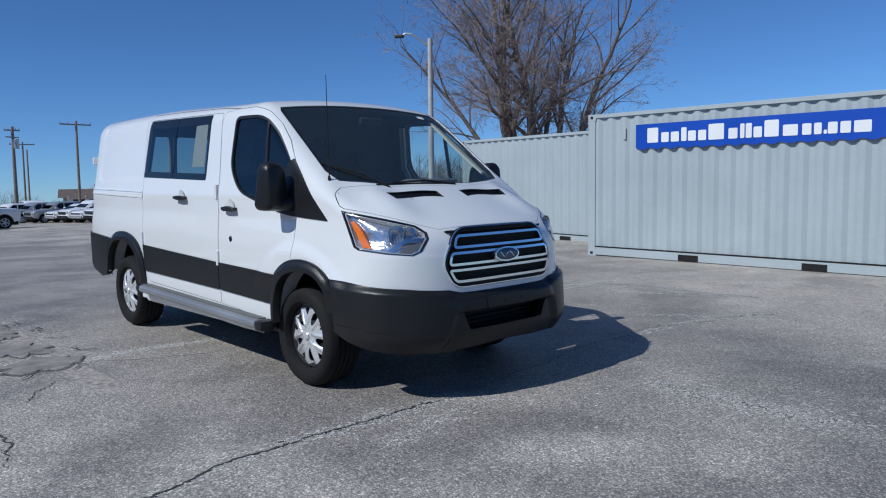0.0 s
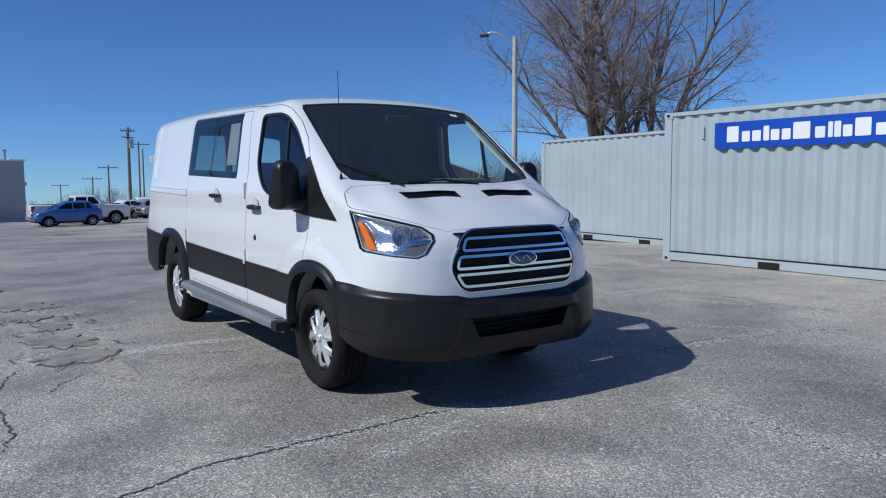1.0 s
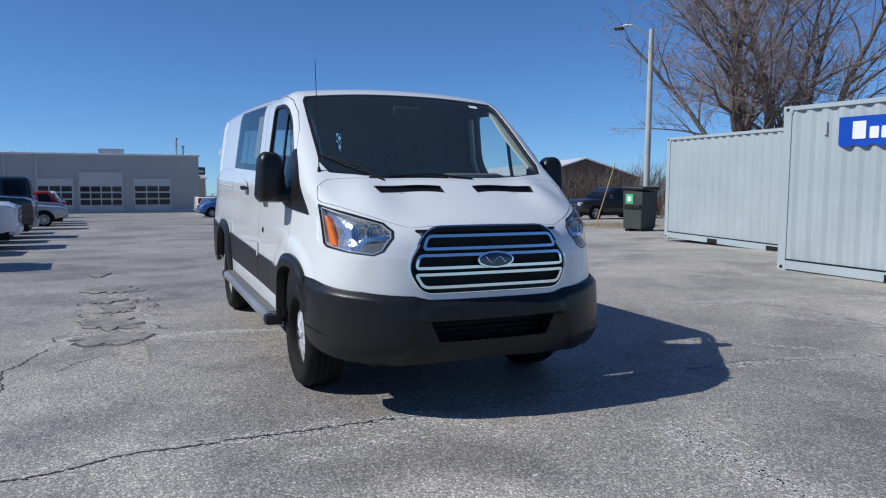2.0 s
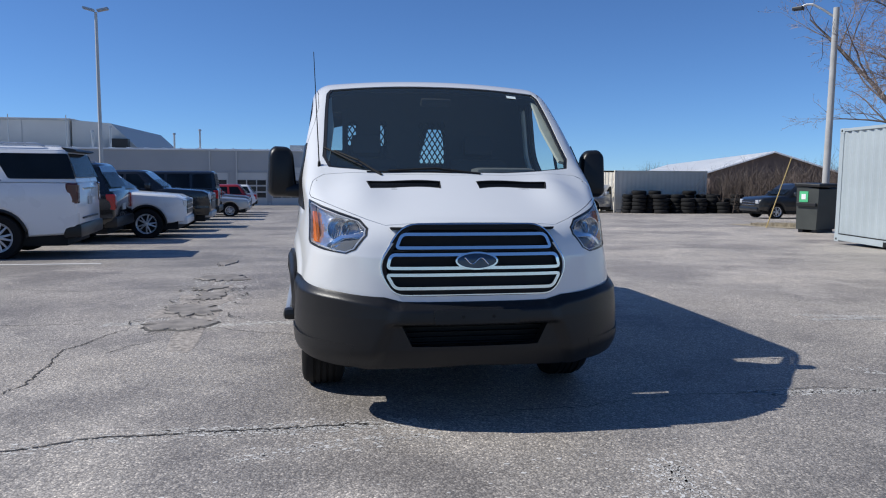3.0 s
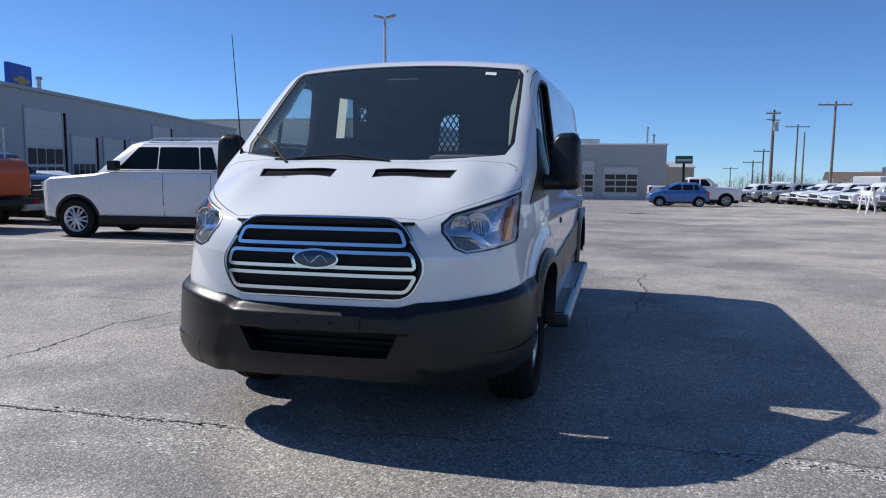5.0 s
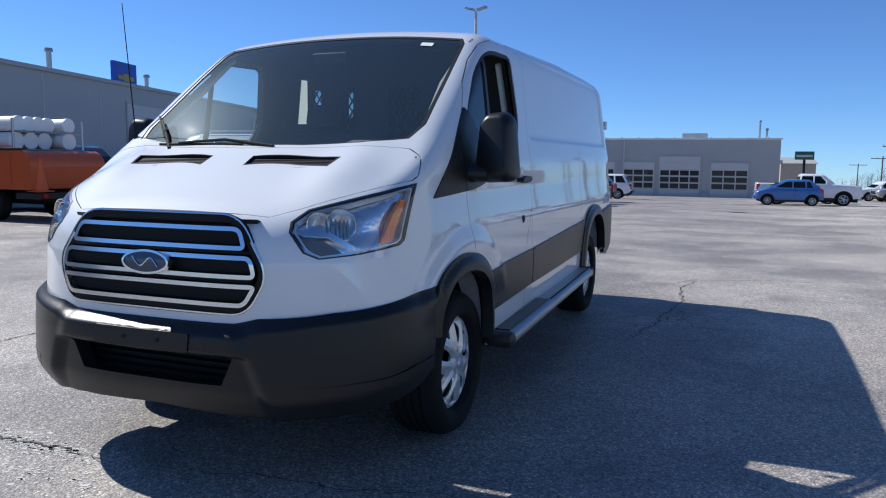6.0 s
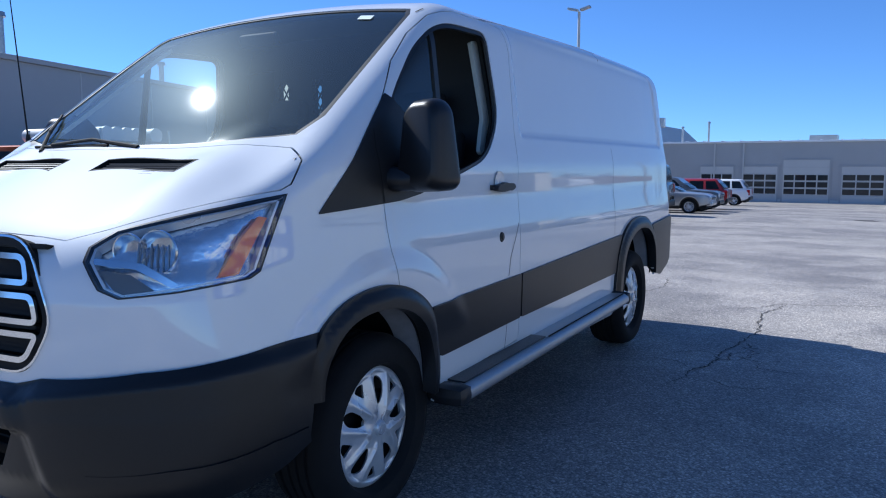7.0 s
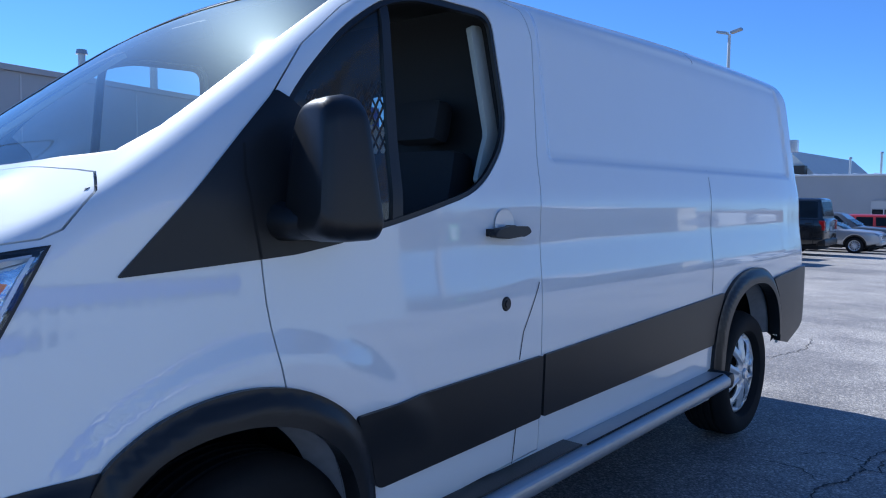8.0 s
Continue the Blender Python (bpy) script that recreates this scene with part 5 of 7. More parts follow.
def container(label, m, paint, dents=(), ribs=0.036):
    """A twenty-foot steel box; its long side lies along x at y = 0, the rest behind it."""
    box_ob = thing("shipping_container", label, "container", at=m)
    ln, wd, ht = 6.06, 2.44, 2.58
    bm = corrugated(ln - 0.3, 0.16, ht - 0.06, 0.278, ribs)
    for v in bm.verts:
        for dx, dz in dents:
            d = math.hypot(v.co.x - dx, v.co.z - dz)
            v.co.y += 0.03 * math.exp(-((d / 0.12) ** 2))
    bmesh.ops.translate(bm, verts=bm.verts, vec=(0.15, 0.02, 0))
    part("side_panel", bm, paint, box_ob)
    bm = corrugated(ln - 0.3, 0.16, ht - 0.06)
    bmesh.ops.translate(bm, verts=bm.verts, vec=(0.15, wd - 0.06, 0))
    part("side_panel", bm, paint, box_ob)
    for x in (0.0, ln - 0.15):
        for y in (0.0, wd - 0.15):
            part("corner_post", boxed(x, x + 0.15, y, y + 0.15, 0.1, ht - 0.1, 0.006), paint, box_ob)
            for z in (0.0, ht - 0.118):
                cast = part("corner_casting", boxed(x - 0.004, x + 0.172, y - 0.004, y + 0.158, z, z + 0.118, 0.008), paint, box_ob)
                part("casting_hole", boxed(x + 0.05, x + 0.11, y - 0.006, y + 0.02, z + 0.035, z + 0.085, 0.004), M["gap"], cast)
    for y in (0.0, wd - 0.1):
        part("top_rail", boxed(0.15, ln - 0.15, y, y + 0.06, ht - 0.07, ht - 0.005, 0.004), paint, box_ob)
        rail = part("bottom_rail", boxed(0.15, ln - 0.15, y, y + 0.05, 0.03, 0.165, 0.004), paint, box_ob)
        part("rail_groove", boxed(0.16, ln - 0.16, y + 0.002, y + 0.03, 0.168, 0.19), M["gap"], rail)
        for x in (1.84, 3.86):
            part("fork_pocket", boxed(x, x + 0.36, y - 0.006, y + 0.06, 0.032, 0.135), M["gap"], rail, "black fork lift pocket")
    bm = corrugated(wd - 0.3, 0.16, ht - 0.06)
    bmesh.ops.transform(bm, matrix=pose(ln - 0.03, 0.15, 0, 0, 0, 90), verts=bm.verts)
    part("end_wall", bm, paint, box_ob)
    for y0, y1 in ((0.15, 1.21), (1.23, 2.29)):
        bm = boxed(0.02, 0.07, y0, y1, 0.14, ht - 0.12, 0.006)
        for k in range(5):
            box(bm, -0.002, 0.03, y0 + 0.06, y1 - 0.06, 0.25 + 0.44 * k, 0.5 + 0.44 * k, 0.008)
        door = part("end_door", bm, paint, box_ob)
        for y in (y0 + 0.25, y1 - 0.25):
            part("lock_bar", rod(bmesh.new(), (-0.02, y, 0.12), (-0.02, y, ht - 0.1), 0.017, n=8), M["steel"], door)
    sheet_bm = bmesh.new()
    n = 44
    lo = [sheet_bm.verts.new((0.1 + (ln - 0.2) * i / n, 0.03, ht - 0.02 - 0.02 * (i % 2))) for i in range(n + 1)]
    hi = [sheet_bm.verts.new((0.1 + (ln - 0.2) * i / n, wd - 0.03, ht - 0.02 - 0.02 * (i % 2))) for i in range(n + 1)]
    for i in range(n):
        sheet_bm.faces.new((lo[i], lo[i + 1], hi[i + 1], hi[i]))
    part("roof_sheet", sheet_bm, paint, box_ob)
    part("floor", boxed(0.1, ln - 0.1, 0.06, wd - 0.1, 0.12, 0.18), M["interior"], box_ob)
    return box_ob


container("pale grey corrugated steel shipping container with a blue banner", pose(-3.87, 7.66, -0.02), M["container"], ((2.25, 0.3), (3.9, 0.3)))
container("pale grey corrugated steel shipping container beside the banner one", pose(-10.6, 11.0, -0.1, 0, 0, -7.5), M["container"])
banner = thing("banner", "blue vinyl banner with white lettering on the container", "banner")
bm = bmesh.new()
wave = [(-2.86 + 4.5 * i / 96, 1.902 + 0.016 * math.cos(2 * math.pi * (4.5 * i / 96) / 0.278)) for i in range(97)]
prism(bm, [(-2.86, 2.32), *wave, (1.64, 2.32)], 7.652, 7.662)
part("cloth", bm, M["banner"], banner)
# Words as plain bars: a tall one for each capital, lower ones for the rest, a dot.
x = -2.63
for word in ((0.24, 0.16, 0.17, 0.11, 0.16, 0.16), (0.30, 0.17, 0.08, 0.11, 0.15), (0.25, 0.25, 0.15, 0.12), (0.05, 0.15, 0.16, 0.26)):
    for i, w in enumerate(word):
        w *= 1.115
        high = 0.25 if i == 0 and w > 0.1 else 0.06 if w < 0.06 else 0.165 + (0.06 if w < 0.125 else 0.0)
        bm = bmesh.new()
        prism(bm, rounded([(x, 2.0), (x + 0.78 * w, 2.0), (x + 0.78 * w, 2.0 + high), (x, 2.0 + high)], 0.02, 3), 7.645, 7.653)
        part("letter_bar", bm, M["white"], banner)
        x += w
bracket = tagged(part("lock_box", boxed(-3.12, -3.07, 7.655, 7.68, 2.08, 2.28, 0.008), M["container"]), "small grey steel bracket on the container", "bracket")

# ---- yard clutter beyond the containers ----
M["bin"] = surf("dark_grey_bin_plastic", (0.045, 0.05, 0.045), 0.5, spread=0.25, size=0.4, fine=40, bump=0.1)
dump = thing("dumpster", "dark grey plastic dumpster with a green sticker on asphalt", "dumpster", at=pose(-15.5, 14.05, ground_z(-15.5), 0, 0, 22))
part("bin_body", prism(bmesh.new(), rounded([(-0.32, 0.1), (0.32, 0.1), (0.36, 1.32), (-0.36, 1.4)], 0.03), -0.48, 0.48), M["bin"], dump)
part("bin_lid", box(bmesh.new(), -0.41, 0.41, -0.54, 0.54, 0, 0.1, 0.03, pose(0, 0, 1.38, 0, 2, 0)), M["black"], dump)
part("lid_hinge", rod(bmesh.new(), (0.39, -0.5, 1.4), (0.39, 0.5, 1.4), 0.03, n=8), M["black"], dump)
part("fork_sleeve", boxed(-0.31, 0.31, -0.56, -0.47, 0.8, 0.9, 0.01), M["black"], dump)
part("sticker", boxed(-0.25, 0.03, -0.495, -0.484, 0.92, 1.24), M["sign_green"], dump, "green and white sticker")
part("sticker_mark", boxed(-0.18, -0.04, -0.502, -0.496, 1.0, 1.16), M["white"], dump)
for x in (-0.22, 0.22):
    part("foot", boxed(x - 0.08, x + 0.08, -0.4, 0.4, 0, 0.1), M["black"], dump)
lamp_post = thing("street_lamp", "pale weathered wooden pole with a curved lamp arm", "street lamp", at=pose(-15.9, 14.6, ground_z(-15.9)))
part("post", rod(bmesh.new(), (0, 0, -0.3), (0.05, 0.0, 6.75), 0.115, 0.085, 14), M["palepole"], lamp_post, smooth=True)
part("arm", tube(bmesh.new(), [(0.0, -0.06, 6.5), (-0.26, -0.22, 6.74), (-0.52, -0.38, 6.94), (-0.7, -0.49, 6.97), (-0.82, -0.57, 6.91)], 0.035, 8), M["steel"], lamp_post, "grey metal lamp arm")
part("lamp_head", box(bmesh.new(), -0.16, 0.16, -0.1, 0.1, -0.05, 0.06, 0.03, pose(-0.9, -0.62, 6.88, 0, 0, 34)), M["black"], lamp_post)
part("wire", tube(bmesh.new(), [(-0.15, -0.1, 6.4), (-0.28, -0.17, 5.9), (-0.25, -0.16, 5.4), (-0.3, -0.18, 5.2)], 0.008, 5), M["black"], lamp_post)
stake = tagged(part("stake", rod(bmesh.new(), (-18.6, 14.4, ground_z(-18.6) - 0.1), (-18.2, 14.98, 2.0), 0.022, 0.02, 6), M["wood"]), "leaning pale yellow wooden stake in dry grass", "stake")


def scatter_blades(name, centre, radii, count, height, material, label, category, spread=0.25):
    """Many thin upright blades in one object, such as dry grass or brush stems."""
    rng = np.random.default_rng(len(name) + count)
    a, r = rng.uniform(0, 2 * math.pi, count), np.sqrt(rng.uniform(0, 1, count))
    px, py = centre[0] + radii[0] * r * np.cos(a), centre[1] + radii[1] * r * np.sin(a)
    verts, faces = [], []
    for i in range(count):
        z = ground_z(px[i])
        h = height * rng.uniform(0.4, 1.0)
        t, w = rng.uniform(0, math.pi), 0.006 + 0.012 * h
        lx, ly = rng.normal(0, spread * h, 2)
        base = len(verts)
        c, s = w * math.cos(t), w * math.sin(t)
        verts += [(px[i] - c, py[i] - s, z), (px[i] + c, py[i] + s, z), (px[i] + lx, py[i] + ly, z + h)]
        faces.append((base, base + 1, base + 2))
    me = bpy.data.meshes.new(name)
    me.from_pydata(verts, [], faces)
    return tagged(link(name, me, material), label, category, kind="stuff")


scatter_blades("dry_grass", (-19.6, 16.3), (1.8, 1.5), 3800, 0.13, M["grass"], "dry yellow grass tufts at the lot's edge", "grass")
verge = sheet("verge", [-21.5, -20.3, -19.2, -17.6], [14.6, 15.6, 16.8, 18.0], lambda x, y: ground_z(x) + 0.006 + 0.01 * math.sin(x * 3 + y * 2) ** 2, M["grass"], "strip of dry grass at the edge of the lot", "ground")
bar = thing("barricade", "white folding barricade standing on the lot", "barricade", at=pose(-37.4, 13.3, ground_z(-37.4), 0, 0, 30))
for s in (-1, 1):
    for x in (-0.25, 0.25):
        part("leg", tube(bmesh.new(), [(x, s * 0.3, 0), (x, s * 0.03, 1.35)], 0.05, 6), M["white"], bar)
    part("board", box(bmesh.new(), -0.35, 0.35, -0.02, 0.02, 0.9, 1.15, 0.005, pose(0, s * 0.12, 0)), M["white"], bar)

M["cream"] = surf("cream_container_paint", (0.66, 0.61, 0.51), 0.55, spread=0.1, size=0.9)
container("cream white steel shipping container behind stacked tyres", pose(-38.6, 17.1, ground_z(-38.6), 0, 0, 90), M["cream"], ribs=0.012)


def tyre_stack(m, count, r, h, lean):
    """Worn tyres lying on one another."""
    pile = thing("tyre_stack", "stack of worn black tyres beside the cream container", "tyres", group="stacked tyres", at=m)
    rng = random.Random(round(r * 1000) + count)
    for i in range(count):
        ring = [(r * 0.6, -h * 0.5), (r * 0.72, -h * 0.52), (r * 0.95, -h * 0.42), (r, -h * 0.25), (r, h * 0.25), (r * 0.95, h * 0.42), (r * 0.72, h * 0.52), (r * 0.6, h * 0.5)]
        bm = lathe(bmesh.new(), ring, 20, pose(rng.uniform(-1, 1) * 0.05 + lean * i * 0.02, rng.uniform(-1, 1) * 0.05, h * (i + 0.5), 90 + rng.uniform(-1, 1), 0, 0))
        part("tyre", bm, M["rubber"], pile, smooth=True)
    return pile


heights = ((5, 6, 6, 5, 5, 6, 5, 5, 4, 4, 3), (6, 5, 4, 5, 4, 4, 5, 4, 5, 3, 4), (0, 5, 0, 4, 4, 0, 3, 4, 3, 4, 0))
for row, counts in enumerate(heights):
    for i, many in enumerate(counts):
        if many:
            x, y = -37.95 + 0.8 * row + 0.1 * math.sin(5.0 * i), 17.75 + 0.79 * i + 0.3 * row
            tyre_stack(pose(x, y, ground_z(x), 0, 0, 40 * i), many, 0.37 + 0.04 * ((i + row) % 2), 0.225, (-1, 0, 1)[(i + row) % 3])


# ---- trees ----
def bare_tree(name, base, stems, seed, label):
    """A leafless tree: stems bear limbs, limbs bear boughs, and these a haze of twigs."""
    rng = random.Random(seed)
    tree = thing(name, label, "tree", at=Matrix.Translation(base))
    wood, hair = ([], []), ([], [])

    def segment(store_at, p, q, r0, r1, n):
        verts, faces = store_at
        way = (q - p).normalized()
        side = way.cross(Vector((0.31, 0.17, 0.93))).normalized()
        start = len(verts)
        up = side.cross(way)
        if n == 2:
            a = rng.uniform(0, math.pi)
            side = math.cos(a) * side + math.sin(a) * up
            verts.extend((p - side * r0, p + side * r0, q + side * r1, q - side * r1))
            faces.append((start, start + 1, start + 2, start + 3))
            return
        for c, r in ((p, r0), (q, r1)):
            for j in range(n):
                a = 2 * math.pi * j / n
                verts.append(c + r * (math.cos(a) * side + math.sin(a) * up))
        for j in range(n):
            faces.append((start + j, start + (j + 1) % n, start + n + (j + 1) % n, start + n + j))

    # for each level: length of a step, wobble, pull upwards, where its branches begin, branches a step, sides of the bar
    LEVELS = ((0.5, 0.055, 0.02, 0.2, 0.95, 9), (0.34, 0.10, 0.03, 0.28, 1.1, 6), (0.22, 0.14, 0.01, 0.2, 1.3, 3), (0.15, 0.18, -0.01, 0.1, 1.8, 2), (0.12, 0.2, 0.0, 2.0, 0.0, 2))

    def limb(p, way, length, r, level):
        step, wobble, pull, begin, many, sides = LEVELS[level]
        n = max(2, round(length / step))
        out = Vector((way.x, way.y, 0))
        for i in range(n):
            f = (i + 1) / n
            # stems and limbs bend outwards near their ends, and low limbs sag a little
            sag = -0.05 * f if level in (1, 2) and p.z < 5.0 else 0.0
            way = (way + Vector((rng.gauss(0, 1), rng.gauss(0, 1), rng.gauss(0, 0.8))) * wobble + Vector((0, 0, pull + sag)) + out * ((0.075 if level else 0.05) * f if level < 2 else 0.0)).normalized()
            q = p + way * (length / n)
            r1 = max(r * (1 - 0.82 * f), 0.0042)
            segment(wood if level < 2 else hair, p, q, max(r * (1 - 0.82 * i / n), 0.0046), r1, sides)
            if f > begin:
                for _ in range(int(many + rng.random())):
                    turn = Vector((rng.gauss(0, 1), rng.gauss(0, 1), rng.gauss(0.15, 0.6)))
                    turn = (turn - way * turn.dot(way)).normalized()
                    spread_by = rng.uniform(0.55, 1.05) if level else rng.uniform(0.65, 1.2)
                    share = (rng.uniform(0.35, 0.52), rng.uniform(0.3, 0.5), rng.uniform(0.34, 0.55), rng.uniform(0.4, 0.6))[level] * (1.15 - 0.55 * f)
                    limb(q, (way + turn * spread_by).normalized(), length * share, max(r1 * rng.uniform(0.4, 0.62), 0.0048), level + 1)
            p = q

    # across and depth are counted along and beside the row of stems
    across, deep = Vector((0.76, 0.65, 0)), Vector((-0.65, 0.76, 0))
    for e, d, lean_e, lean_d, length, r in stems:
        limb(across * e + deep * d + Vector((0, 0, -0.2)), (across * lean_e + deep * lean_d + Vector((0, 0, 1))).normalized(), length, r, 0)
    for part_name, (verts, faces), mat_key in (("trunk", wood, "bark"), ("crown", hair, "twig")):
        me = bpy.data.meshes.new(part_name)
        me.from_pydata([tuple(v) for v in verts], [], faces)
        me.polygons.foreach_set("use_smooth", [True] * len(faces))
        ob = link(part_name, me, M[mat_key], tree)
        if part_name == "crown":
            tagged(ob, "haze of thin bare twigs", kind="stuff")
    return tree


STEMS = [(-0.5, 0.0, -0.46, 0.1, 8.8, 0.15), (-0.4, 0.2, -0.12, -0.1, 10.5, 0.21), (-0.12, -0.2, -0.03, 0.1, 11.0, 0.22), (0.3, 0.0, 0.05, -0.1, 11.0, 0.24), (0.45, 0.3, 0.2, 0.15, 10.0, 0.18), (0.85, -0.1, 0.44, -0.05, 9.4, 0.19), (0.2, 0.4, 0.1, 0.36, 9.0, 0.16), (-0.2, -0.4, -0.12, -0.34, 9.0, 0.16)]
bare_tree("tree", (-15.6, 19.6, ground_z(-15.6)), STEMS, 4, "large bare silver maple with many grey-brown stems")


def far_brush(name, x0, y0, x1, y1, height, count, label, seed):
    """A far belt of bare trees: many upright stems with crowded side twigs, as one mass."""
    rng = random.Random(seed)
    verts, faces = [], []
    for i in range(count):
        t = rng.random()
        x, y = x0 + (x1 - x0) * t + rng.gauss(0, 1.2), y0 + (y1 - y0) * t + rng.gauss(0, 1.2)
        z, h = ground_z(x), height * rng.uniform(0.45, 1.0) * (0.75 + 0.25 * math.sin(t * 23 + seed))
        for k in range(15):
            a, f = rng.uniform(0, 6.28), rng.uniform(0.05, 0.75)
            if k == 0:
                p, q, w = Vector((x, y, z)), Vector((x + rng.gauss(0, 0.3), y + rng.gauss(0, 0.3), z + h)), 0.012 * h
            else:
                p = Vector((x, y, z + h * f))
                q = p + Vector((math.cos(a) * 0.22 * h, math.sin(a) * 0.22 * h, rng.uniform(0.15, 0.35) * h))
                w = 0.006 * h
            side = Vector((rng.gauss(0, 1), rng.gauss(0, 1), 0.01)).normalized() * w * 0.75
            b = len(verts)
            verts += [tuple(p - side), tuple(p + side), tuple(q)]
            faces.append((b, b + 1, b + 2))
    me = bpy.data.meshes.new(name)
    me.from_pydata(verts, [], faces)
    return tagged(link(name, me, M["brush"]), label, "trees", kind="stuff")


far_brush("brush", -40.5, 24.8, -33.4, 27.9, 3.5, 1500, "bare brown brush before the barn gable", 2)
far_brush("brush", -16, 24, -34, 30, 4.4, 600, "bare brown brush behind the containers", 7)
far_brush("brush", -12, 21.5, -3, 22.5, 3.6, 260, "bare twiggy shrubs at the foot of the maple", 3)
far_brush("treeline", -70, 75, -190, 70, 9.0, 700, "far line of bare brown trees", 5)
far_brush("treeline", -150, 60, -210, -20, 7.0, 700, "far line of bare brown trees along the road", 6)


# ---- parked vehicles ----
def wheel_for(r, w, style):
    """Tyre, rim and spokes; the outer face looks along +y."""
    wheel = part("wheel", lathe(bmesh.new(), [(0.0, -0.07), (r * 0.6, -0.07), (r * 0.62, -0.02)], 20), M["gap"], None, smooth=True)
    part("tyre", lathe(bmesh.new(), [(r * 0.64, -0.01), (r * 0.8, 0.012), (r * 0.95, 0.0), (r, -0.03), (r, -w + 0.03), (r * 0.95, -w), (r * 0.64, -w)], 28), M["rubber"], wheel, smooth=True)
    rim = part("rim", lathe(bmesh.new(), [(r * 0.55, -0.05), (r * 0.6, -0.012), (r * 0.655, 0.002), (r * 0.66, -0.01)], 28), M["silver"], wheel, "silver alloy rim", smooth=True)
    for i in range(style):
        for k in (-1, 1):
            a = 2 * math.pi * i / style + k * 0.16
            b = 2 * math.pi * i / style + k * 0.22
            tube_bm = tube(bmesh.new(), [(r * 0.1 * math.cos(a), -0.012, r * 0.1 * math.sin(a)), (r * 0.62 * math.cos(b), -0.018, r * 0.62 * math.sin(b))], [r * 0.06, r * 0.045], 6)
            part("spoke", tube_bm, M["silver"], rim)
    part("hub_cap", lathe(bmesh.new(), [(0.0, 0.004), (r * 0.12, 0.0), (r * 0.16, -0.02)], 14), M["silver"], wheel, smooth=True)
    return wheel


def vehicle(name, label, category, m, paint, spec, group=""):
    """A road vehicle from its measures: x runs from the front axle towards the nose, z from the ground."""
    wb, fo, ro, w = spec["wb"], spec["fo"], spec["ro"], spec["w"]
    belt, roof, hoodz, sill = spec["belt"], spec["roof"], spec["hood"], spec.get("sill", 0.34)
    r = spec["r"]
    car = thing(name, label, category, group, at=m)
    tail, nose_x = -wb - ro, fo
    cowl = spec["cowl"]
    deck = spec.get("deck", belt)
    arch_r = r + 0.085

    def opening(x):
        return [(x + arch_r * math.cos(radians(a)), max(sill, r + arch_r * math.sin(radians(a)))) for a in range(0, 181, 15)]

    top = [(nose_x - 0.06, 0.42), (nose_x, 0.6), (nose_x - 0.015, hoodz - 0.28), (nose_x - 0.09, hoodz - 0.1), (nose_x - 0.28, hoodz - 0.02), (cowl, hoodz + 0.06), (cowl - 0.25, belt)]
    top += [*([(spec["cab_end"], belt), (spec["cab_end"] - 0.02, deck)] if deck != belt else []), (tail + 0.05, deck), (tail, deck - 0.1), (tail, 0.62), (tail + 0.07, 0.44)]
    under = [*opening(-wb)[::-1], *opening(0.0)[::-1]]
    under = [(x, z) for x, z in under]
    loop = np.array(top + under)
    waist = belt - 0.3

    def side_y(x, z):
        """Half the body's width: it bulges below the belt, tucks in towards the sill and narrows to the nose."""
        y = w * (1 - 0.06 * np.maximum(0.0, (x - 0.3) / fo) ** 2 - 0.2 * np.clip(x / fo, 0.0, 1.0) ** 7 - 0.03 * np.maximum(0.0, (tail + 0.5 - x) / 0.5) ** 2)
        y = y - 0.055 * np.maximum(0.0, (waist - z) / (waist - sill)) ** 2 - 0.05 * np.maximum(0.0, (z - waist) / (belt - waist)) ** 2
        return y + 0.014 * np.exp(-(((z - sill - 0.24) / 0.05) ** 2))

    def side_of(s):
        def to_place(flat):
            x, z = flat.T
            normal = np.stack([(side_y(x - 0.01, z) - side_y(x + 0.01, z)) / 0.02, np.full(len(x), 1.0), (side_y(x, z - 0.01) - side_y(x, z + 0.01)) / 0.02], -1)
            normal /= np.linalg.norm(normal, axis=1, keepdims=True)
            return np.stack([x, s * side_y(x, z), z], -1), normal * (1, s, 1)

        return to_place

    bm = bmesh.new()
    rings = []
    for s, drop, inset in ((-1, 0.0, 0.05), (-1, 0.02, 0.015), (-1, 0.07, 0.0), (1, 0.07, 0.0), (1, 0.02, 0.015), (1, 0.0, 0.05)):
        ring = grown(loop, -inset)
        ring[:, 1] = np.maximum(ring[:, 1], 0.3)
        rings.append([bm.verts.new((p[0], s * (float(side_y(p[0], p[1])) - drop), p[1])) for p in ring])
    for a, b in zip(rings, rings[1:]):
        for i in range(len(a)):
            bm.faces.new((a[i], a[(i + 1) % len(a)], b[(i + 1) % len(b)], b[i]))
    bmesh.ops.recalc_face_normals(bm, faces=bm.faces)
    body_ob = part("body", bm, M[paint], car, smooth=True)
    rim_line = grown(loop, -0.05)
    rim_line[:, 1] = np.maximum(rim_line[:, 1], 0.3)
    spread = np.array([(x, z) for x in np.arange(tail, nose_x, 0.2) for z in np.arange(0.35, belt, 0.09)])
    for s in (-1, 1):
        sheet_of("side_panel", [dense(rim_line, 0.12)], [], spread, side_of(s), 0.06, M[paint], body_ob, 0.0)
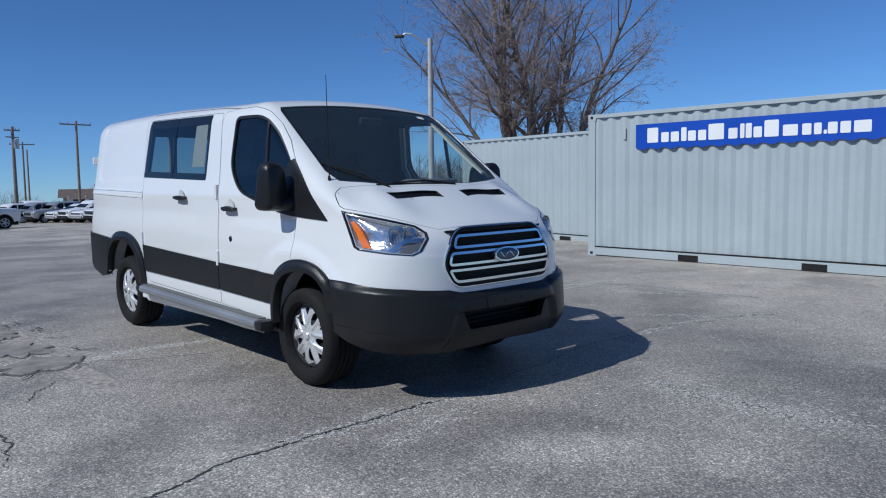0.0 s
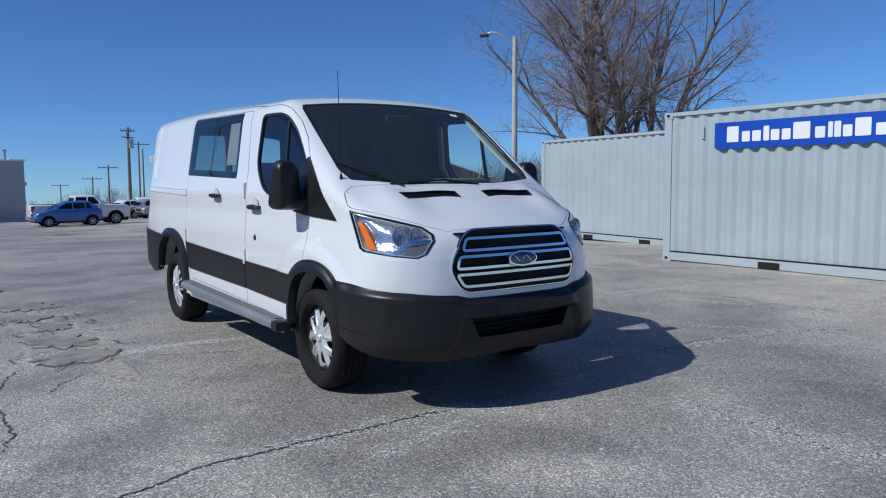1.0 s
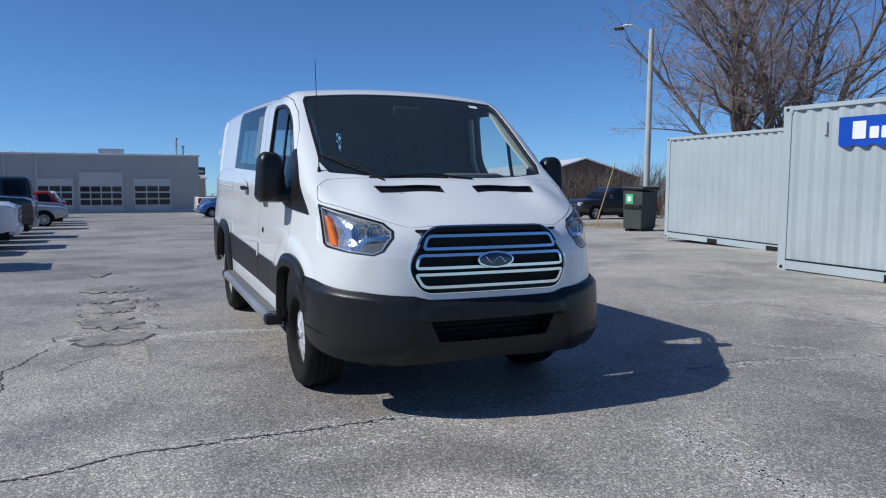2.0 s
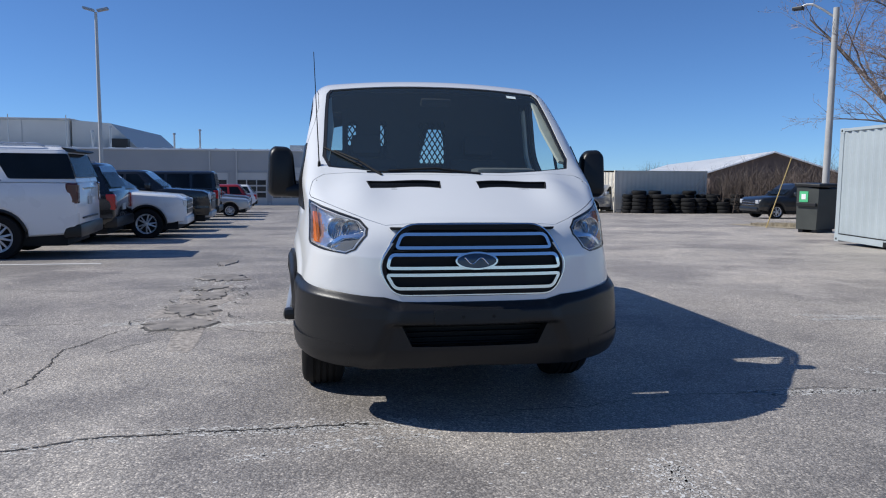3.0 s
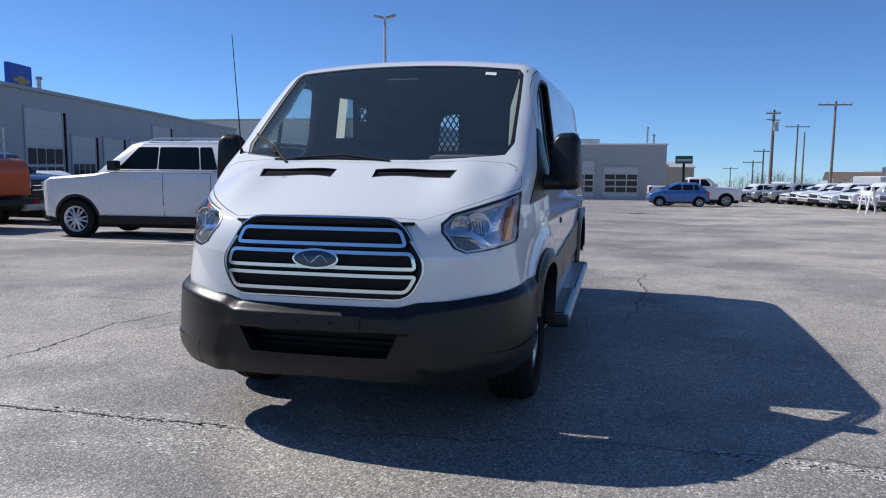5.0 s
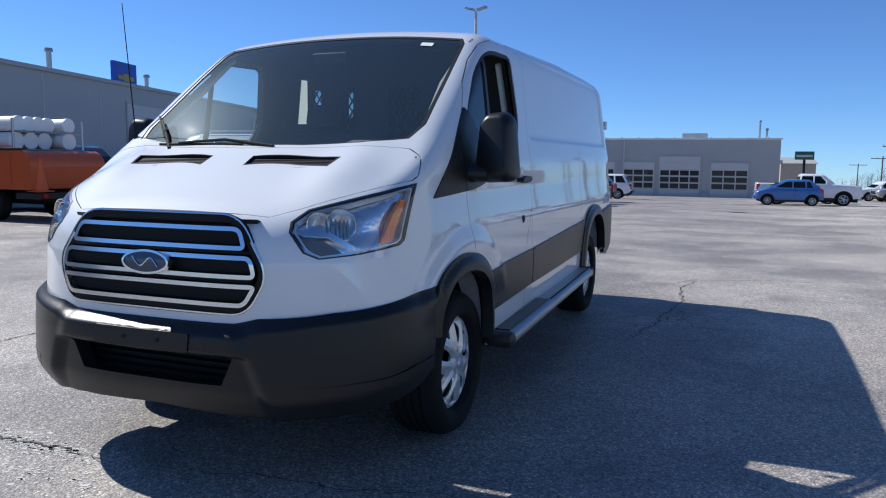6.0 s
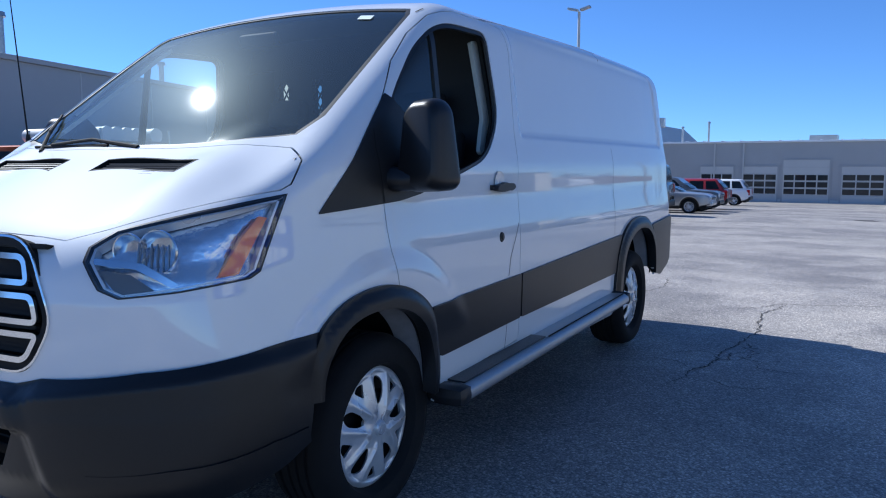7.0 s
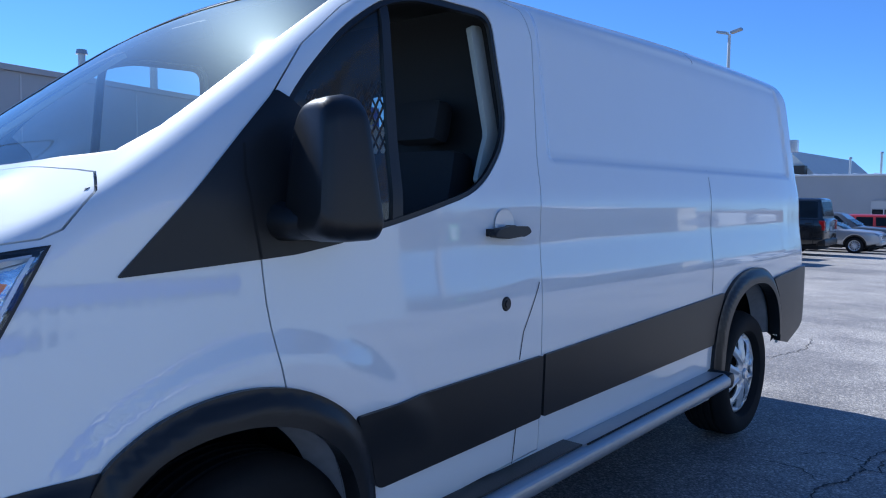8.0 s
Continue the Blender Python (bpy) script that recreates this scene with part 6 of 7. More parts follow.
    for x in (0.0, -wb):
        for s in (-1, 1):
            bm = bmesh.new()
            rows = []
            for k in range(19):
                a = radians(-8 + 196 * k / 18)
                px, pz = x + (arch_r - 0.006) * math.cos(a), max(0.28, r + (arch_r - 0.006) * math.sin(a))
                rows.append([bm.verts.new((px, s * (w - d), pz)) for d in (0.075, 0.36)])
            for a, b in zip(rows, rows[1:]):
                bm.faces.new((a[0], a[1], b[1], b[0]))
            bm.faces.new([row[1] for row in rows])
            bmesh.ops.recalc_face_normals(bm, faces=bm.faces)
            part("wheel_well", bm, M["gap"], body_ob, "black wheel well", smooth=True)
            # the dark rolled edge of the arch
            rim_pts = [(x + (arch_r - 0.012) * math.cos(radians(a)), s * (float(side_y(x + arch_r * math.cos(radians(a)), max(sill, r + arch_r * math.sin(radians(a))))) - 0.035), max(sill, r + (arch_r - 0.012) * math.sin(radians(a)))) for a in range(0, 181, 12)]
            part("arch_edge", tube(bmesh.new(), rim_pts, 0.034, 6), M["black"] if spec.get("dark_arch", True) else M[paint], body_ob, smooth=True)
    part("underside", boxed(tail + 0.2, nose_x - 0.2, -w + 0.12, w - 0.12, 0.24, 0.5), M["gap"], car)
    # the cabin above the belt
    rs, re, ce = spec["roof_start"], spec["roof_end"], spec["cab_end"]
    w0, w1 = w - 0.04, w - 0.21
    bm = bmesh.new()
    lowr = [(cowl - 0.03, w0 - 0.06), (cowl - 0.3, w0), (ce + 0.12, w0), (ce, w0 - 0.06)]
    mid = [(rs + 0.06, w1 - 0.03), (rs - 0.2, w1 + 0.03), (re + 0.16, w1 + 0.03), (re, w1 - 0.03)]
    high = [(rs - 0.12, w1 - 0.14), (rs - 0.3, w1 - 0.09), (re + 0.25, w1 - 0.09), (re + 0.1, w1 - 0.14)]
    rings = []
    for pts, z in ((lowr, belt - 0.03), (mid, roof - 0.07), (high, roof)):
        rings.append([bm.verts.new((x, y, z)) for x, y in pts] + [bm.verts.new((x, -y, z)) for x, y in pts[::-1]])
    for a, b in zip(rings, rings[1:]):
        for i in range(8):
            bm.faces.new((a[i], a[(i + 1) % 8], b[(i + 1) % 8], b[i]))
    bm.faces.new(rings[-1])
    bmesh.ops.recalc_face_normals(bm, faces=bm.faces)
    bmesh.ops.bevel(bm, geom=[e for e in bm.edges if e.is_manifold], offset=0.025, segments=2, affect="EDGES")
    part("cabin", bm, M[paint], car, smooth=True)

    def cabin_y(z):
        return w0 + (w1 + 0.03 - w0) * (z - belt + 0.03) / (roof - 0.04 - belt) + 0.006

    zl, zh = belt + 0.03, roof - 0.12
    for k, (a0, a1, b1, b0) in enumerate(spec["panes"]):
        for s in (-1, 1):
            bm = bmesh.new()
            quad = rounded([(a0, zl), (a1, zl), (b1, zh), (b0, zh)], 0.04, 3)
            vs = [bm.verts.new((x, s * cabin_y(z), z)) for x, z in quad]
            bm.faces.new(vs if s < 0 else vs[::-1])
            bmesh.ops.solidify(bm, geom=bm.faces[:], thickness=0.008)
            part("side_window", bm, M["pane"], car, "dark side window")

    def sloped(n, x0, z0, x1, z1, y0, y1, lift):
        bm = bmesh.new()
        d = Vector((z1 - z0, 0, x0 - x1)).normalized() * lift
        quad = [(x0, y0, z0), (x0, -y0, z0), (x1, -y1, z1), (x1, y1, z1)]
        bm.faces.new([bm.verts.new(Vector(p) + d) for p in quad])
        bmesh.ops.solidify(bm, geom=bm.faces[:], thickness=0.01)
        part(n, bm, M["pane"], car, "dark window")

    sloped("windscreen", cowl - 0.1, belt + 0.06, rs + 0.02, roof - 0.11, w0 - 0.16, w1 - 0.1, 0.02)
    if spec.get("wrap"):
        sloped("rear_window", ce + 0.012, belt + 0.05, re + 0.01, roof - 0.11, w0 - 0.07, w1 - 0.03, -0.02)
        part("roof_spoiler", prism(bmesh.new(), [(re + 0.1, roof - 0.005), (re - 0.13, roof - 0.045), (re - 0.15, roof - 0.075), (re + 0.02, roof - 0.10)], -w1 + 0.06, w1 - 0.06), M["black"], car, "black roof spoiler")
        part("tail_strip", boxed(tail - 0.018, tail + 0.01, -w * 0.55, w * 0.55, deck - 0.16, deck - 0.12, 0.006), M["chrome"], car)
        part("tail_step", boxed(tail - 0.03, tail + 0.02, -w * 0.62, w * 0.62, 0.70, 0.73, 0.008), M["black"], car)
        for s in (-1, 1):
            # the highlight on the shoulder below the windows, added as a strip of bright metal
            part("shoulder_highlight", tube(bmesh.new(), [(-0.85, s * (w0 + 0.008), belt + 0.004), (-2.0, s * (w0 + 0.012), belt + 0.004), (-3.2, s * (w0 + 0.01), belt + 0.004)], 0.012, 6), M["chrome"], car)
    else:
        sloped("rear_window", ce + 0.012, belt + 0.08, re + 0.01, roof - 0.13, w0 - 0.16, w1 - 0.1, -0.02)
    for s in (-1, 1):
        low, high_y = min(s * (w - 0.3), s * (w - 0.02)), max(s * (w - 0.3), s * (w - 0.02))
        lamp = part("headlamp", boxed(nose_x - 0.12, nose_x + 0.0, low * 0.86, high_y * 0.86, hoodz - 0.3, hoodz - 0.12, 0.03), M["silver"], car, "clear headlamp")
        part("tail_lamp", boxed(tail - 0.012, tail + 0.19, min(s * (w - 0.2), s * (w - 0.022)), max(s * (w - 0.2), s * (w - 0.022)), *spec.get("tail", (deck - spec.get("tail_drop", 0.42), deck - 0.06)), 0.03), M[spec.get("tail_lens", "red")], car, "red tail lamp")
        y = s * (w + 0.11)
        mir = part("door_mirror", boxed(cowl - 0.62, cowl - 0.44, min(y - 0.11, y + 0.11), max(y - 0.11, y + 0.11), belt + 0.0, belt + 0.2, 0.04), M[spec.get("mirror", paint)], car, smooth=True)
        for x in spec["handles"]:
            part("handle", boxed(x - 0.11, x + 0.11, min(s * (w - 0.02), s * (w + 0.02)), max(s * (w - 0.02), s * (w + 0.02)), belt - 0.19, belt - 0.15, 0.01), M[paint], car)
        for x in spec["handles"]:
            bm = bmesh.new()
            strip = [[bm.verts.new((x - 0.17 + dx, s * (float(side_y(x, z)) + 0.002), z)) for dx in (0.0, 0.012)] for z in np.linspace(sill + 0.1, belt - 0.06, 9)]
            for a, b in zip(strip, strip[1:]):
                bm.faces.new((a[0], a[1], b[1], b[0]))
            part("door_gap", bm, M["gap"], car)
        part("sill_trim", boxed(-wb + arch_r + 0.02, -arch_r - 0.02, min(s * (w - 0.1), s * (w - 0.005)), max(s * (w - 0.1), s * (w - 0.005)), sill - 0.06, sill + spec.get("trim", 0.06), 0.015), M["cladding"], car)
        if spec.get("rails"):
            part("roof_rail", tube(bmesh.new(), [(rs - 0.3, s * (w1 - 0.05), roof), (rs - 0.45, s * (w1 - 0.05), roof + 0.05), (re + 0.5, s * (w1 - 0.05), roof + 0.05), (re + 0.35, s * (w1 - 0.05), roof)], 0.018, 6), M["silver"], car)
    grille_ob = part("grille", boxed(nose_x - 0.08, nose_x + 0.012, -w * 0.62, w * 0.62, 0.62, hoodz - 0.16, 0.03), M["black"], car)
    for z in (hoodz - 0.24, hoodz - 0.36):
        part("grille_bar", boxed(nose_x - 0.02, nose_x + 0.022, -w * 0.6, w * 0.6, z - 0.012, z + 0.012, 0.006), M["chrome"], grille_ob)
    part("front_bumper", boxed(nose_x - 0.25, nose_x + 0.03, -w * 0.8, w * 0.8, 0.36, 0.56, 0.05), M[spec.get("bumper", "cladding")], car, smooth=True)
    part("rear_bumper", boxed(tail - 0.05, tail + 0.25, -w + 0.04, w - 0.04, 0.38, 0.62, 0.05), M[spec.get("bumper", "cladding")], car, smooth=True)
    part("rear_plate", boxed(tail - 0.022, tail + 0.01, -0.15, 0.15, deck - 0.44, deck - 0.29, 0.004), M["line"], car, "plain number plate")
    if spec.get("bed"):
        part("bed_floor", boxed(tail + 0.12, ce - 0.1, -w + 0.14, w - 0.14, deck + 0.001, deck + 0.006), M["gap"], car)
    first = wheel_for(r, 0.24, spec.get("spokes", 5))
    for k, (x, s) in enumerate(((0.0, 1), (0.0, -1), (-wb, 1), (-wb, -1))):
        mm = pose(x, s * (w - 0.005), r, 0, 30 * k, 0 if s > 0 else 180)
        one = first if k == 0 else copy_thing(first, mm)
        one.matrix_basis = mm
        one.parent = car
    return car


M["smoked"] = surf("smoked_red_lens", (0.07, 0.012, 0.012), 0.2, spread=0.2, coat=0.7)
SUV = dict(wb=3.08, fo=0.86, ro=1.30, w=1.02, belt=1.38, roof=1.97, hood=1.26, r=0.40, cowl=-0.42, roof_start=-1.2, roof_end=-4.2, cab_end=-4.36, sill=0.38, trim=0.1, spokes=6, rails=True, mirror="black",
           handles=(-1.75, -2.75), panes=((-0.92, -1.78, -1.78, -1.35), (-1.8, -2.68, -2.62, -1.8), (-2.7, -3.05, -2.9, -2.64), (-3.3, -4.36, -4.22, -3.04)), tail=(0.98, 1.34), tail_lens="smoked", wrap=True)
WAGON = dict(wb=2.95, fo=0.95, ro=1.1, w=0.99, belt=1.2, roof=1.84, hood=1.12, r=0.39, cowl=-0.4, roof_start=-1.2, roof_end=-3.7, cab_end=-3.95, sill=0.36, trim=0.1, spokes=6, rails=True,
             handles=(-1.7, -2.65), panes=((-0.9, -1.72, -1.72, -1.32), (-1.8, -2.6, -2.55, -1.8), (-2.85, -3.75, -3.62, -2.8)))
CROSS = dict(wb=2.7, fo=0.9, ro=0.95, w=0.92, belt=1.08, roof=1.66, hood=1.02, r=0.35, cowl=-0.35, roof_start=-1.15, roof_end=-3.1, cab_end=-3.5, sill=0.32,
             handles=(-1.55, -2.4), panes=((-0.8, -1.58, -1.58, -1.25), (-1.66, -2.42, -2.4, -1.66), (-2.55, -3.25, -3.0, -2.5)))
SEDAN = dict(wb=2.75, fo=0.92, ro=1.1, w=0.9, belt=0.98, roof=1.44, hood=0.9, r=0.33, cowl=-0.35, roof_start=-1.3, roof_end=-2.6, cab_end=-3.25, deck=0.99, sill=0.28, spokes=7, bumper="car_silver", tail_drop=0.3,
             handles=(-1.55, -2.45), panes=((-0.85, -1.6, -1.6, -1.35), (-1.68, -2.5, -2.45, -1.68), (-2.56, -2.9, -2.65, -2.52)))
HATCH = dict(wb=2.39, fo=0.72, ro=0.56, w=0.8, belt=1.03, roof=1.52, hood=0.9, r=0.30, cowl=0.08, roof_start=-0.95, roof_end=-2.35, cab_end=-2.86, sill=0.28, bumper="car_blue",
             handles=(-1.3, -2.05), panes=((-0.42, -1.3, -1.3, -0.98), (-1.37, -2.0, -1.98, -1.37), (-2.08, -2.4, -2.25, -2.06)))
PICKUP = dict(wb=3.65, fo=0.98, ro=1.2, w=1.0, belt=1.3, roof=1.9, hood=1.26, r=0.41, cowl=-0.4, roof_start=-1.1, roof_end=-2.35, cab_end=-2.5, deck=1.33, sill=0.42, bed=True, bumper="steel",
              handles=(-1.6, -2.3), panes=((-0.9, -1.62, -1.62, -1.28), (-1.7, -2.38, -2.3, -1.7)))
VAN = dict(wb=3.43, fo=0.85, ro=1.3, w=1.0, belt=1.35, roof=2.08, hood=1.22, r=0.37, cowl=-0.15, roof_start=-0.9, roof_end=-4.55, cab_end=-4.65, sill=0.36,
           handles=(-1.2, -4.2), panes=((-0.7, -1.3, -1.3, -1.02), (-1.5, -2.6, -2.58, -1.5), (-2.7, -3.6, -3.58, -2.7), (-3.7, -4.5, -4.45, -3.7)))


def parked(x, y, facing, yaw=0.0):
    """The pose of a vehicle whose front axle stands over x, y; facing: degrees of its nose from +x."""
    return pose(x, y, ground_z(x), 0, -1.6 * math.cos(radians(facing + yaw)) if x < -5 else 0, facing + yaw)


vehicle("suv", "white full-size SUV with dark lower trim parked in the row", "car", parked(-9.6, -9.42, -90, 4.5), "car_white", SUV)
vehicle("suv", "black full-size SUV with red tail lamps parked beside a white one", "car", parked(-13.6, -9.4, -90, 2), "car_dark", dict(WAGON, bumper="black"))
vehicle("suv", "silver-white SUV with chrome wheels, nose towards the lane", "car", parked(-15.85, -5.15, 90, 3), "car_white", dict(WAGON, bumper="car_white", trim=0.02, spokes=5))
vehicle("crossover", "grey crossover parked in the row", "car", parked(-18.7, -5.6, 90, 2), "car_silver", CROSS)
vehicle("pickup", "black pickup truck with chrome front bumper", "pickup truck", parked(-21.5, -5.3, 90, 2), "car_dark", PICKUP)
vehicle("suv", "black SUV parked in the row", "car", parked(-24.6, -6.0, 90, 2), "car_dark", WAGON)
vehicle("passenger_van", "black passenger van with red tail lamps", "van", parked(-28.6, -9.7, -90, 2), "car_dark", VAN)
vehicle("sedan", "silver sedan parked nose to the lane", "car", parked(-33.2, -5.0, 90, 2), "car_silver", SEDAN)
vehicle("hatchback", "dark grey hatchback parked in the row", "car", parked(-36.4, -5.2, 90, 2), "car_grey", dict(CROSS))
vehicle("crossover", "dark red crossover parked in the row", "car", parked(-41.0, -8.4, -90, 2), "car_red", CROSS)
vehicle("suv", "white SUV parked tail to the lane", "car", parked(-51.5, -8.8, -90, 2), "car_white", dict(CROSS, roof=1.76, belt=1.14))
vehicle("hatchback", "small blue hatchback parked by itself on the lot", "car", parked(-45.4, 3.5, -90, 3), "car_blue", HATCH)
vehicle("pickup", "white crew-cab pickup truck behind a blue hatchback", "pickup truck", parked(-48.3, 7.75, 90, 3), "car_white", PICKUP)
vehicle("sedan", "white car behind a blue hatchback", "car", parked(-52.5, 4.6, -90, 3), "car_white", SEDAN)
vehicle("crossover", "dark slate crossover parked beside the stacked tyres", "car", parked(-27.9, 20.35, -90), "car_slate", dict(CROSS, bumper="car_slate", wb=2.9, cab_end=-3.7, roof_end=-3.35))
vehicle("pickup", "black pickup truck with bright headlamps, nose to the lane", "pickup truck", parked(-12.75, -14.4, 84), "car_dark", PICKUP)
vehicle("sedan", "white sedan parked beyond the tool truck", "car", parked(-15.7, -14.9, 84), "car_white", SEDAN)
row_cars = [vehicle("sedan", "white sedan in the far sales row", "car", parked(-42.2, 15.3, -80), "car_white", SEDAN, "sales row"),
            vehicle("crossover", "white crossover in the far sales row", "car", parked(-45.0, 15.0, -80), "car_white", CROSS, "sales row"),
            vehicle("crossover", "silver crossover in the far sales row", "car", parked(-61.4, 13.4, -80), "car_silver", CROSS, "sales row")]
vehicle("suv", "grey crossover at the end of the sales row", "car", parked(-39.6, 15.6, -75), "car_silver", dict(CROSS, roof=1.74, belt=1.12), "sales row")
for i, x in enumerate((-47.8, -50.4, -53.0, -55.7, -58.5)):
    copy_thing(row_cars[i % 2], parked(x, 14.6 - 0.1 * i, -80 + 2 * (i % 3)))
for i, (x, y) in enumerate(((-64.5, 12.6), (-68.0, 11.6), (-72.0, 13.0), (-58.5, 18.8), (-62.0, 17.4), (-67.0, 17.0))):
    copy_thing(row_cars[(i * 2 + 2) % 3], parked(x, y, -80 + 5 * (i % 3)))
vehicle("pickup", "white pickup truck far across the lot", "pickup truck", parked(-70.0, 15.6, 0), "car_white", PICKUP)

# the orange tool truck
truck = thing("utility_truck", "orange utility truck with white pipe tubes on its rack", "truck", at=pose(-9.75, -12.9, ground_z(-9.75), 0, 0, -90))
part("service_body", prism(bmesh.new(), rounded([(-0.5, 0.75), (3.0, 0.75), (3.0, 1.62), (-0.3, 1.62), (-0.5, 1.4)], [0.04, 0.04, 0.04, 0.15, 0.15]), -1.05, 1.05), M["orange"], truck)
for i, x in enumerate((0.1, 1.1, 2.1)):
    door = part("locker_door", boxed(x, x + 0.9, 1.052, 1.066, 0.86, 1.54, 0.006), M["orange"], truck)
    part("latch", boxed(x + 0.42, x + 0.5, 1.066, 1.08, 1.2, 1.28, 0.006), M["steel"], door, "steel latch")
part("tail_deck", boxed(-0.75, 0.0, -1.05, 1.05, 0.55, 0.68, 0.01), M["black"], truck)
part("chassis", boxed(-0.6, 5.6, -0.45, 0.45, 0.45, 0.7), M["gap"], truck)
for z, r, count in ((1.66, 0.19, 4), (2.06, 0.17, 5)):
    for i in range(count):
        y = -0.68 + (1.36 / (count - 1)) * i
        x = 0.42 + 0.14 * ((i * 3) % 4 - 1.5) / 1.5
        pipe = part("pipe_tube", rod(bmesh.new(), (x, y, z + r), (3.4, y, z + r), r, n=20), M["white"], truck, "white plastic pipe tube", smooth=True)
        part("pipe_cap", rod(bmesh.new(), (x - 0.05, y, z + r), (x + 0.03, y, z + r), r * 1.06, n=20), M["white"], pipe, smooth=True)
part("body_rail", boxed(-0.32, 3.0, 0.98, 1.07, 1.62, 1.68, 0.02), M["black"], truck)
for x in (0.1, 1.5, 2.9):
    for y in (-0.95, 0.95):
        part("rack_post", rod(bmesh.new(), (x, y, 1.6), (x, y, 2.35), 0.03, n=6), M["steel"], truck)
    for z in (1.64, 2.05):
        part("rack_bar", rod(bmesh.new(), (x, -0.95, z), (x, 0.95, z), 0.025, n=6), M["steel"], truck)
part("cab", box(bmesh.new(), 3.1, 5.0, -1.0, 1.0, 0.7, 2.0, 0.15), M["orange"], truck, smooth=True)
part("cab_window", boxed(3.5, 4.6, 0.995, 1.012, 1.4, 1.85, 0.01), M["pane"], truck)
for s in (-1, 1):
    part("tail_lamp", boxed(-0.77, -0.75, min(s * 0.85, s * 0.98), max(s * 0.85, s * 0.98), 0.57, 0.66), M["red"], truck)
tw = wheel_for(0.4, 0.25, 6)
for k, (x, s) in enumerate(((0.9, 1), (0.9, -1), (4.6, 1), (4.6, -1))):
    mm = pose(x, s * 0.98, 0.4, 0, 20 * k, 0 if s > 0 else 180)
    one = tw if k == 0 else copy_thing(tw, mm)
    one.matrix_basis = mm
    one.parent = truck
cones = thing("traffic_cone", "orange traffic cones nested on the truck's tail deck", "traffic cone", at=pose(-8.95, -12.42, ground_z(-8.95) + 0.68))
part("cone_body", rod(bmesh.new(), (0, 0, 0.03), (0, 0, 0.75), 0.17, 0.03, 18), M["cone"], cones, smooth=True)
part("cone_foot", boxed(-0.2, 0.2, -0.2, 0.2, 0.0, 0.03, 0.008), M["cone"], cones)


# ---- buildings ----
def bay_door(parent, x0, x1, z0, z1, rows, cols, glazed, y=0.0):
    """A sectional door with rows of small panes; it lies in the wall along x, looking along -y."""
    door = part("bay_door", boxed(x0, x1, y - 0.02, y + 0.1, z0, z1, 0.01), M["palegrey"], parent, "pale sectional bay door with window rows")
    h = (z1 - z0) / rows
    for i in range(rows):
        part("door_joint", boxed(x0, x1, y - 0.026, y - 0.021, z0 + h * i, z0 + h * i + 0.025), M["grey"], door)
        if i in glazed:
            cw = (x1 - x0 - 0.1) / cols
            for k in range(cols):
                a = x0 + 0.05 + cw * k
                part("pane", boxed(a + 0.05, a + cw - 0.05, y - 0.032, y - 0.015, z0 + h * i + 0.08, z0 + h * (i + 1) - 0.06), M["pane"], door)
    part("door_frame", boxed(x0 - 0.12, x0, y - 0.04, y + 0.12, z0, z1 + 0.12), M["grey"], door)
    part("door_frame", boxed(x1, x1 + 0.12, y - 0.04, y + 0.12, z0, z1 + 0.12), M["grey"], door)
    part("door_frame", boxed(x0, x1, y - 0.04, y + 0.12, z1, z1 + 0.12), M["grey"], door)
    return door


def vent_pipe(x, y, z0, z1, r=0.09):
    p = thing("roof_vent", "grey metal vent pipe on the workshop roof", "vent", "roof vents", at=pose(x, y, z0))
    part("pipe", rod(bmesh.new(), (0, 0, -0.1), (0, 0, z1 - z0), r, n=10), M["steel"], p, smooth=True)
    part("cap", rod(bmesh.new(), (0, 0, z1 - z0), (0, 0, z1 - z0 + 0.16), r * 1.7, r * 1.4, 10), M["steel"], p, smooth=True)
    return p


# The far workshop: its front looks along +x. In its own frame the wall runs along x, the front looks along -y.
far = thing("workshop", "grey metal workshop with a row of glazed bay doors", "building", at=pose(-67.4, 5.0, -1.75, 0, 0, 90) @ pose(0, 0, 0, 0, 0, 0))
# local x = world y - 5, local -y = world +x
part("wall", boxed(-46.0, 0.0, 0.05, 14.0, -0.3, 5.05), M["grey"], far)
part("roof_edge", boxed(-46.1, 0.12, -0.1, 14.1, 5.05, 5.2, 0.02), M["roof"], far, "white roof edge")
for i in range(30):
    part("roof_rib", boxed(-46 + 1.55 * i, -45.94 + 1.55 * i, -0.12, 14.0, 5.2, 5.27), M["roof"], far)
part("plinth", boxed(-46.0, 0.0, 0.0, 0.05, -0.3, 0.25), M["palegrey"], far)
for x in (-15.6, -13.2, -30.0):
    part("downpipe", boxed(x, x + 0.12, -0.06, 0.05, 0.0, 5.0), M["palegrey"], far)
for x0, x1, top in ((-9.95, -6.45, 3.55), (-5.55, -2.45, 3.0), (-13.2, -10.4, 3.0), (-16.7, -13.95, 3.0), (-24.0, -20.8, 3.0), (-29.0, -25.8, 3.0)):
    bay_door(far, x0, x1, 0.05, top, 6 if top > 3.2 else 5, 4 if top > 3.2 else 3, (1, 2, 3), y=0.03)
part("roof_unit", boxed(-8.4, -6.2, 4.0, 6.5, 5.2, 5.75, 0.05), M["steel"], far)
part("wall_lamp", boxed(-0.01, 0.25, 1.0, 1.3, 3.0, 3.3, 0.03), M["steel"], far)
for x, y, h in ((-70, 3.3, 4.9), (-70, 3.9, 4.2), (-72, -12.0, 5.3), (-72, -14.4, 4.9), (-71, -20, 5.4), (-71, -21.6, 5.0)):
    vent_pipe(x, y, 3.45, h)
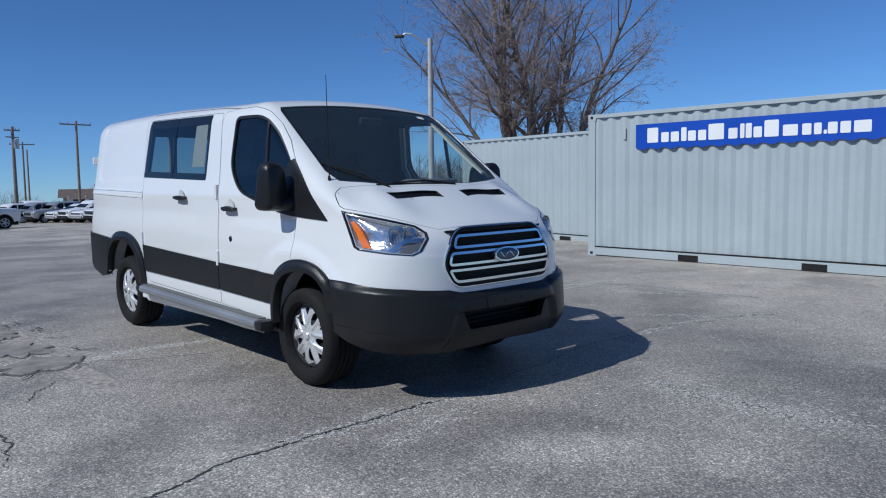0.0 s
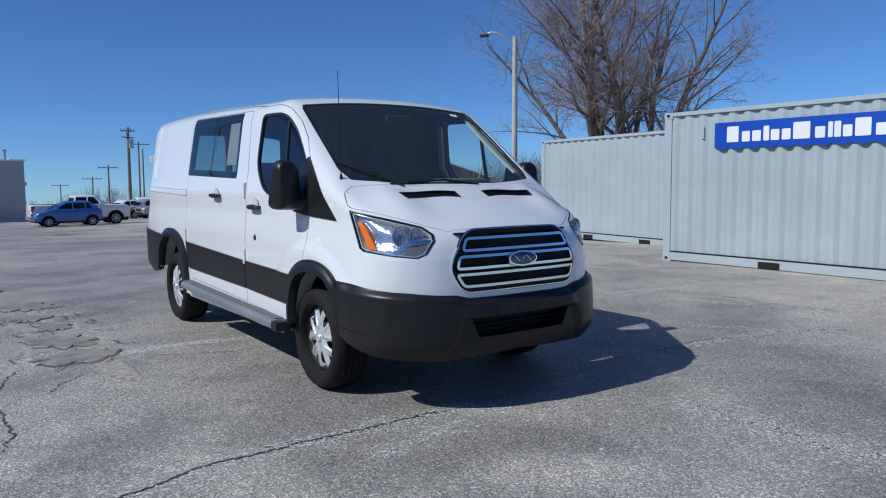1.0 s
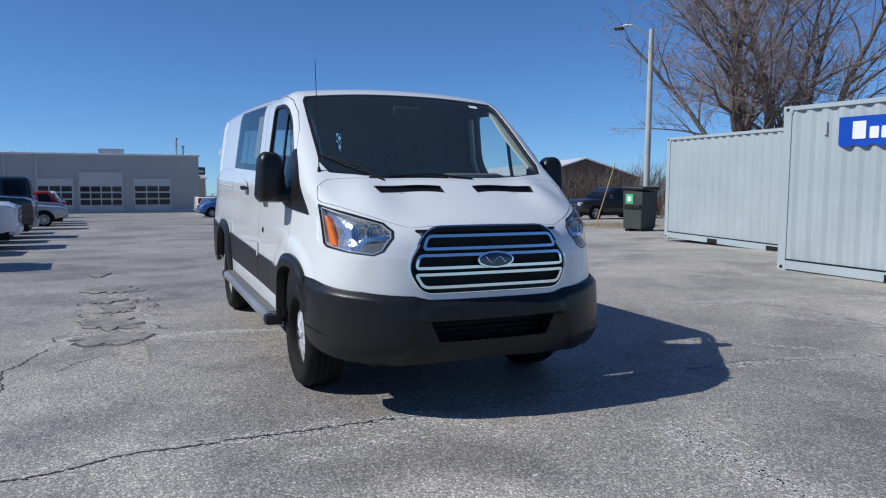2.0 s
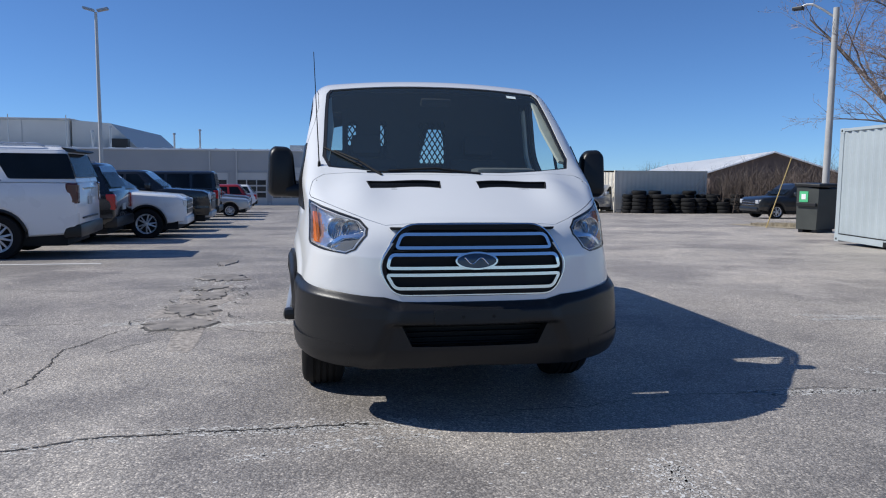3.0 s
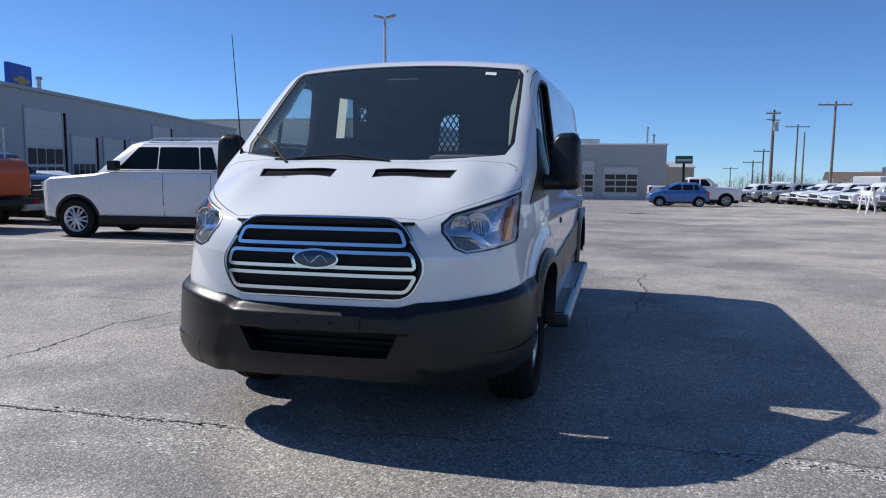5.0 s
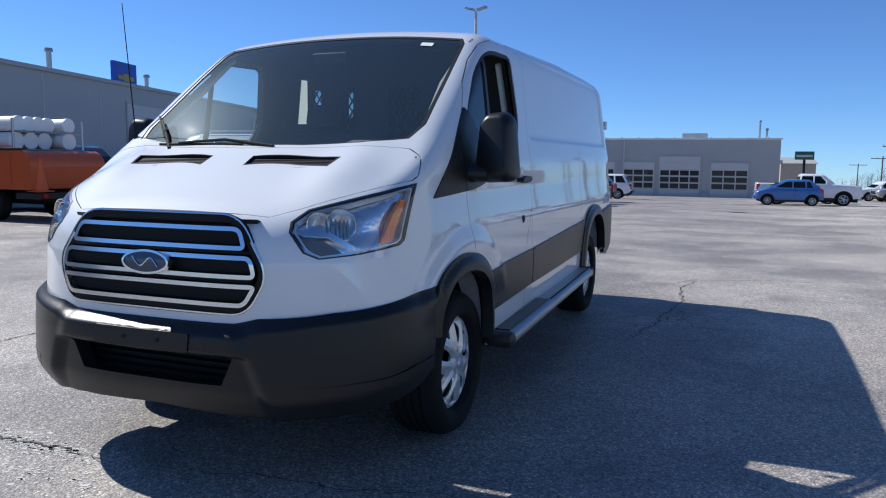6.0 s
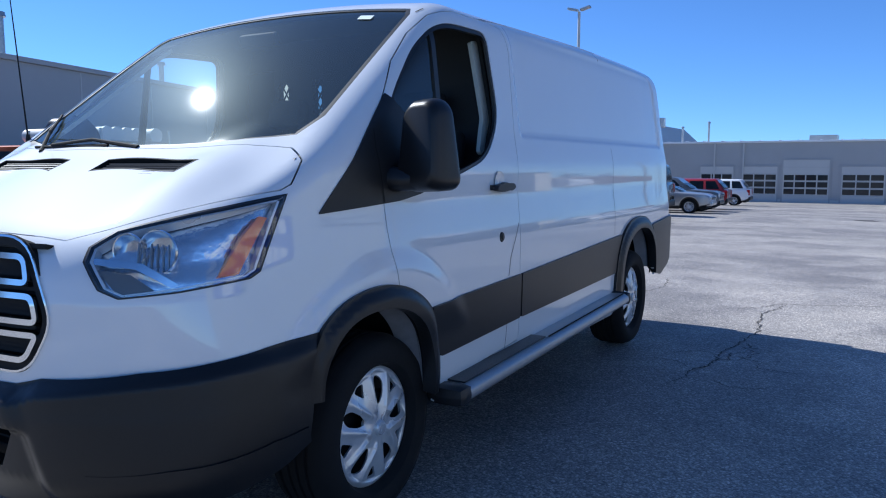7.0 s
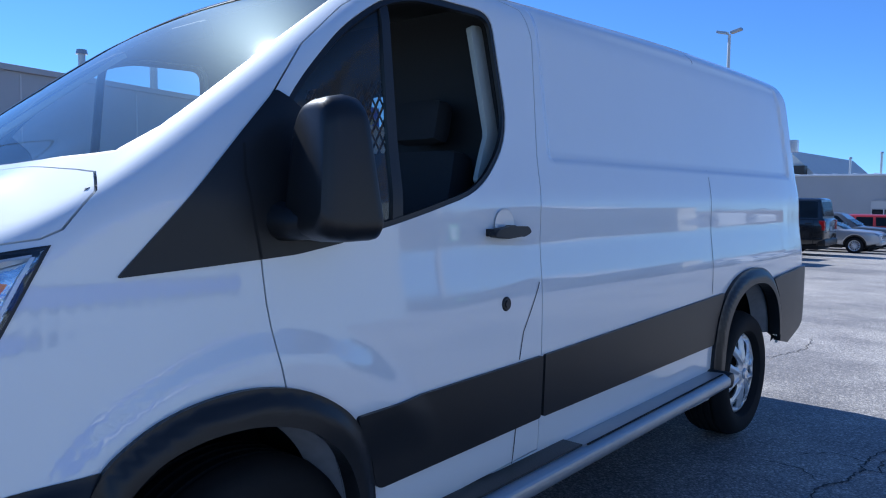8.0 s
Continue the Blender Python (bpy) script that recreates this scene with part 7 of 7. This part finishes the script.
# The near workshop: a long front on the left, in the shade.
near_at = pose(-8.0, -20.4, -0.5, 0, 0, 15.7)
near = thing("workshop", "long grey metal workshop in shade with tall bay doors", "building", at=near_at @ pose(0, 0, 0, 0, 0, 180))
# local x runs away along the front, the front looks along -y
part("wall", boxed(-22.0, 58.0, 0.05, 16.0, -1.8, 5.15), M["grey"], near)
part("roof_edge", boxed(-22.1, 58.1, -0.08, 16.1, 5.15, 5.32, 0.02), M["grey"], near)
part("parapet", boxed(-22.0, 11.0, 3.2, 10.0, 5.32, 5.75, 0.02), M["roof"], near, "pale upper roof edge")
for i in range(20):
    part("wall_seam", boxed(-21 + 4 * i, -20.95 + 4 * i, 0.035, 0.05, -1.0, 5.1), M["palegrey"], near)
for x0, x1, top in ((17.3, 20.9, 4.35), (21.9, 24.7, 3.25), (25.9, 28.7, 3.25), (29.9, 32.7, 3.25), (34.0, 37.6, 4.35)):
    bay_door(near, x0, x1, -0.9, top, 6, 4, (2, 3), y=0.03)
    part("door_post", boxed(x1 + 0.14, x1 + 0.3, -0.06, 0.05, -1.0, top), M["gap"], near)
near_turn = near_at @ pose(0, 0, 0, 0, 0, 180)
for x, y, z1 in ((16.0, 3, 6.6), (6.6, 3, 7.1), (5.6, 2, 6.9), (-0.5, 3, 7.2), (26.0, 3.5, 6.5), (3.4, 3, 6.6)):
    p = near_turn @ Vector((x, y, 5.3))
    vent_pipe(p.x, p.y, p.z, p.z + z1 - 5.3, 0.12)
p = near_turn @ Vector((18.9, 1.0, 5.3))
sign = thing("roof_sign", "blue roof sign with a gold cross mark", "sign", at=Matrix.Translation(p) @ pose(0, 0, 0, 0, 0, 15.7 + 180))
part("panel", boxed(-1.05, 1.05, -0.1, 0.1, 0.1, 1.15, 0.02), M["banner"], sign)
part("gold_mark", boxed(-0.75, 0.75, -0.13, -0.1, 0.3, 0.5, 0.02), M["wood"], sign, "gold bar")
part("gold_mark", boxed(-0.3, 0.3, -0.135, -0.1, 0.22, 0.6, 0.02), M["wood"], sign, "gold bar")
for x in (-0.7, 0.7):
    part("leg", boxed(x - 0.05, x + 0.05, -0.05, 0.05, -0.1, 0.12), M["steel"], sign)
# The tall pale hall behind both.
hall = thing("hall", "tall pale grey hall behind the workshops", "building", at=pose(-84, -27.5, -2.4))
part("wall", boxed(-30, 0, -50, 0, -1, 9.2), M["palegrey"], hall)
part("roof_edge", boxed(-30.1, 0.15, -50.1, 0.15, 9.2, 9.45, 0.03), M["grey"], hall)
for i in range(10):
    part("wall_seam", boxed(0.0, 0.03, -4.8 * i - 0.1, -4.8 * i, 0, 9.2), M["grey"], hall)
part("window", boxed(0.0, 0.05, -7.2, -5.6, 5.6, 6.4), M["pane"], hall)
part("window", boxed(0.0, 0.05, -13.2, -12.0, 5.8, 6.4), M["pane"], hall)
part("side_wing", prism(bmesh.new(), [(0.16, -1), (8.0, -1), (8.0, 5.4), (4.2, 9.0), (0.16, 9.3)], 0.3, 28, pose(0, 0, 0, 0, 0, 90)), M["palegrey"], hall, "pale wing with a sloping roof")
part("air_unit", boxed(-0.3, 0.7, 4.3, 6.2, 5.9, 7.3, 0.05), M["black"], hall)
part("air_duct", boxed(-0.3, 0.4, 2.2, 7.0, 5.3, 5.7, 0.05), M["steel"], hall)
for y in (-4.0, -9.0, 1.5):
    v = thing("aerial_mast", "thin aerial mast on a roof", "aerial", at=pose(-78, -27.5 + y, 3.4))
    part("mast", rod(bmesh.new(), (0, 0, -0.2), (0, 0, 3.6), 0.05, n=6), M["steel"], v)
    part("cross_arm", rod(bmesh.new(), (0, -0.9, 3.2), (0, 0.9, 3.2), 0.03, n=6), M["steel"], v)


# The barn behind the cream container.
def gable(name, label, m, length, half, eave, ridge, wall_mat, roof_mat):
    """A long shed with a pitched roof; it runs along x from its gable end."""
    b = thing(name, label, "building", at=m)
    outline = [(-half, -1.0), (half, -1.0), (half, eave), (0, ridge), (-half, eave)]
    bm = bmesh.new()
    prism(bm, outline, 0.0, length)
    bmesh.ops.transform(bm, matrix=pose(0, 0, 0, 0, 0, -90), verts=bm.verts)
    part("wall", bm, wall_mat, b)
    for s in (-1, 1):
        bm = bmesh.new()
        prism(bm, [(0, ridge + 0.02), (s * (half + 0.35), eave - 0.1), (s * (half + 0.35), eave + 0.0), (0, ridge + 0.12)], -0.3, length + 0.3)
        bmesh.ops.transform(bm, matrix=pose(0, 0, 0, 0, 0, -90), verts=bm.verts)
        roof = part("roof", bm, roof_mat, b)
        for i in range(int(length / 1.2)):
            bm = bmesh.new()
            prism(bm, [(s * 0.02, ridge + 0.11), (s * (half + 0.34), eave + 0.0), (s * (half + 0.34), eave + 0.04), (s * 0.02, ridge + 0.15)], 1.2 * i, 1.2 * i + 0.05)
            bmesh.ops.transform(bm, matrix=pose(0, 0, 0, 0, 0, -90), verts=bm.verts)
            part("roof_rib", bm, roof_mat, roof)
    return b


barn_at = Vector((-47, 28.0, 0)) + Vector((0.36, 0.933, 0)) * 4.4
gable("barn", "long low barn with white metal roof and brown gable", pose(barn_at.x, barn_at.y, ground_z(barn_at.x), 0, 0, 159), 85, 4.4, 2.7, 4.15, M["brown"], M["roof"])
gable("house", "pale house with dark roof across the road", pose(-112, 34, ground_z(-112), 0, 0, 95), 12, 4.0, 2.6, 3.8, M["white"], M["grey"])
gable("shed", "low tan shed with grey roof across the road", pose(-157, 8.0, ground_z(-157), 0, 0, 95), 6.0, 5.6, 5.5, 6.5, M["tan"], M["grey"])
def low_house(at):
    """A long low building: a pale recessed front under a dark sloping roof, with posts, windows and roof vents."""
    b = thing("roadside_building", "low tan roadside building with a dark brown roof", "building", at=at)
    part("wall", boxed(-9.0, 9.0, 0.0, 9.0, -1.0, 2.7), M["tan"], b)
    part("porch_wall", boxed(-8.6, -0.4, -0.12, 0.0, 0.0, 2.3), M["white"], b, "white painted front")
    part("end_block", boxed(0.4, 9.2, -1.4, 6.0, -1.0, 3.0), M["tan"], b, "tan block with a flat parapet")
    part("end_cap", boxed(0.3, 9.3, -1.5, 6.1, 3.0, 3.15), M["palegrey"], b)
    part("roof", prism(bmesh.new(), [(-0.9, 2.3), (9.4, 2.5), (6.5, 3.35), (2.6, 3.35)], -9.6, 9.6, pose(0, 0, 0, 0, 0, 90) @ pose(0, 0, 0, 0, 0, 0)), M["brown"], b, "dark brown sloping roof")
    for x in (-8.4, -6.4, -4.4, -2.4, -0.6):
        part("post", boxed(x - 0.09, x + 0.09, -0.75, -0.57, -1.0, 2.5), M["white"], b)
    for x in (-7.8, -5.8, -3.8, -1.8):
        pane = part("window", boxed(x, x + 1.3, -0.16, -0.11, 0.9, 2.0), M["pane"], b)
        part("window_frame", boxed(x - 0.08, x + 1.38, -0.14, -0.125, 0.82, 2.08), M["brown"], pane)
    for x, z in ((-3.0, 4.0), (-2.2, 3.8), (2.5, 3.9)):
        part("roof_vent", boxed(x - 0.3, x + 0.3, 3.5, 4.1, 3.2, z), M["steel"], b)
    return b


low_house(pose(-96.0, 34.6, ground_z(-96), 0, 0, 72))
trailer = thing("box_trailer", "white box trailer behind the sales row", "trailer", at=pose(-71.0, 23.4, ground_z(-71), 0, 0, 150))
part("box", box(bmesh.new(), -3.0, 3.0, -1.1, 1.1, 0.9, 2.45, 0.05), M["white"], trailer)
for x in (-2.6, -1.7, 2.8):
    for s in (-1, 1):
        part("wheel", lathe(bmesh.new(), [(0.0, 0.1), (0.4, 0.1), (0.45, 0.04), (0.45, -0.1), (0.0, -0.1)], 18, pose(x, s * 1.05, 0.45)), M["rubber"], trailer, smooth=True)
part("frame", boxed(-3.4, 3.4, -0.9, 0.9, 0.7, 0.92), M["gap"], trailer)
copy_thing(trailer, pose(-62.0, 23.9, ground_z(-62), 0, 0, 140))


# ---- poles and signs ----
def utility_pole(x, y, top, arm, label="weathered wooden utility pole with a cross arm", heavy=False):
    z = ground_z(x)
    p = thing("utility_pole", label, "utility pole", "utility poles", at=pose(x, y, z))
    h = top - z
    part("post", rod(bmesh.new(), (0, 0, -0.3), (0.05, 0.05, h), 0.2 if heavy else 0.15, 0.13 if heavy else 0.1, 10), M["pole"], p, smooth=True)
    if arm:
        bm = bmesh.new()
        box(bm, -0.05, 0.05, -arm, arm, -0.06, 0.06, 0.0, pose(0, 0, h - 0.35, 0, 0, 8))
        part("cross_arm", bm, M["pole"], p)
        for k in (-0.9, -0.45, 0.45, 0.9):
            part("insulator", rod(bmesh.new(), (0, k * arm, h - 0.3), (0, k * arm, h - 0.1), 0.05, 0.03, 6), M["steel"], p)
    if heavy:
        part("transformer", rod(bmesh.new(), (0.35, 0.25, h - 2.1), (0.35, 0.25, h - 1.2), 0.25, n=12), M["steel"], p, "grey transformer drum", smooth=True)
        part("cross_arm", box(bmesh.new(), -0.05, 0.05, -0.9, 0.9, -0.05, 0.05, 0.0, pose(0, 0, h - 1.0, 0, 0, 40)), M["pole"], p)
    return p


utility_pole(-76.4, 15.4, 7.0, 0.7, heavy=True)
utility_pole(-73.0, 20.1, 7.5, 1.5)
utility_pole(-108.0, 24.0, 7.2, 1.6)
utility_pole(-118.0, 27.0, 6.6, 0.0, "plain weathered wooden pole")
utility_pole(-106.7, 19.6, 3.85, 1.3)
utility_pole(-129.6, 21.8, 2.45, 1.6)
utility_pole(-184.6, 25.3, 1.3, 1.8)
lot_lamp = thing("lot_lamp", "tall slim grey lot lamp with twin flat heads", "street lamp", at=pose(-36.1, -11.7, ground_z(-36.1)))
part("post", rod(bmesh.new(), (0, 0, 0), (0, 0, 10.2), 0.11, 0.07, 10), M["palegrey"], lot_lamp, smooth=True)
part("base", rod(bmesh.new(), (0, 0, 0), (0, 0, 0.7), 0.3, 0.3, 14), M["palegrey"], lot_lamp, smooth=True)
for s in (-1, 1):
    arm_ob = part("lamp_head", box(bmesh.new(), -0.16, 0.16, 0.08, 0.62, -0.05, 0.06, 0.02, pose(0, 0, 10.25, 0, 0, 0 if s > 0 else 180) @ pose(0, 0, 0, 14, 0, 0)), M["steel"], lot_lamp)
green_sign = thing("pole_sign", "dark green sign on a post beyond the workshop", "sign", at=pose(-138, 11.5, ground_z(-138)))
part("post", rod(bmesh.new(), (0, 0, -0.2), (0, 0, 5.6), 0.22, n=10), M["gap"], green_sign)
part("panel", boxed(-0.15, 0.15, -1.5, 1.5, 5.6, 7.0, 0.12), M["green"], green_sign)
part("word_bar", boxed(0.15, 0.17, -1.25, 1.25, 6.05, 6.4), M["line"], green_sign)
far_lamp = thing("street_lamp", "thin street lamp arm behind the containers", "street lamp", at=pose(1.2, 29.0, 0))
part("post", rod(bmesh.new(), (0, 0, 0), (0, 0, 5.6), 0.1, 0.08, 8), M["palepole"], far_lamp)
part("arm", tube(bmesh.new(), [(0, 0, 5.4), (-0.7, -0.2, 5.75), (-1.4, -0.4, 5.8), (-1.7, -0.5, 5.7)], 0.04, 6), M["steel"], far_lamp)


# ---- cracks, worn patches and lines in the asphalt ----
def crack(name, pts, width, seed, label="thin dark crack in the asphalt", kind_of="crack", lift=0.0):
    """A ragged open joint: a strip that wanders, with a raised, crumbled rim on either side."""
    rng = random.Random(seed)
    line = []
    for a, b in zip(pts, pts[1:]):
        a, b = Vector((*a, 0)), Vector((*b, 0))
        n = max(3, int((b - a).length / 0.02))
        for i in range(n):
            line.append(a + (b - a) * i / n)
    line.append(Vector((*pts[-1], 0)))
    drift = 0.0
    spots_on = []
    for i, p in enumerate(line):
        way = (line[min(i + 1, len(line) - 1)] - line[max(i - 1, 0)]).normalized()
        side = Vector((-way.y, way.x, 0))
        drift = 0.9 * drift + rng.gauss(0, 0.0075)
        spots_on.append((p + side * (drift + rng.gauss(0, 0.0035)), side, 0.55 * width * max(0.4, 1 + rng.gauss(0, 0.4)) * min(1.0, 0.25 + 6 * min(i, len(line) - 1 - i) / len(line))))
    bm = bmesh.new()
    rows = []
    for p, side, w in spots_on:
        z = ground_z(p.x)
        rows.append([bm.verts.new((q.x, q.y, z + h + lift)) for q, h in ((p - side * w * 0.5, 0.004), (p, 0.0035), (p + side * w * 0.5, 0.004))])
    for a, b in zip(rows, rows[1:]):
        for k in range(2):
            bm.faces.new((a[k], a[k + 1], b[k + 1], b[k]))
    return tagged(part(name, bm, M[kind_of]), label, "crack", "cracks", "structure")


M["patch"] = surf("smooth_patched_asphalt", (0.255, 0.233, 0.215), 0.8, spread=0.45, size=0.15, fine=110, bump=0.6)
M["rim"] = surf("crumbled_asphalt_rim", (0.1, 0.094, 0.088), 0.95, spread=0.5, size=0.06, fine=50, bump=0.8)
M["dust"] = surf("pale_crumbled_asphalt", (0.36, 0.325, 0.295), 0.9, spread=0.6, size=0.05, fine=60, bump=0.8)


def blotch(name, cx, cy, rx, ry, turn, lift, seed, material, label, rough=0.22):
    """An irregular thin slab lying on the asphalt, its rim bevelled down."""
    rng = random.Random(seed)
    n = 72
    waves = [(rng.uniform(0, 6.28), rng.gauss(0, rough / (1 + 0.35 * k))) for k in range(14)]
    bm = bmesh.new()
    mid = bm.verts.new((cx, cy, ground_z(cx) + lift))
    inner, outer = [], []
    for i in range(n):
        a = 2 * math.pi * i / n
        r = 1 + sum(w * math.cos((k + 2) * a + f) for k, (f, w) in enumerate(waves)) + rng.gauss(0, 0.035)
        for ring, scale, z in ((inner, 0.93, lift), (outer, 1.0, 0.001)):
            x, y = rx * r * scale * math.cos(a), ry * r * scale * math.sin(a)
            px, py = cx + x * math.cos(turn) - y * math.sin(turn), cy + x * math.sin(turn) + y * math.cos(turn)
            ring.append(bm.verts.new((px, py, ground_z(px) + z)))
    for i in range(n):
        j = (i + 1) % n
        bm.faces.new((mid, inner[i], inner[j]))
        bm.faces.new((inner[i], outer[i], outer[j], inner[j]))
    return tagged(part(name, bm, material), label, "patch", "asphalt patches", "structure")


crack("crack", [(1.5, -3.9), (1.25, -3.1), (1.085, -2.45), (1.02, -2.1), (0.95, -1.75), (0.92, -1.3), (0.94, -0.9), (0.92, -0.4)], 0.024, 1)
crack("crack", [(0.92, -0.4), (0.8, 0.6), (0.66, 1.6), (0.65, 2.3), (0.66, 2.6), (0.83, 2.93), (1.04, 3.58)], 0.01, 2)
crack("crack", [(0.24, -2.87), (-0.2, -2.8), (-0.53, -2.81), (-1.15, -2.84), (-1.6, -2.66), (-2.0, -2.5)], 0.02, 3)
crack("crack", [(-1.45, -2.18), (-1.2, -2.4), (-1.0, -2.5)], 0.014, 4)
crack("crack", [(-2.27, -4.2), (-2.2, -3.5), (-2.23, -2.94)], 0.016, 5)
crack("crack", [(-1.93, -1.83), (-1.6, -1.3), (-1.5, -0.9), (-1.4, -0.3)], 0.012, 6)
crack("crack", [(-4.74, -4.8), (-4.3, -3.6), (-4.6, -2.6)], 0.014, 7)
crack("crack", [(-5.9, 1.75), (-5.1, 1.62), (-4.35, 1.73), (-3.5, 1.6), (-2.92, 1.57), (-2.28, 1.41)], 0.02, 8)
crack("crack", [(-5.24, 1.27), (-5.5, 1.5), (-5.9, 1.75), (-6.2, 2.4), (-6.43, 3.25)], 0.016, 9)
crack("crack", [(-7.3, 0.25), (-6.46, 0.4), (-5.53, 0.23)], 0.016, 10)
for i in range(9):
    rng = random.Random(40 + i)
    x, y, a = -3.1 + rng.gauss(0, 0.35), 1.6 + rng.gauss(0, 0.2), rng.uniform(0, 6.28)
    crack("crack", [(x, y), (x + 0.16 * math.cos(a), y + 0.16 * math.sin(a)), (x + 0.32 * math.cos(a + 0.6), y + 0.32 * math.sin(a + 0.6))], 0.014, 50 + i)
for i in range(30):
    rng = random.Random(80 + i)
    x, y, a = rng.uniform(-4.8, -1.7), rng.uniform(-2.5, -1.65), rng.uniform(0, 6.28)
    crack("crack", [(x, y), (x + 0.14 * math.cos(a), y + 0.14 * math.sin(a)), (x + 0.3 * math.cos(a + 0.5), y + 0.26 * math.sin(a + 0.5))], 0.024, 90 + i, lift=0.008)
blotch("crumbled_patch", -3.15, -2.08, 1.6, 0.3, 0.06, 0.003, 1, M["dust"], "pale crumbled stretch of broken asphalt")
# repair patches with crumbled dark rims
for k, (cx, cy, rx, ry, turn) in enumerate(((-2.06, -2.1, 0.25, 0.33, 0.2), (-2.82, -2.12, 0.34, 0.25, 0.2), (-3.75, -2.05, 0.3, 0.16, 0.1), (-4.4, -2.15, 0.16, 0.2, 0.6), (-5.42, -2.12, 0.36, 0.32, 0.3), (-7.6, -2.3, 0.5, 0.13, 0.0))):
    blotch("patch_rim", cx + 0.02, cy - 0.016, rx * 1.0, ry * 1.0, turn, 0.007, 2 + k, M["rim"], "dark crumbled rim of a repair patch", 0.13)
    blotch("asphalt_patch", cx, cy, rx, ry, turn, 0.016, 2 + k, M["patch"], "smooth grey repair patch in broken asphalt", 0.13)
blotch("manhole_patch", -30.0, 2.0, 0.5, 0.3, 0.2, 0.012, 6, M["crack"], "dark round cover in the asphalt")
M["scuff"] = surf("worn_white_paint", (0.6, 0.585, 0.56), 0.85, spread=0.5, size=0.035, fine=45, bump=0.4, second=(0.42, 0.41, 0.395))


def flecks(name, pts, width, density, seed, label):
    """What is left of a painted line: many small ragged flakes along it, in one object."""
    rng = random.Random(seed)
    verts, faces = [], []
    for a, b in zip(pts, pts[1:]):
        a, b = Vector((*a, 0)), Vector((*b, 0))
        way = (b - a).normalized()
        side = Vector((-way.y, way.x, 0))
        for _ in range(int((b - a).length * density)):
            t = rng.random()
            c = a + (b - a) * t + side * rng.gauss(0, width)
            r = 0.003 + 0.011 * rng.random() ** 3
            n = rng.randint(4, 6)
            turn = rng.uniform(0, 6.28)
            base = len(verts)
            for k in range(n):
                d = r * rng.uniform(0.5, 1.3)
                along = d * math.cos(turn + 2 * math.pi * k / n) * 1.6
                across = d * math.sin(turn + 2 * math.pi * k / n)
                q = c + way * along + side * across
                verts.append((q.x, q.y, ground_z(q.x) + 0.0012))
            faces.append(tuple(range(base, base + n)))
    me = bpy.data.meshes.new(name)
    me.from_pydata(verts, [], faces)
    return tagged(link(name, me, M["scuff"]), label, "line", kind="stuff")


FADED = "flaked remains of a white paint line on asphalt"
flecks("paint_flecks", [(-1.8, 3.9), (-1.66, 4.26), (-1.45, 5.4), (-1.3, 6.55)], 0.035, 420, 21, FADED)
flecks("paint_flecks", [(-0.9, 4.2), (-0.38, 4.39), (0.8, 4.8), (1.9, 5.09), (3.2, 5.5)], 0.035, 300, 22, FADED)
flecks("paint_flecks", [(1.6, 0.83), (1.86, 0.81), (2.2, 0.76), (2.47, 0.77), (2.98, 0.82), (3.4, 0.9)], 0.04, 300, 23, FADED)
flecks("paint_flecks", [(0.2, 3.0), (0.6, 3.3), (1.5, 3.7)], 0.05, 220, 24, FADED)
flecks("paint_flecks", [(1.4, -1.3), (1.2, -0.7), (1.15, -0.2)], 0.05, 260, 25, FADED)
flecks("paint_flecks", [(2.2, -2.2), (1.9, -0.4), (1.75, 1.2)], 0.3, 50, 26, "scattered pale flakes on worn asphalt")
RUBBLE = "pale grit and crumbs beside broken asphalt"
flecks("grit", [(-5.6, -2.2), (-4.4, -2.05), (-3.2, -2.1), (-1.8, -2.1)], 0.2, 900, 31, RUBBLE)
flecks("grit", [(-2.16, -2.8), (-2.15, -2.31), (-1.99, -1.83), (-2.07, -1.28), (-1.94, -0.57)], 0.045, 900, 32, RUBBLE)
flecks("grit", [(1.25, -3.1), (1.085, -2.45), (1.0, -2.08), (0.93, -1.7)], 0.05, 260, 33, RUBBLE)
flecks("grit", [(0.93, -1.7), (0.95, -0.99), (0.96, -0.3)], 0.05, 700, 34, RUBBLE)
flecks("grit", [(1.75, 0.8), (2.26, 0.77), (2.57, 0.78), (2.97, 0.81)], 0.12, 700, 35, RUBBLE)
flecks("grit", [(0.68, 1.9), (0.74, 2.42), (0.81, 3.32), (1.19, 3.96)], 0.03, 600, 36, RUBBLE)
flecks("grit", [(-1.52, 3.92), (-1.49, 4.58), (-0.95, 4.86), (-0.08, 4.79), (0.66, 4.87)], 0.03, 700, 37, RUBBLE)
for i in range(10):
    x = -7.75 - 2.72 * i
    tagged(part("stall_line", boxed(x - 0.05, x + 0.05, -11.5, -4.3, ground_z(x) - 0.01, ground_z(x) + 0.006), M["scuff"]), "faded white parking stall line", "line", "stall lines", "structure")
